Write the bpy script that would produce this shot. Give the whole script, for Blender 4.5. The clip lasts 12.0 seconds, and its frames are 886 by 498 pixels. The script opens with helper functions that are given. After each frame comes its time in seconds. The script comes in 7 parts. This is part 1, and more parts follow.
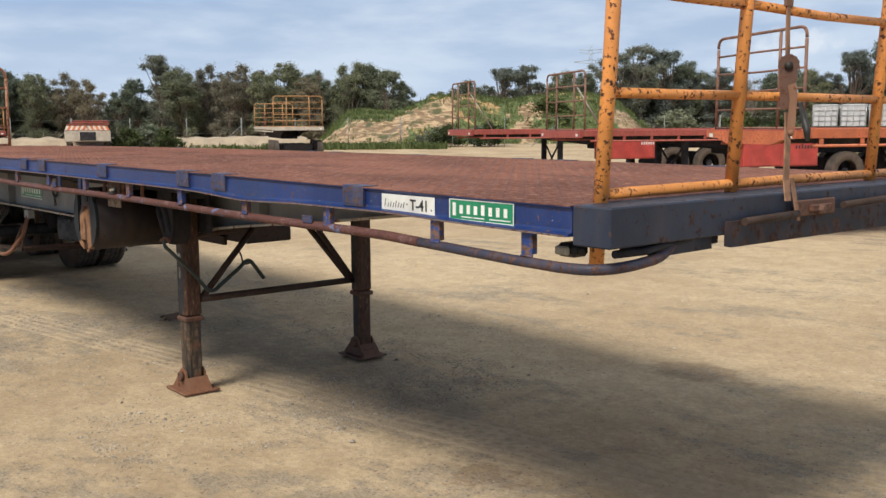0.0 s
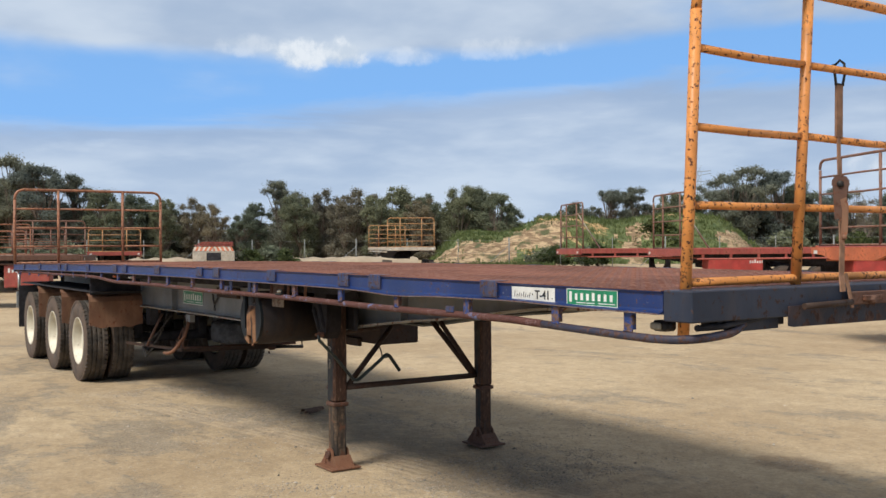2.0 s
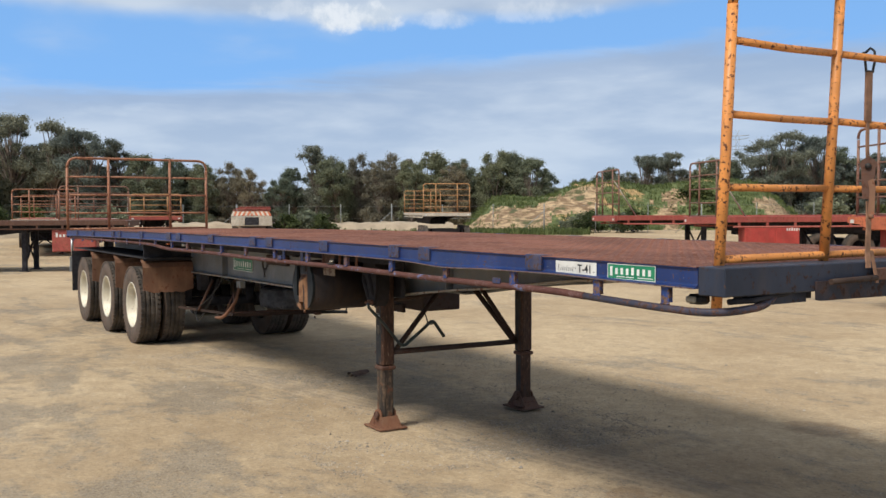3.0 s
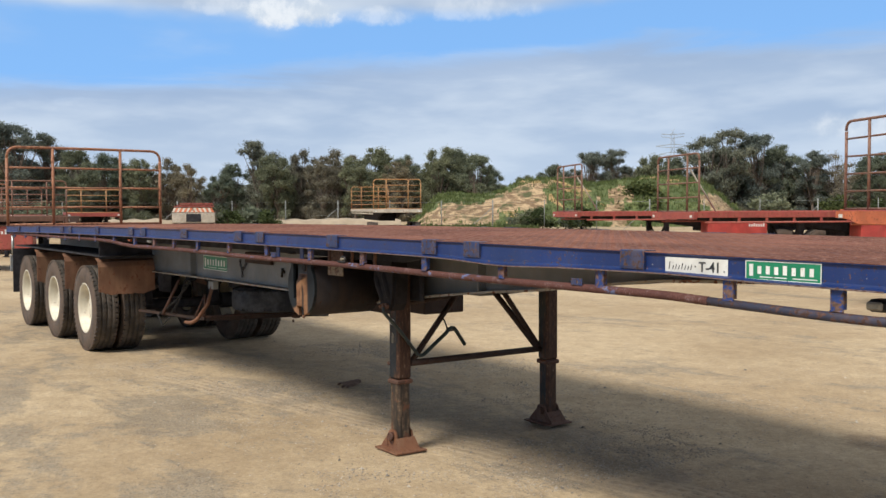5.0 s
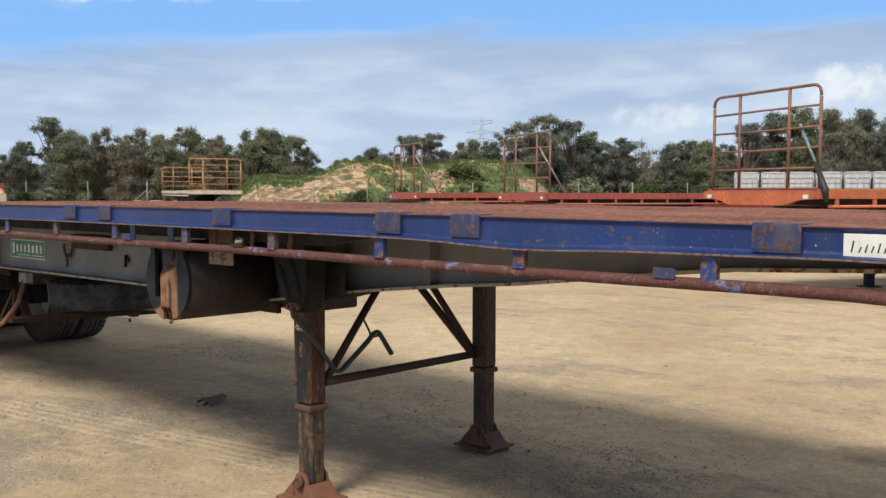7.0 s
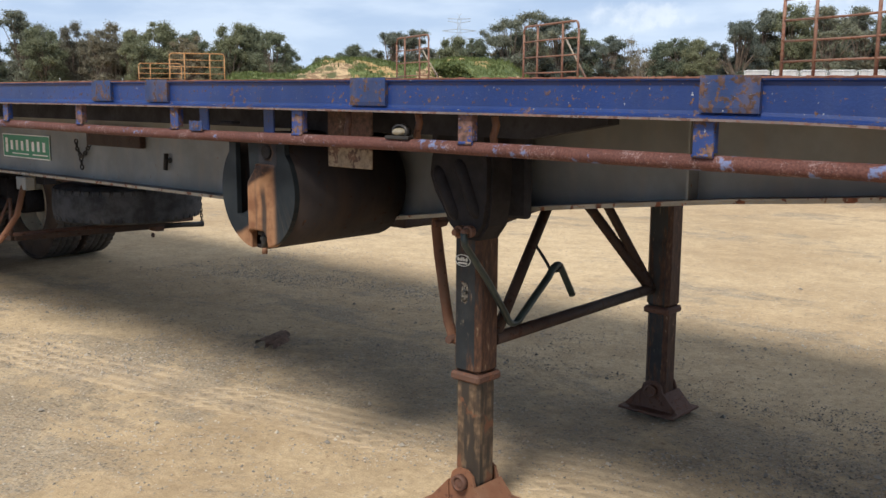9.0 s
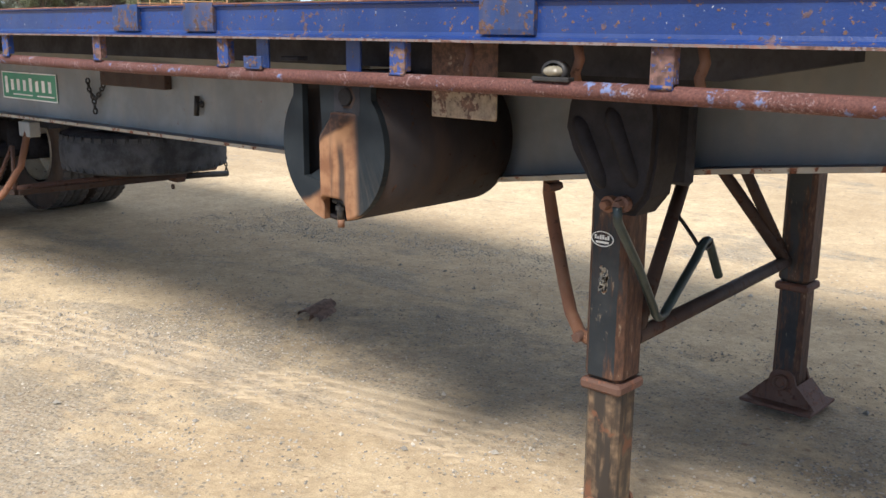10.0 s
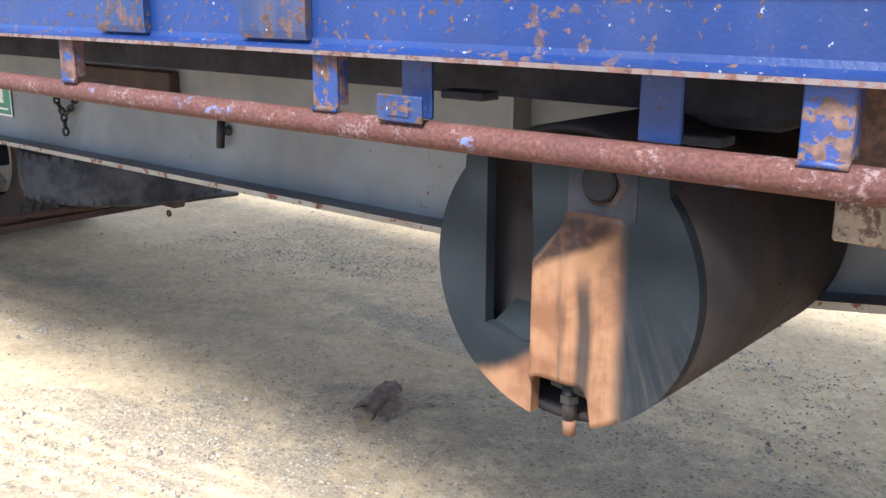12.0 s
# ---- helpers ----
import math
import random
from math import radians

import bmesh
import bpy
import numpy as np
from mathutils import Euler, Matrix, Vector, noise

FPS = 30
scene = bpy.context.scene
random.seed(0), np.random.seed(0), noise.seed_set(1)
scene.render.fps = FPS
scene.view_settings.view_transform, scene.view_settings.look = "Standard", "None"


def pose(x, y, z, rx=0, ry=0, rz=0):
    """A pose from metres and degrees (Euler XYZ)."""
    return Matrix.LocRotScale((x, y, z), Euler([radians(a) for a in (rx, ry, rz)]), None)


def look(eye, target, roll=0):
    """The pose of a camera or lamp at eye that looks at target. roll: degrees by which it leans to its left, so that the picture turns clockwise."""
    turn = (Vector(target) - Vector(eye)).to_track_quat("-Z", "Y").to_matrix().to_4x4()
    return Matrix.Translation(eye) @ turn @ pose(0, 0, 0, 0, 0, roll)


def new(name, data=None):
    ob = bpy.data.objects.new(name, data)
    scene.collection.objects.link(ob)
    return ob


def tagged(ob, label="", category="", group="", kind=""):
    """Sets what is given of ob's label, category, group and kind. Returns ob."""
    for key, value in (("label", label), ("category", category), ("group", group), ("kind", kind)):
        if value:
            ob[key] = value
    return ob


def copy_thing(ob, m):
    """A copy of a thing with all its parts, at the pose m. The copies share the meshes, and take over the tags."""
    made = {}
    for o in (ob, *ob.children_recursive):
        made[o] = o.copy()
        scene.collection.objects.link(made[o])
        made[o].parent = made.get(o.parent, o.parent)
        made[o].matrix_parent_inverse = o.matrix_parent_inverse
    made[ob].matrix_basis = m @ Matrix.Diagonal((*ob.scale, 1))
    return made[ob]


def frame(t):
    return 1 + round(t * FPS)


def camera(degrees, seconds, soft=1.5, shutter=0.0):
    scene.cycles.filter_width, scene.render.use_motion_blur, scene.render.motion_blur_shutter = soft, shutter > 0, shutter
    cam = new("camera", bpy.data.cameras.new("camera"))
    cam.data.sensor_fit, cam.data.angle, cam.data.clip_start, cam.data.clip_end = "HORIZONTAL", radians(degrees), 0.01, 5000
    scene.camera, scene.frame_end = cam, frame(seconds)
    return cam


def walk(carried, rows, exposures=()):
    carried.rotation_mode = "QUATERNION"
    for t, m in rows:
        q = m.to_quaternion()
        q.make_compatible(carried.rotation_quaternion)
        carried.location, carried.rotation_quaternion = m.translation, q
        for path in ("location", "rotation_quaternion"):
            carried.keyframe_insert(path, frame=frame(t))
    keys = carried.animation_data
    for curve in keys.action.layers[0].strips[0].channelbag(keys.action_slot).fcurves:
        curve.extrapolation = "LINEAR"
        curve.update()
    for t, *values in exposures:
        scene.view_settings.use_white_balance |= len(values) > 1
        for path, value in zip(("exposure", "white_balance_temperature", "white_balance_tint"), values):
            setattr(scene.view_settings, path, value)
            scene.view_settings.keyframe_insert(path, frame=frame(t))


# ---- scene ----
cam = camera(49.8, 12.0)
PATH = [
    (0, (1.961, -2.146, 1.74), (0.438, -0.875, 1.483), -0.3),
    (0.5, (2.222, -2.332, 1.747), (0.677, -1.081, 1.526), -0.3),
    (1, (2.361, -2.512, 1.725), (0.793, -1.281, 1.569), -0.4),
    (1.5, (2.517, -2.725, 1.698), (0.914, -1.529, 1.688), -0.4),
    (2, (2.667, -2.802, 1.673), (0.999, -1.699, 1.67), -0.4),
    (2.5, (2.818, -2.881, 1.707), (1.11, -1.842, 1.641), -0.4),
    (3, (2.905, -3.049, 1.734), (1.2, -2.007, 1.657), -0.2),
    (3.2, (2.887, -3.108, 1.732), (1.19, -2.053, 1.657), -0.4),
    (4.8, (1.86, -3.036, 1.684), (0.215, -1.901, 1.603), -0.3),
    (5, (1.731, -3.028, 1.685), (0.097, -1.879, 1.602), -0.2),
    (5.5, (1.296, -2.881, 1.659), (-0.289, -1.664, 1.575), -0.2),
    (6, (0.891, -2.781, 1.641), (-0.619, -1.473, 1.556), 0.0),
    (6.5, (0.454, -2.712, 1.634), (-0.976, -1.317, 1.545), -0.0),
    (7, (-0.014, -2.524, 1.587), (-1.391, -1.077, 1.471), 0.1),
    (7.2, (-0.192, -2.466, 1.582), (-1.555, -1.008, 1.447), 0.2),
    (8.8, (-1.588, -2.007, 1.495), (-2.911, -0.539, 1.187), 0.2),
    (9, (-1.757, -1.975, 1.471), (-3.08, -0.51, 1.151), 0.3),
    (9.5, (-2.146, -1.844, 1.441), (-3.463, -0.389, 1.057), 0.4),
    (10, (-2.526, -1.653, 1.443), (-3.834, -0.207, 0.998), 0.4),
    (10.5, (-2.892, -1.507, 1.435), (-4.186, -0.057, 0.966), 0.5),
    (11, (-3.214, -1.344, 1.449), (-4.491, 0.115, 0.959), 0.5),
    (11.5, (-3.533, -1.115, 1.463), (-4.801, 0.347, 0.96), 0.4),
    (12, (-3.855, -0.937, 1.495), (-5.114, 0.531, 0.989), 0.3),
]
EXPOSURES = [(0.0, 0.16, 6380, 10), (2.5, 0.04, 6270, 10), (5.5, 0.13, 6360, 10), (7.0, 0.17, 6360, 10), (9.0, 0.35, 6230, 10), (9.5, 0.46, 6090, 10), (10.0, 0.9, 5920, 10), (10.5, 1.12, 5660, 10), (11.0, 1.26, 5500, 10), (12.0, 1.6, 5540, 10)]
walk(cam, [(t, look(eye, target, roll)) for t, eye, target, roll in PATH], EXPOSURES)

# ---- world, sun, exposure ----
SUN = Vector((0.22, -0.80, 1.03)).normalized()
world = bpy.data.worlds.new("world")
scene.world = world
world.use_nodes = True
wt = world.node_tree
wt.nodes.clear()


def wmath(op, a, b=None, c=None):
    n = wt.nodes.new("ShaderNodeMath")
    n.operation = op
    for i, x in enumerate((a, b, c)):
        if x is None:
            continue
        if isinstance(x, (int, float)):
            n.inputs[i].default_value = x
        else:
            wt.links.new(x, n.inputs[i])
    return n.outputs[0]


def wsmooth(x, lo, hi):
    n = wt.nodes.new("ShaderNodeMapRange")
    n.interpolation_type = "SMOOTHSTEP"
    wt.links.new(x, n.inputs[0])
    n.inputs[1].default_value, n.inputs[2].default_value = lo, hi
    return n.outputs[0]


def wmix(fac, a, b):
    n = wt.nodes.new("ShaderNodeMix")
    n.data_type = "RGBA"
    wt.links.new(fac, n.inputs[0])
    for i, x in ((6, a), (7, b)):
        if isinstance(x, tuple):
            n.inputs[i].default_value = (*x, 1)
        else:
            wt.links.new(x, n.inputs[i])
    return n.outputs[2]


sky = wt.nodes.new("ShaderNodeTexSky")
sky.sky_type = "NISHITA"
sky.sun_disc = False
sky.sun_elevation = math.asin(SUN.z)
sky.sun_rotation = math.atan2(SUN.x, SUN.y)
sky.air_density, sky.dust_density, sky.ozone_density = 1.0, 0.7, 1.6
coord = wt.nodes.new("ShaderNodeTexCoord")
sep = wt.nodes.new("ShaderNodeSeparateXYZ")
wt.links.new(coord.outputs["Generated"], sep.inputs[0])
up = wmath("MAXIMUM", sep.outputs[2], 0.0)
flat = wmath("ADD", up, 0.16)
comb = wt.nodes.new("ShaderNodeCombineXYZ")
wt.links.new(wmath("DIVIDE", sep.outputs[0], flat), comb.inputs[0])
wt.links.new(wmath("DIVIDE", sep.outputs[1], flat), comb.inputs[1])
big = wt.nodes.new("ShaderNodeTexNoise")
big.inputs["Scale"].default_value, big.inputs["Detail"].default_value, big.inputs["Roughness"].default_value = 0.62, 6, 0.5
big.inputs["Distortion"].default_value = 0.25
wt.links.new(comb.outputs[0], big.inputs["Vector"])
fine = wt.nodes.new("ShaderNodeTexNoise")
fine.inputs["Scale"].default_value, fine.inputs["Detail"].default_value = 1.7, 5
wt.links.new(comb.outputs[0], fine.inputs["Vector"])
along = wmath("ADD", wmath("MULTIPLY", sep.outputs[0], 0.43), wmath("MULTIPLY", sep.outputs[1], 0.903))
# a long bank of thin cloud whose torn crest climbs to the right, with clear sky between it and the higher cloud
drawn = wt.nodes.new("ShaderNodeCombineXYZ")
wt.links.new(wmath("MULTIPLY", along, 5.0), drawn.inputs[0])
wt.links.new(wmath("MULTIPLY", up, 30.0), drawn.inputs[1])
wt.links.new(wmath("MULTIPLY", wsmooth(sep.outputs[0], 0.0, -0.4), 2.0), drawn.inputs[2])
streak = wt.nodes.new("ShaderNodeTexNoise")
streak.inputs["Scale"].default_value, streak.inputs["Detail"].default_value, streak.inputs["Roughness"].default_value = 1.0, 7, 0.6
streak.inputs["Distortion"].default_value = 0.4
wt.links.new(drawn.outputs[0], streak.inputs["Vector"])
torn = wmath("MULTIPLY", wmath("SUBTRACT", streak.outputs[0], 0.5), 0.06)
edge = wmath("ADD", 0.143, wmath("MULTIPLY", wmath("MINIMUM", wmath("MAXIMUM", along, -0.35), 0.34), 0.08))
depth = wmath("ADD", wmath("SUBTRACT", edge, up), torn)
bank = wmath("MULTIPLY", wsmooth(depth, -0.008, 0.022), 0.94)
crest = wmath("MULTIPLY", wsmooth(depth, 0.0, 0.014), wmath("SUBTRACT", 1.0, wsmooth(depth, 0.02, 0.045)))
high = wmath("MULTIPLY", wsmooth(up, 0.182, 0.222), 0.24)
cover = wmath("ADD", wmath("SUBTRACT", big.outputs[0], wmath("MULTIPLY", wsmooth(up, 0.22, 0.17), 0.05)), high)
# overhead and unseen: extra cloud added to even out the fill light
cover = wmath("ADD", cover, wmath("MULTIPLY", wsmooth(up, 0.30, 0.6), 0.15))
cover = wmath("ADD", cover, wmath("MULTIPLY", wmath("SUBTRACT", fine.outputs[0], 0.5), 0.22))
cloud = wmath("MAXIMUM", wsmooth(cover, 0.54, 0.73), bank)
shade = wsmooth(wmath("ADD", wmath("MULTIPLY", fine.outputs[0], 0.65), wmath("MULTIPLY", big.outputs[0], 0.35)), 0.40, 0.62)
cloud_col = wmix(shade, (4.0, 5.0, 6.5), (6.0, 6.8, 7.8))
blue_col = wmix(wsmooth(up, 0.0, 0.5), (2.4, 5.2, 9.9), (2.1, 4.1, 7.4))
clear = wmix(wmath("ADD", 0.85, 0.0), sky.outputs[0], blue_col)
cloud_col = wmix(wmath("MULTIPLY", wmath("MULTIPLY", crest, wsmooth(streak.outputs[0], 0.36, 0.6)), 0.7), cloud_col, (3.3, 4.4, 6.2))
cloud_col = wmix(wmath("MULTIPLY", wsmooth(up, 0.11, 0.02), 0.55), cloud_col, (6.0, 6.9, 7.9))
# the unseen overhead cloud is neutral grey, so shade turns less blue
cloud_col = wmix(wmath("MULTIPLY", wsmooth(up, 0.27, 0.5), 0.9), cloud_col, (4.6, 4.75, 4.9))
final = wmix(cloud, clear, cloud_col)
# a few bright cumulus heads in the gap between the cloud banks
billow = wt.nodes.new("ShaderNodeTexNoise")
billow.inputs["Scale"].default_value, billow.inputs["Detail"].default_value, billow.inputs["Roughness"].default_value = 32.0, 6, 0.6
wt.links.new(coord.outputs["Generated"], billow.inputs["Vector"])
ahead = wsmooth(sep.outputs[0], 0.0, -0.4)
ragged = wmath("MULTIPLY", wmath("SUBTRACT", billow.outputs[0], 0.5), 2.6)
for ca, cz, wa, wz, dense in ((-0.004, 0.198, 0.036, 0.017, 1.0), (0.036, 0.199, 0.03, 0.017, 1.0), (0.105, 0.196, 0.035, 0.010, 0.5), (0.20, 0.203, 0.06, 0.012, 0.4), (-0.06, 0.205, 0.035, 0.012, 0.45), (0.70, 0.105, 0.05, 0.022, 0.9), (0.55, 0.078, 0.05, 0.016, 0.55)):
    da = wmath("DIVIDE", wmath("SUBTRACT", along, ca), wa)
    dz = wmath("DIVIDE", wmath("SUBTRACT", sep.outputs[2], cz), wz)
    far = wmath("ADD", wmath("MULTIPLY", da, da), wmath("MULTIPLY", dz, dz))
    head = wsmooth(wmath("ADD", wmath("SUBTRACT", 1.0, far), ragged), -0.1, 1.0)
    head = wmath("MULTIPLY", wmath("MULTIPLY", head, dense), ahead)
    final = wmix(head, final, wmix(wsmooth(billow.outputs[0], 0.4, 0.62), (5.9, 6.7, 7.6), (8.0, 8.4, 8.8)))
bg = wt.nodes.new("ShaderNodeBackground")
bg.inputs["Strength"].default_value = 0.097
wt.links.new(final, bg.inputs["Color"])
wout = wt.nodes.new("ShaderNodeOutputWorld")
wt.links.new(bg.outputs[0], wout.inputs[0])

sun_data = bpy.data.lights.new("sun", "SUN")
sun_data.energy, sun_data.angle, sun_data.color = 3.8, radians(18), (1.0, 0.92, 0.80)
sun = new("sun", sun_data)
sun.matrix_basis = look(SUN * 60, (0, 0, 0))


# ---- materials ----
class Mat:
    """A node material with a few shortcuts."""

    def __init__(self, name, space="Object"):
        self.m = bpy.data.materials.new(name)
        self.m.use_nodes = True
        self.t = self.m.node_tree
        self.p = self.t.nodes["Principled BSDF"]
        self.c = self.t.nodes.new("ShaderNodeTexCoord").outputs[space]

    def put(self, x, socket):
        if isinstance(x, (int, float)):
            socket.default_value = x
        elif isinstance(x, tuple):
            socket.default_value = (*x, 1) if len(x) == 3 and socket.type == "RGBA" else x
        else:
            self.t.links.new(x, socket)

    def scaled(self, sx, sy, sz, rot=0.0, src=None):
        n = self.t.nodes.new("ShaderNodeMapping")
        self.t.links.new(src or self.c, n.inputs[0])
        n.inputs["Scale"].default_value = (sx, sy, sz)
        n.inputs["Rotation"].default_value = (0, 0, rot)
        return n.outputs[0]

    def noise(self, scale, detail=4, rough=0.55, vec=None, dist=0.0, color=False):
        n = self.t.nodes.new("ShaderNodeTexNoise")
        self.t.links.new(vec or self.c, n.inputs["Vector"])
        n.inputs["Scale"].default_value, n.inputs["Detail"].default_value = scale, detail
        n.inputs["Roughness"].default_value, n.inputs["Distortion"].default_value = rough, dist
        return n.outputs[1 if color else 0]

    def voronoi(self, scale, vec=None, out=0, feature="F1"):
        n = self.t.nodes.new("ShaderNodeTexVoronoi")
        n.feature = feature
        self.t.links.new(vec or self.c, n.inputs["Vector"])
        n.inputs["Scale"].default_value = scale
        return n.outputs[out]

    def step(self, x, lo, hi, a=0.0, b=1.0):
        n = self.t.nodes.new("ShaderNodeMapRange")
        n.interpolation_type = "SMOOTHSTEP"
        self.t.links.new(x, n.inputs[0])
        for i, v in enumerate((lo, hi, a, b)):
            n.inputs[i + 1].default_value = v
        return n.outputs[0]

    def math(self, op, a, b=0.0):
        n = self.t.nodes.new("ShaderNodeMath")
        n.operation = op
        self.put(a, n.inputs[0])
        self.put(b, n.inputs[1])
        return n.outputs[0]

    def mix(self, fac, a, b, blend="MIX"):
        n = self.t.nodes.new("ShaderNodeMix")
        n.data_type, n.blend_type = "RGBA", blend
        self.put(fac, n.inputs[0])
        self.put(a, n.inputs[6])
        self.put(b, n.inputs[7])
        return n.outputs[2]

    def rand(self, node="ShaderNodeObjectInfo", out="Random"):
        return self.t.nodes.new(node).outputs[out]

    def bump(self, h, strength=0.3, dist=0.01):
        n = self.t.nodes.new("ShaderNodeBump")
        n.inputs["Strength"].default_value, n.inputs["Distance"].default_value = strength, dist
        self.t.links.new(h, n.inputs["Height"])
        self.t.links.new(n.outputs[0], self.p.inputs["Normal"])

    def end(self, color, rough=0.6, metal=0.0, spec=None):
        self.put(color, self.p.inputs["Base Color"])
        self.put(rough, self.p.inputs["Roughness"])
        self.put(metal, self.p.inputs["Metallic"])
        if spec is not None:
            self.p.inputs["Specular IOR Level"].default_value = spec
        return self.m


def tint(c, k):
    return tuple(min(1.0, x * k) for x in c)


def painted(name, col, rust=0.5, fine=1.0, rough=0.45, dirt=(0.28, 0.2, 0.13), dirty=0.3, streak=True, big=3.0, rcol=(0.17, 0.066, 0.035), spec=None, specks=0.0, scabs=0.0):
    """Worn paint: faded patches, dust, rust blooms and small chips. rust 0..1 is how much of it has gone."""
    m = Mat(name)
    a = m.noise(big, 6, 0.62)
    b = m.noise(38 * fine, 5, 0.65)
    v = m.scaled(1.0, 1.0, 0.22) if streak else m.c
    s = m.noise(11, 4, 0.6, v)
    fade = m.mix(m.step(a, 0.35, 0.7), tint(col, 0.78), tint(col, 1.15))
    fade = m.mix(m.math("MULTIPLY", m.step(s, 0.42, 0.75), dirty), fade, dirt)
    edge = 0.665 - 0.2 * rust
    chips = m.math("ADD", m.math("MULTIPLY", b, 0.78), m.math("MULTIPLY", a, 0.22))
    chips = m.step(chips, edge - 0.012, edge + 0.022)
    bloom = m.math("ADD", m.math("MULTIPLY", a, 0.7), m.math("MULTIPLY", b, 0.3))
    bloom = m.step(bloom, edge + 0.035, edge + 0.075)
    mask = m.math("MAXIMUM", chips, bloom)
    if scabs:
        group = m.math("ADD", m.math("MULTIPLY", m.noise(1.9, 4, 0.6), 0.46), m.math("MULTIPLY", m.noise(34, 4, 0.62), 0.54))
        mask = m.math("MAXIMUM", mask, m.math("MULTIPLY", m.step(group, 0.6, 0.613), scabs))
    rc = m.mix(m.step(m.noise(70, 3), 0.3, 0.7), tint(rcol, 0.5), tint(rcol, 1.35))
    rc = m.mix(m.step(m.noise(9, 4), 0.5, 0.75), rc, tint(rcol, 1.75))
    c = m.mix(mask, fade, rc)
    if specks:
        c = m.mix(m.math("MULTIPLY", m.step(m.noise(75, 3, 0.6), 0.69, 0.72), specks), c, (0.5, 0.5, 0.5))
    m.bump(m.math("ADD", m.math("MULTIPLY", mask, 0.6), m.math("MULTIPLY", m.noise(140, 3), 0.5)), 0.35, 0.004)
    r = m.math("ADD", m.math("MULTIPLY", mask, 0.85 - rough), m.math("ADD", m.math("MULTIPLY", b, 0.18), rough - 0.09))
    return m.end(c, r, 0.0, spec)


def plain(name, col, rough=0.6, var=0.25, scale=8.0, metal=0.0, bump=0.15, spec=None):
    m = Mat(name)
    a, b = m.noise(scale, 5, 0.6), m.noise(scale * 9, 4, 0.6)
    c = m.mix(m.step(a, 0.3, 0.72), tint(col, 1 - var), tint(col, 1 + var))
    c = m.mix(m.math("MULTIPLY", m.step(b, 0.45, 0.8), var), c, tint(col, 0.45))
    m.bump(b, bump, 0.004)
    return m.end(c, m.math("ADD", rough - 0.08, m.math("MULTIPLY", b, 0.16)), metal, spec)


BLUE = painted("blue_paint", (0.0085, 0.029, 0.134), 0.36, 1.7, 0.42, (0.08, 0.09, 0.125), 0.13, True, 2.2, (0.098, 0.053, 0.041), None, 0.5, 0.75)
STAKE = painted("stake_paint", (0.014, 0.045, 0.19), 0.80, 1.2, 0.5, (0.16, 0.1, 0.09), 0.25, True, 9.0, (0.13, 0.075, 0.058), None, 0.7)
LIP = painted("rusty_lip", (0.16, 0.125, 0.12), 0.75, 1.4, 0.7, (0.2, 0.12, 0.1), 0.5, False, 4.0, (0.12, 0.062, 0.048))
CREAM_EDGE = painted("cream_flange_edge", (0.36, 0.33, 0.27), 0.5, 0.8, 0.6, (0.25, 0.18, 0.12), 0.5, False, 4.0)
BLUE_WORN = painted("worn_blue_paint", (0.014, 0.034, 0.115), 0.66, 1.5, 0.5, (0.10, 0.075, 0.075), 0.7, True, 8.0, (0.078, 0.042, 0.034), None, 0.7)
PIPE_END = painted("dark_worn_blue_pipe", (0.032, 0.034, 0.062), 0.68, 1.3, 0.6, (0.13, 0.08, 0.065), 0.5, True, 6.0, (0.09, 0.045, 0.035))
BLACK = painted("black_beam_paint", (0.027, 0.035, 0.057), 0.45, 0.8, 0.5, (0.1, 0.075, 0.065), 0.22, True, 3.0, (0.05, 0.03, 0.026), 0.3)
BLACK_RUSTY = painted("rust_smeared_plate", (0.022, 0.024, 0.036), 0.68, 0.5, 0.6, (0.09, 0.05, 0.04), 0.5, False, 4.0, (0.055, 0.03, 0.023), 0.3)
BRACE = painted("dark_brace_steel", (0.05, 0.032, 0.025), 0.5, 1.0, 0.7, (0.09, 0.06, 0.045), 0.3, True, 3.0, (0.06, 0.03, 0.02), 0.25)
ORANGE = painted("orange_paint", (0.72, 0.285, 0.07), 0.50, 1.4, 0.45, (0.3, 0.14, 0.05), 0.28, False, 5.0, (0.09, 0.035, 0.02))
ORANGE_OLD = painted("faded_orange_paint", (0.36, 0.16, 0.085), 0.62, 0.6, 0.55, (0.3, 0.16, 0.08), 0.4, False, 5.0)
RUST = painted("rusted_steel", (0.10, 0.047, 0.031), 0.6, 1.0, 0.75, (0.18, 0.11, 0.07), 0.3, True, 3.0, (0.10, 0.042, 0.024))
RUST_LIGHT = painted("orange_rust", (0.19, 0.082, 0.042), 0.5, 1.0, 0.8, (0.24, 0.15, 0.09), 0.4, True, 3.0, (0.12, 0.05, 0.027))
GREY = painted("grey_chassis_paint", (0.19, 0.2, 0.2), 0.04, 0.9, 0.55, (0.25, 0.2, 0.15), 0.3)
DARK = plain("dark_underframe", (0.040, 0.039, 0.044), 0.85, 0.4, 6, spec=0.12)
GLASS_LENS = plain("clear_lens", (0.2, 0.175, 0.13), 0.16, 0.5)
STAKE_RUST = painted("rusted_stake", (0.014, 0.045, 0.19), 0.98, 0.9, 0.6, (0.13, 0.085, 0.075), 0.35, True, 9.0, (0.12, 0.064, 0.052), None, 0.5)
HOUSING = plain("gear_housing_paint", (0.018, 0.0155, 0.0165), 0.7, 0.4, 12, spec=0.2)
TANK_SIDE = painted("tank_side_paint", (0.034, 0.029, 0.029), 0.3, 0.7, 0.6, (0.075, 0.045, 0.03), 0.4, True, 3.0, (0.05, 0.026, 0.018), 0.12)
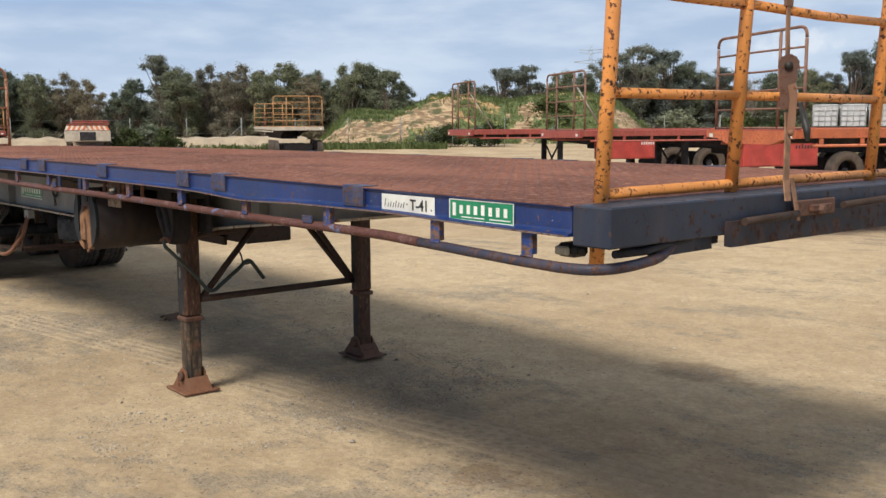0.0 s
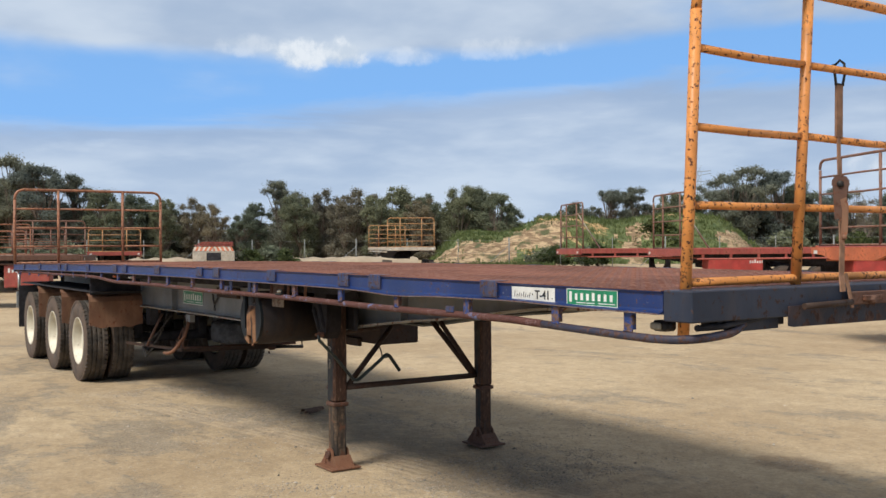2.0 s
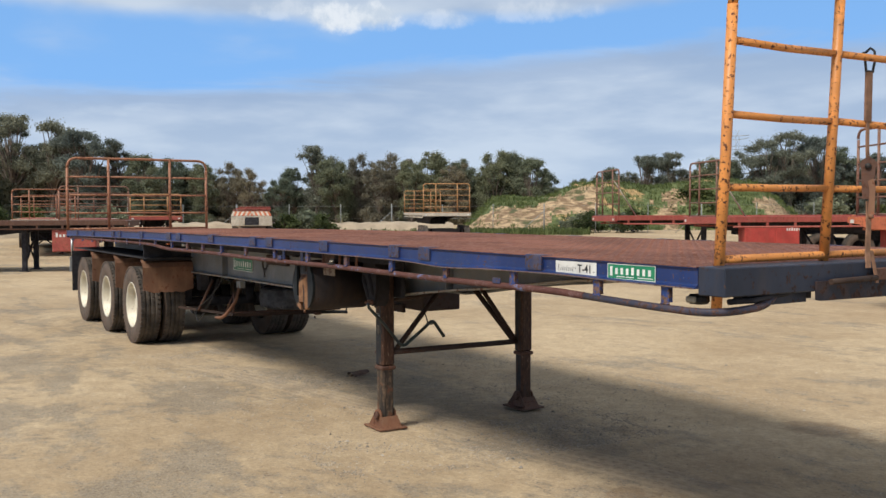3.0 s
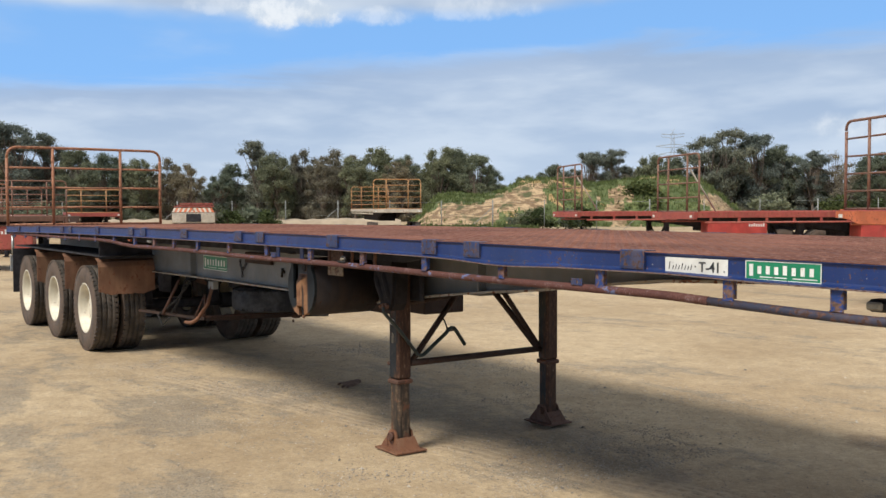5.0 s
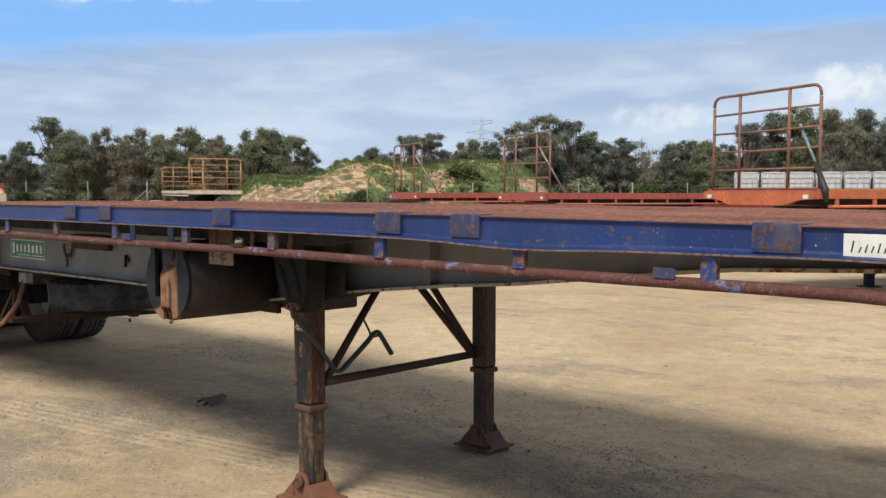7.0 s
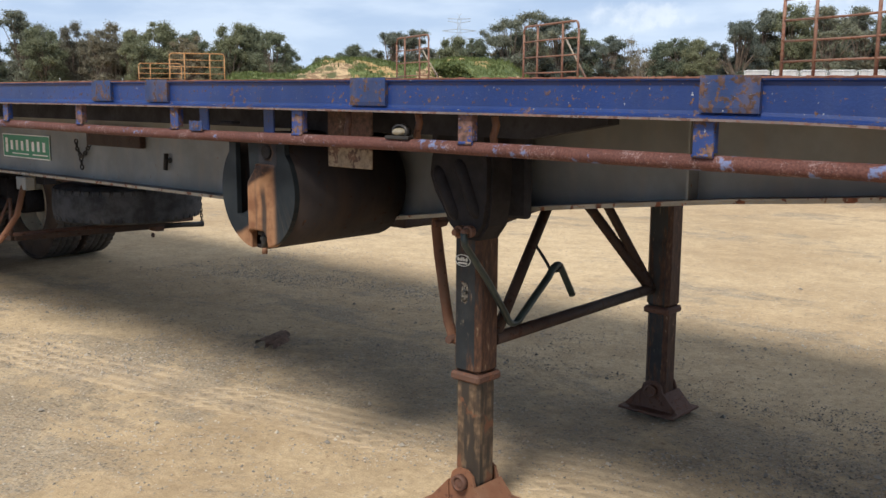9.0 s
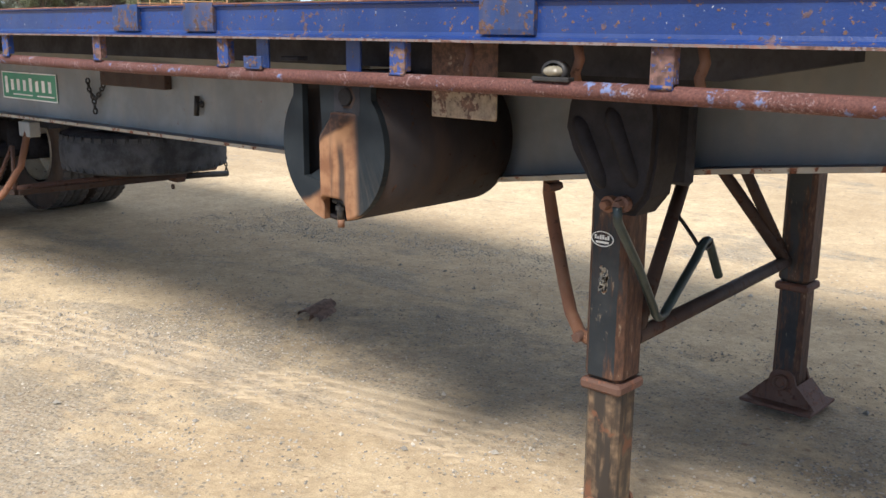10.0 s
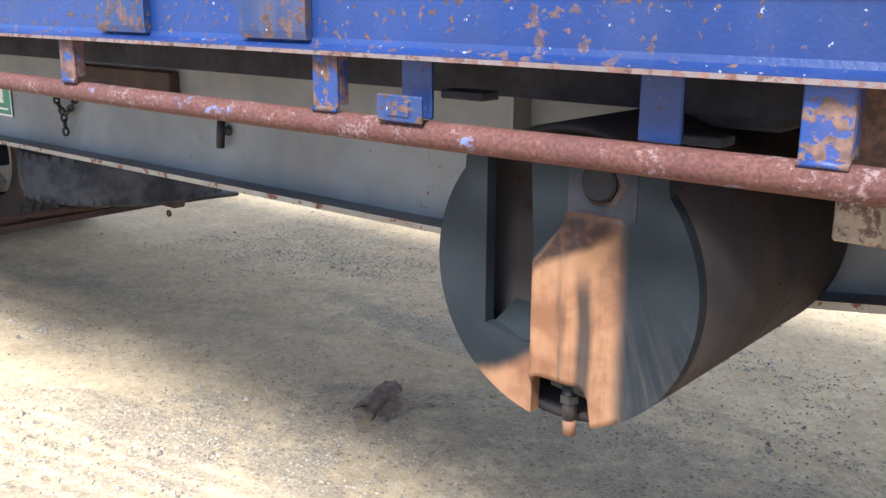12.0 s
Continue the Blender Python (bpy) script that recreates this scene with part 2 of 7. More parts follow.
CREAM = painted("cream_rim_paint", (0.68, 0.635, 0.51), 0.2, 0.8, 0.5, (0.35, 0.24, 0.13), 0.3)
FENDER = painted("rusty_mudguard", (0.19, 0.092, 0.052), 0.4, 0.5, 0.7, (0.34, 0.2, 0.11), 0.4)
GATE_BROWN = painted("brown_rusted_gate", (0.2, 0.105, 0.075), 0.6, 0.6, 0.65, (0.32, 0.2, 0.12), 0.4, False)
RED = painted("red_trailer_paint", (0.33, 0.065, 0.05), 0.45, 0.6, 0.5, (0.32, 0.13, 0.08), 0.45)
RED_BOX = painted("red_toolbox_paint", (0.45, 0.06, 0.048), 0.2, 0.6, 0.45, (0.4, 0.12, 0.08), 0.25)
RED_ORANGE = painted("orange_red_paint", (0.50, 0.13, 0.05), 0.4, 0.6, 0.5, (0.35, 0.15, 0.08), 0.35)
YELLOW = painted("yellow_gate_paint", (0.47, 0.25, 0.10), 0.4, 0.5, 0.5, (0.35, 0.18, 0.06), 0.3, False)
CHALK = painted("white_chassis_paint", (0.52, 0.47, 0.39), 0.35, 0.5, 0.55, (0.4, 0.27, 0.16), 0.35)
PALE_SAND = plain("pale_sand", (0.37, 0.30, 0.215), 0.95, 0.15, 1.5)
GREEN_SIGN = plain("green_sign", (0.012, 0.21, 0.10), 0.35, 0.15)
WHITE_SIGN = painted("white_sign", (0.74, 0.74, 0.70), 0.14, 1.2, 0.4, (0.4, 0.34, 0.26), 0.25)
INK = plain("marker_ink", (0.02, 0.022, 0.025), 0.5, 0.2)
STEEL = plain("galvanised_steel", (0.42, 0.43, 0.42), 0.45, 0.25, 5, 0.7)
GALV = plain("weathered_galvanising", (0.24, 0.25, 0.245), 0.7, 0.25)
# pylon steel with the haze of distance put into its pale blue-grey
HAZY_STEEL = plain("far_steel", (0.34, 0.38, 0.43), 0.8, 0.1)
DARK_STEEL = plain("dark_iron", (0.035, 0.032, 0.03), 0.55, 0.4, 9, 0.4)
HANDLE = plain("dark_green_handle_paint", (0.022, 0.035, 0.034), 0.45, 0.3)
STRAP = plain("dirty_webbing", (0.23, 0.125, 0.075), 0.9, 0.3, 20)
TEAL = plain("teal_webbing", (0.16, 0.24, 0.26), 0.85, 0.3, 12)
LENS = plain("lamp_lens", (0.75, 0.74, 0.68), 0.15, 0.08)
AMBER = plain("amber_lens", (0.6, 0.12, 0.02), 0.2, 0.1)
PLASTIC = plain("white_plastic_tank", (0.46, 0.46, 0.47), 0.4, 0.12, 3)
BARK = plain("tree_bark", (0.16, 0.125, 0.10), 0.9, 0.4, 3)
PALE_BARK = plain("pale_bark", (0.2, 0.175, 0.15), 0.9, 0.3, 3)
DRY_BARK = plain("dry_bark", (0.17, 0.11, 0.082), 0.9, 0.45, 30)


def tyre_material():
    m = Mat("tyre_rubber")
    a = m.noise(7, 5)
    c = m.mix(m.step(a, 0.3, 0.7), (0.034, 0.030, 0.026), (0.095, 0.077, 0.061))
    sep = m.t.nodes.new("ShaderNodeSeparateXYZ")
    m.t.links.new(m.c, sep.inputs[0])
    flank = m.step(m.math("ABSOLUTE", sep.outputs[1]), 0.112, 0.126)
    c = m.mix(m.math("MULTIPLY", flank, m.step(m.noise(11, 4), 0.3, 0.6, 0.25, 0.8)), c, (0.118, 0.08, 0.058))
    m.bump(m.noise(60, 4), 0.25, 0.004)
    return m.end(c, 0.82)


def worn_tyre_material():
    m = Mat("dusty_worn_rubber")
    a, b = m.noise(6, 6, 0.65), m.noise(28, 5, 0.65)
    c = m.mix(m.step(a, 0.35, 0.65), (0.035, 0.037, 0.042), (0.085, 0.088, 0.095))
    m.bump(m.math("ADD", a, m.math("MULTIPLY", b, 0.5)), 0.6, 0.02)
    return m.end(c, 0.85, 0.0, 0.2)


def deck_material():
    m = Mat("rusted_floor_plate")
    a, b = m.noise(0.9, 6, 0.6), m.noise(26, 5, 0.65)
    c = m.mix(m.step(a, 0.32, 0.7), (0.115, 0.052, 0.04), (0.235, 0.105, 0.075))
    c = m.mix(m.step(b, 0.45, 0.75), c, (0.30, 0.165, 0.125))
    v = m.scaled(0.5, 3.0, 1.0)
    c = m.mix(m.math("MULTIPLY", m.step(m.noise(1.6, 5, 0.6, v), 0.52, 0.72), 0.45), c, (0.075, 0.042, 0.036))
    m.bump(b, 0.3, 0.003)
    return m.end(c, m.math("ADD", 0.7, m.math("MULTIPLY", b, 0.25)), 0.0, 0.08)


def pipe_material():
    m = Mat("rusted_blue_pipe")
    a, b, k = m.noise(4.5, 6, 0.65), m.noise(170, 5, 0.7), m.noise(22, 5, 0.7)
    c = m.mix(m.step(b, 0.34, 0.66), (0.068, 0.027, 0.022), (0.138, 0.057, 0.046))
    c = m.mix(m.step(m.noise(10, 4), 0.42, 0.66, 0.0, 0.45), c, (0.07, 0.03, 0.026))
    zone = m.step(m.math("ADD", m.math("MULTIPLY", a, 0.75), m.math("MULTIPLY", k, 0.25)), 0.46, 0.62, 0.0, 0.075)
    flake = m.math("ADD", m.math("ADD", m.math("MULTIPLY", m.noise(180, 4, 0.75), 0.6), m.math("MULTIPLY", k, 0.4)), zone)
    c = m.mix(m.step(flake, 0.565, 0.64, 0.0, 0.6), c, (0.27, 0.195, 0.195))
    mask = m.math("ADD", m.math("MULTIPLY", m.noise(6.5, 5, 0.65), 0.6), m.math("MULTIPLY", k, 0.4))
    c = m.mix(m.step(mask, 0.575, 0.61, 0.0, 0.8), c, (0.13, 0.18, 0.34))
    m.bump(m.math("ADD", b, m.math("MULTIPLY", flake, 1.5)), 0.45, 0.004)
    return m.end(c, 0.75, 0.0, 0.3)


def peeled_material():
    """Cream paint left on the lower end of a rusted plate."""
    m = Mat("peeling_plate")
    sep = m.t.nodes.new("ShaderNodeSeparateXYZ")
    m.t.links.new(m.c, sep.inputs[0])
    a, b = m.noise(16, 5, 0.65), m.noise(60, 4, 0.65)
    rust = m.mix(m.step(b, 0.35, 0.68), (0.055, 0.028, 0.019), (0.15, 0.075, 0.045))
    paint = m.mix(m.step(b, 0.3, 0.7), (0.14, 0.10, 0.066), (0.26, 0.195, 0.13))
    keep = m.math("ADD", m.math("MULTIPLY", m.step(sep.outputs[2], 1.285, 1.335, 1.0, 0.0), 0.16), m.math("ADD", m.math("MULTIPLY", a, 0.7), m.math("MULTIPLY", b, 0.3)))
    c = m.mix(m.step(keep, 0.595, 0.625), rust, paint)
    m.bump(keep, 0.3, 0.004)
    return m.end(c, 0.75)


PEELED = peeled_material()


def leg_material():
    """Slate paint on the face, rust in runs and over the flanks."""
    m = Mat("landing_leg_paint")
    n = m.t.nodes.new("ShaderNodeSeparateXYZ")
    m.t.links.new(m.t.nodes.new("ShaderNodeNewGeometry").outputs["Normal"], n.inputs[0])
    flank = m.step(m.math("ABSOLUTE", n.outputs[0]), 0.35, 0.8)
    runs = m.noise(20, 5, 0.6, m.scaled(1.0, 1.0, 0.12))
    fine = m.noise(70, 4, 0.65, m.scaled(1.0, 1.0, 0.3))
    c = m.mix(m.step(m.noise(7, 4), 0.35, 0.65), (0.018, 0.021, 0.024), (0.042, 0.044, 0.045))
    rust = m.mix(m.step(fine, 0.35, 0.65), (0.045, 0.022, 0.014), (0.105, 0.05, 0.028))
    mask = m.step(m.math("ADD", m.math("ADD", m.math("MULTIPLY", runs, 0.75), m.math("MULTIPLY", fine, 0.25)), m.math("MULTIPLY", flank, 0.14)), 0.475, 0.58)
    c = m.mix(m.math("MULTIPLY", mask, 0.85), c, rust)
    c = m.mix(m.math("MULTIPLY", m.step(fine, 0.62, 0.72), 0.5), c, (0.30, 0.24, 0.17))
    m.bump(fine, 0.3, 0.003)
    return m.end(c, 0.62, 0.0, 0.25)


def leg_low_material():
    """Bare mustard steel with black grease in upright runs."""
    m = Mat("greasy_leg_steel")
    runs = m.noise(24, 5, 0.6, m.scaled(1.0, 1.0, 0.14))
    c = m.mix(m.step(m.noise(30, 5), 0.35, 0.68), (0.05, 0.032, 0.021), (0.165, 0.11, 0.065))
    c = m.mix(m.step(runs, 0.43, 0.58), c, (0.026, 0.02, 0.016))
    c = m.mix(m.step(m.noise(13, 4), 0.58, 0.66), c, (0.13, 0.055, 0.028))
    m.bump(runs, 0.25, 0.003)
    return m.end(c, 0.5)


def tank_material():
    """Slate paint; orange rust has run down the pressed strap and dust fans out over the lower plate."""
    m = Mat("tank_end_paint")
    sep = m.t.nodes.new("ShaderNodeSeparateXYZ")
    m.t.links.new(m.c, sep.inputs[0])
    x, z = sep.outputs[0], sep.outputs[2]
    s = m.noise(26, 4, 0.6, m.scaled(1.0, 1.0, 0.07))
    wob = m.math("MULTIPLY", m.math("SUBTRACT", m.noise(8, 3, 0.6, m.scaled(1.0, 1.0, 0.3)), 0.5), 0.05)
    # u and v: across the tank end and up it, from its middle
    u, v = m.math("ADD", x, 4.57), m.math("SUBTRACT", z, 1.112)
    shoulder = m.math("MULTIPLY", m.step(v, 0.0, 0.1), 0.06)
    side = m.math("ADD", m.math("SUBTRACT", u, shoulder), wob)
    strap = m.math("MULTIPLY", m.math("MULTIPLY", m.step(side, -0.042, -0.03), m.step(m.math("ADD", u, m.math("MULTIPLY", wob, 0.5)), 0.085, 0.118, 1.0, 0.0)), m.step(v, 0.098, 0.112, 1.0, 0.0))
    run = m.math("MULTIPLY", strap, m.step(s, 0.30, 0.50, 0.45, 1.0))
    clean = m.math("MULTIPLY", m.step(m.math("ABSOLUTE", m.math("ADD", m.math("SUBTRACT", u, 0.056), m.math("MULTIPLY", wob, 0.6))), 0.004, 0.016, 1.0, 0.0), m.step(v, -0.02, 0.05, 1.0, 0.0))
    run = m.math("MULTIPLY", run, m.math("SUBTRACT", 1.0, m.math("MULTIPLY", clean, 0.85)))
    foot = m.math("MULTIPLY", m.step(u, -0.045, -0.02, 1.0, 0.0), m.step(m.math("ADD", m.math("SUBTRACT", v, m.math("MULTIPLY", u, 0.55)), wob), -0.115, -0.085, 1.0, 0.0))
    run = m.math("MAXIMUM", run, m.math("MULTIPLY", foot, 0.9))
    # dust in rays that spread from the filler
    turn = m.math("ARCTAN2", m.math("ADD", x, 4.50), m.math("SUBTRACT", 1.27, z))
    ray = m.t.nodes.new("ShaderNodeCombineXYZ")
    m.t.links.new(m.math("MULTIPLY", turn, 16.0), ray.inputs[0])
    m.t.links.new(m.math("MULTIPLY", z, 4.0), ray.inputs[1])
    fan = m.math("MULTIPLY", m.step(m.noise(1.3, 5, 0.65, ray.outputs[0], 0.6), 0.42, 0.75), m.step(z, 0.92, 1.16, 1.0, 0.0))
    fan = m.math("MULTIPLY", fan, m.step(x, -4.56, -4.50))
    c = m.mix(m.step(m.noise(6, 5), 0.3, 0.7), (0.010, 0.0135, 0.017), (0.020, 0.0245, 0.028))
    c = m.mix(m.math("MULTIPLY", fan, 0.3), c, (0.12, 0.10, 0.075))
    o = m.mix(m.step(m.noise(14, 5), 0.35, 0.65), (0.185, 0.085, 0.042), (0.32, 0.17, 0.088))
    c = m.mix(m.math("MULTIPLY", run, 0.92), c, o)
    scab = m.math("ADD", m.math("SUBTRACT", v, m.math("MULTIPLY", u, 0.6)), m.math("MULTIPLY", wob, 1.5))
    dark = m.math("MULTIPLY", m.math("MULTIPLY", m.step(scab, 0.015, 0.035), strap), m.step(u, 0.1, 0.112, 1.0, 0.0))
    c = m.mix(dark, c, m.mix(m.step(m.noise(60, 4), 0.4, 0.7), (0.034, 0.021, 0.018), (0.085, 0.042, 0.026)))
    m.bump(m.noise(60, 3), 0.15, 0.003)
    return m.end(c, 0.62, 0.0, 0.2)


def leaf_material(name, a, b):
    """Leaves that let part of the light through."""
    m = Mat(name)
    r = m.rand("ShaderNodeNewGeometry", "Random Per Island")
    c = m.mix(r, a, b)
    c = m.mix(m.math("MULTIPLY", m.step(m.noise(0.7, 3), 0.4, 0.7), 0.5), c, tint(a, 0.75))
    own = m.rand()
    c = m.mix(1.0, c, m.mix(own, (0.74, 0.80, 0.84), (1.16, 1.10, 0.96)), "MULTIPLY")
    thin = m.t.nodes.new("ShaderNodeBsdfTranslucent")
    m.t.links.new(c, thin.inputs["Color"])
    both = m.t.nodes.new("ShaderNodeMixShader")
    both.inputs[0].default_value = 0.42
    m.t.links.new(m.p.outputs[0], both.inputs[1])
    m.t.links.new(thin.outputs[0], both.inputs[2])
    m.t.links.new(both.outputs[0], m.t.nodes["Material Output"].inputs["Surface"])
    return m.end(c, 0.7, 0.0, 0.25)


TYRE_WORN = worn_tyre_material()
TYRE, DECK, PIPE, TANK = tyre_material(), deck_material(), pipe_material(), tank_material()
LEG, LEG_LOW = leg_material(), leg_low_material()
# tree leaves paler and greyer than life: distance haze is mixed into these colours
LEAF = leaf_material("gum_leaves", (0.15, 0.165, 0.138), (0.305, 0.325, 0.27))
LEAF_GREEN = leaf_material("green_leaves", (0.138, 0.158, 0.112), (0.285, 0.312, 0.22))
LEAF_BROWN = leaf_material("dry_leaves", (0.175, 0.16, 0.125), (0.31, 0.286, 0.222))
BANK_GRASS = leaf_material("bank_grass_blades", (0.085, 0.12, 0.045), (0.19, 0.225, 0.09))
SHRUB = leaf_material("shrub_leaves", (0.05, 0.068, 0.026), (0.135, 0.16, 0.062))


def ground_material():
    """Sand with drifts of grey grit that lie along the wheel ways, a printed tyre track and two damp stains."""
    m = Mat("sandy_gravel")
    place = m.t.nodes.new("ShaderNodeSeparateXYZ")
    m.t.links.new(m.c, place.inputs[0])
    x, y = place.outputs[0], place.outputs[1]
    # p runs along the wheel ways and q across them
    p = m.math("ADD", x, m.math("MULTIPLY", y, 0.18))
    q = m.math("SUBTRACT", m.math("SUBTRACT", y, m.math("MULTIPLY", x, 0.18)), 1.478)

    def strip(kp, kq):
        n = m.t.nodes.new("ShaderNodeCombineXYZ")
        m.t.links.new(m.math("MULTIPLY", p, kp), n.inputs[0])
        m.t.links.new(m.math("MULTIPLY", q, kq), n.inputs[1])
        return n.outputs[0]

    def band(lo, hi, soft):
        return m.math("MULTIPLY", m.step(q, lo - soft, lo + soft), m.step(q, hi - soft, hi + soft, 1.0, 0.0))

    sand = m.mix(m.step(m.noise(0.33, 6, 0.58), 0.38, 0.62), (0.405, 0.308, 0.198), (0.505, 0.398, 0.266))
    track = m.math("MULTIPLY", band(0.0, 0.42, 0.03), m.step(m.noise(1.3, 4, 0.6), 0.36, 0.56, 0.25, 1.0))
    track = m.math("MULTIPLY", track, m.step(x, -9.5, -8.5))
    drift = m.math("ADD", m.math("MULTIPLY", m.noise(1.0, 7, 0.68, strip(0.38, 0.85), 0.5), 0.72), m.math("MULTIPLY", m.noise(5, 5, 0.72), 0.28))
    drift = m.math("ADD", drift, m.math("MULTIPLY", band(0.75, 1.55, 0.3), 0.035))
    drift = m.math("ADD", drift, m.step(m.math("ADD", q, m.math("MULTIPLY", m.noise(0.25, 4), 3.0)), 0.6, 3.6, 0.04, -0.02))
    drift = m.math("SUBTRACT", drift, m.math("MULTIPLY", track, 0.06))
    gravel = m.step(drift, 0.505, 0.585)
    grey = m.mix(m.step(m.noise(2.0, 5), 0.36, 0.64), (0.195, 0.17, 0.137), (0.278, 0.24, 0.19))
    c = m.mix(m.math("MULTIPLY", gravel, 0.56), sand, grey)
    for sx, sy, size in ((-1.95, 3.5, 0.42), (-1.46, 0.95, 0.24)):
        dx, dy = m.math("SUBTRACT", x, sx), m.math("MULTIPLY", m.math("SUBTRACT", y, sy), 1.5)
        far = m.math("SQRT", m.math("ADD", m.math("MULTIPLY", dx, dx), m.math("MULTIPLY", dy, dy)))
        far = m.math("ADD", far, m.math("MULTIPLY", m.math("SUBTRACT", m.noise(5, 5, 0.7), 0.5), 0.9))
        c = m.mix(m.step(far, size * 0.55, size, 0.55, 0.0), c, (0.2, 0.135, 0.085))
    c = m.mix(1.0, c, m.mix(m.step(m.noise(4.5, 6, 0.6), 0.32, 0.68), (0.90, 0.89, 0.875), (1.06, 1.06, 1.05)), "MULTIPLY")
    crumb = m.noise(24, 6, 0.72)
    c = m.mix(1.0, c, m.mix(m.step(crumb, 0.34, 0.66), (0.86, 0.85, 0.83), (1.07, 1.07, 1.06)), "MULTIPLY")
    # single stones, thick in the drifts and thin on the sand
    for scale, sand_part, keep, dark, pale in ((48, 0.04, 0.45, (0.085, 0.08, 0.072), (0.40, 0.355, 0.29)), (105, 0.07, 0.5, (0.10, 0.092, 0.08), (0.44, 0.39, 0.32))):
        shade = m.t.nodes.new("ShaderNodeSeparateColor")
        m.t.links.new(m.voronoi(scale, None, 1), shade.inputs[0])
        stone = m.mix(shade.outputs[0], dark, pale)
        here = m.math("ADD", sand_part, m.math("MULTIPLY", gravel, keep))
        here = m.math("LESS_THAN", shade.outputs[1], here)
        inside = m.step(m.voronoi(scale, None, 0), 0.34, 0.5, 1.0, 0.0)
        c = m.mix(m.math("MULTIPLY", m.math("MULTIPLY", here, inside), 0.62), c, stone)
    # dry clods and flecks of red earth strewn over the sand
    for scale, share, col in ((16, 0.07, (0.2, 0.13, 0.085)), (34, 0.12, (0.22, 0.155, 0.105))):
        pick = m.t.nodes.new("ShaderNodeSeparateColor")
        m.t.links.new(m.voronoi(scale, None, 1), pick.inputs[0])
        here = m.math("LESS_THAN", pick.outputs[0], m.math("MULTIPLY", share, m.step(m.noise(1.6, 4, 0.6), 0.42, 0.6, 0.15, 1.7)))
        lump = m.step(m.math("ADD", m.voronoi(scale, None, 0), m.math("MULTIPLY", m.noise(110, 3), 0.5)), 0.36, 0.56, 1.0, 0.0)
        c = m.mix(m.math("MULTIPLY", m.math("MULTIPLY", here, lump), 0.65), c, col)
    grain = m.noise(150, 3, 0.65)
    c = m.mix(1.0, c, m.mix(m.step(grain, 0.36, 0.64), (0.87, 0.86, 0.845), (1.07, 1.07, 1.065)), "MULTIPLY")
    # ribs of the tyre print and its lugs
    wave = m.math("ADD", m.math("MULTIPLY", q, 70.0), m.math("MULTIPLY", m.noise(7, 3), 3.0))
    ribs = m.math("MULTIPLY", m.math("SINE", wave), track)
    lugs = m.math("MULTIPLY", m.math("SINE", m.math("ADD", m.math("MULTIPLY", p, 62.0), m.math("MULTIPLY", m.math("SINE", wave), 1.4))), track)
    lugs = m.math("MULTIPLY", lugs, m.step(m.noise(1.1, 3), 0.42, 0.58))
    groove = m.step(m.math("ADD", m.math("MULTIPLY", ribs, 0.6), m.math("MULTIPLY", lugs, 0.4)), 0.25, 0.8)
    c = m.mix(m.math("MULTIPLY", track, 0.3), c, (0.51, 0.41, 0.295))
    c = m.mix(m.math("MULTIPLY", groove, 0.36), c, (0.24, 0.187, 0.125))
    pebd = m.voronoi(48, None, 0)
    h = m.math("ADD", m.math("MULTIPLY", grain, 0.16), m.math("ADD", m.math("MULTIPLY", m.math("MULTIPLY", m.math("SUBTRACT", 1.0, pebd), 0.35), m.math("ADD", gravel, 0.25)), m.math("MULTIPLY", m.noise(9, 6, 0.66), 1.0)))
    h = m.math("ADD", h, m.math("ADD", m.math("MULTIPLY", crumb, 0.5), m.math("ADD", m.math("MULTIPLY", ribs, -0.26), m.math("MULTIPLY", lugs, -0.26))))
    m.bump(h, 0.58, 0.02)
    return m.end(c, 0.92, 0.0, 0.25)


def mound_material():
    m = Mat("grassy_sand_bank", "Object")
    n = m.noise(0.16, 5, 0.6)
    g = m.mix(m.step(m.noise(1.2, 6, 0.65), 0.3, 0.7), (0.07, 0.105, 0.035), (0.18, 0.215, 0.08))
    s = m.mix(m.step(m.noise(1.3, 5), 0.3, 0.7), (0.36, 0.23, 0.10), (0.66, 0.45, 0.22))
    streak = m.noise(0.5, 5, 0.6, m.scaled(0.35, 1.4, 1.0, 0.6), 0.8)
    c = m.mix(m.step(m.math("ADD", m.math("MULTIPLY", n, 0.6), m.math("MULTIPLY", streak, 0.4)), 0.57, 0.60), g, s)
    m.bump(m.noise(1.5, 6, 0.65), 1.0, 0.6)
    return m.end(c, 0.95)


def sandbank_material():
    m = Mat("bare_sand_bank", "Object")
    streak = m.noise(0.75, 6, 0.7, m.scaled(0.8, 0.8, 2.6, 0.9), 1.6)
    c = m.mix(m.step(streak, 0.42, 0.60), (0.25, 0.165, 0.095), (0.60, 0.44, 0.265))
    c = m.mix(m.step(m.noise(0.6, 5), 0.55, 0.64), c, (0.11, 0.115, 0.05))
    m.bump(m.noise(2.2, 6, 0.65), 1.0, 0.5)
    return m.end(c, 0.95)


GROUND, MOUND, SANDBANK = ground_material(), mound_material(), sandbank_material()


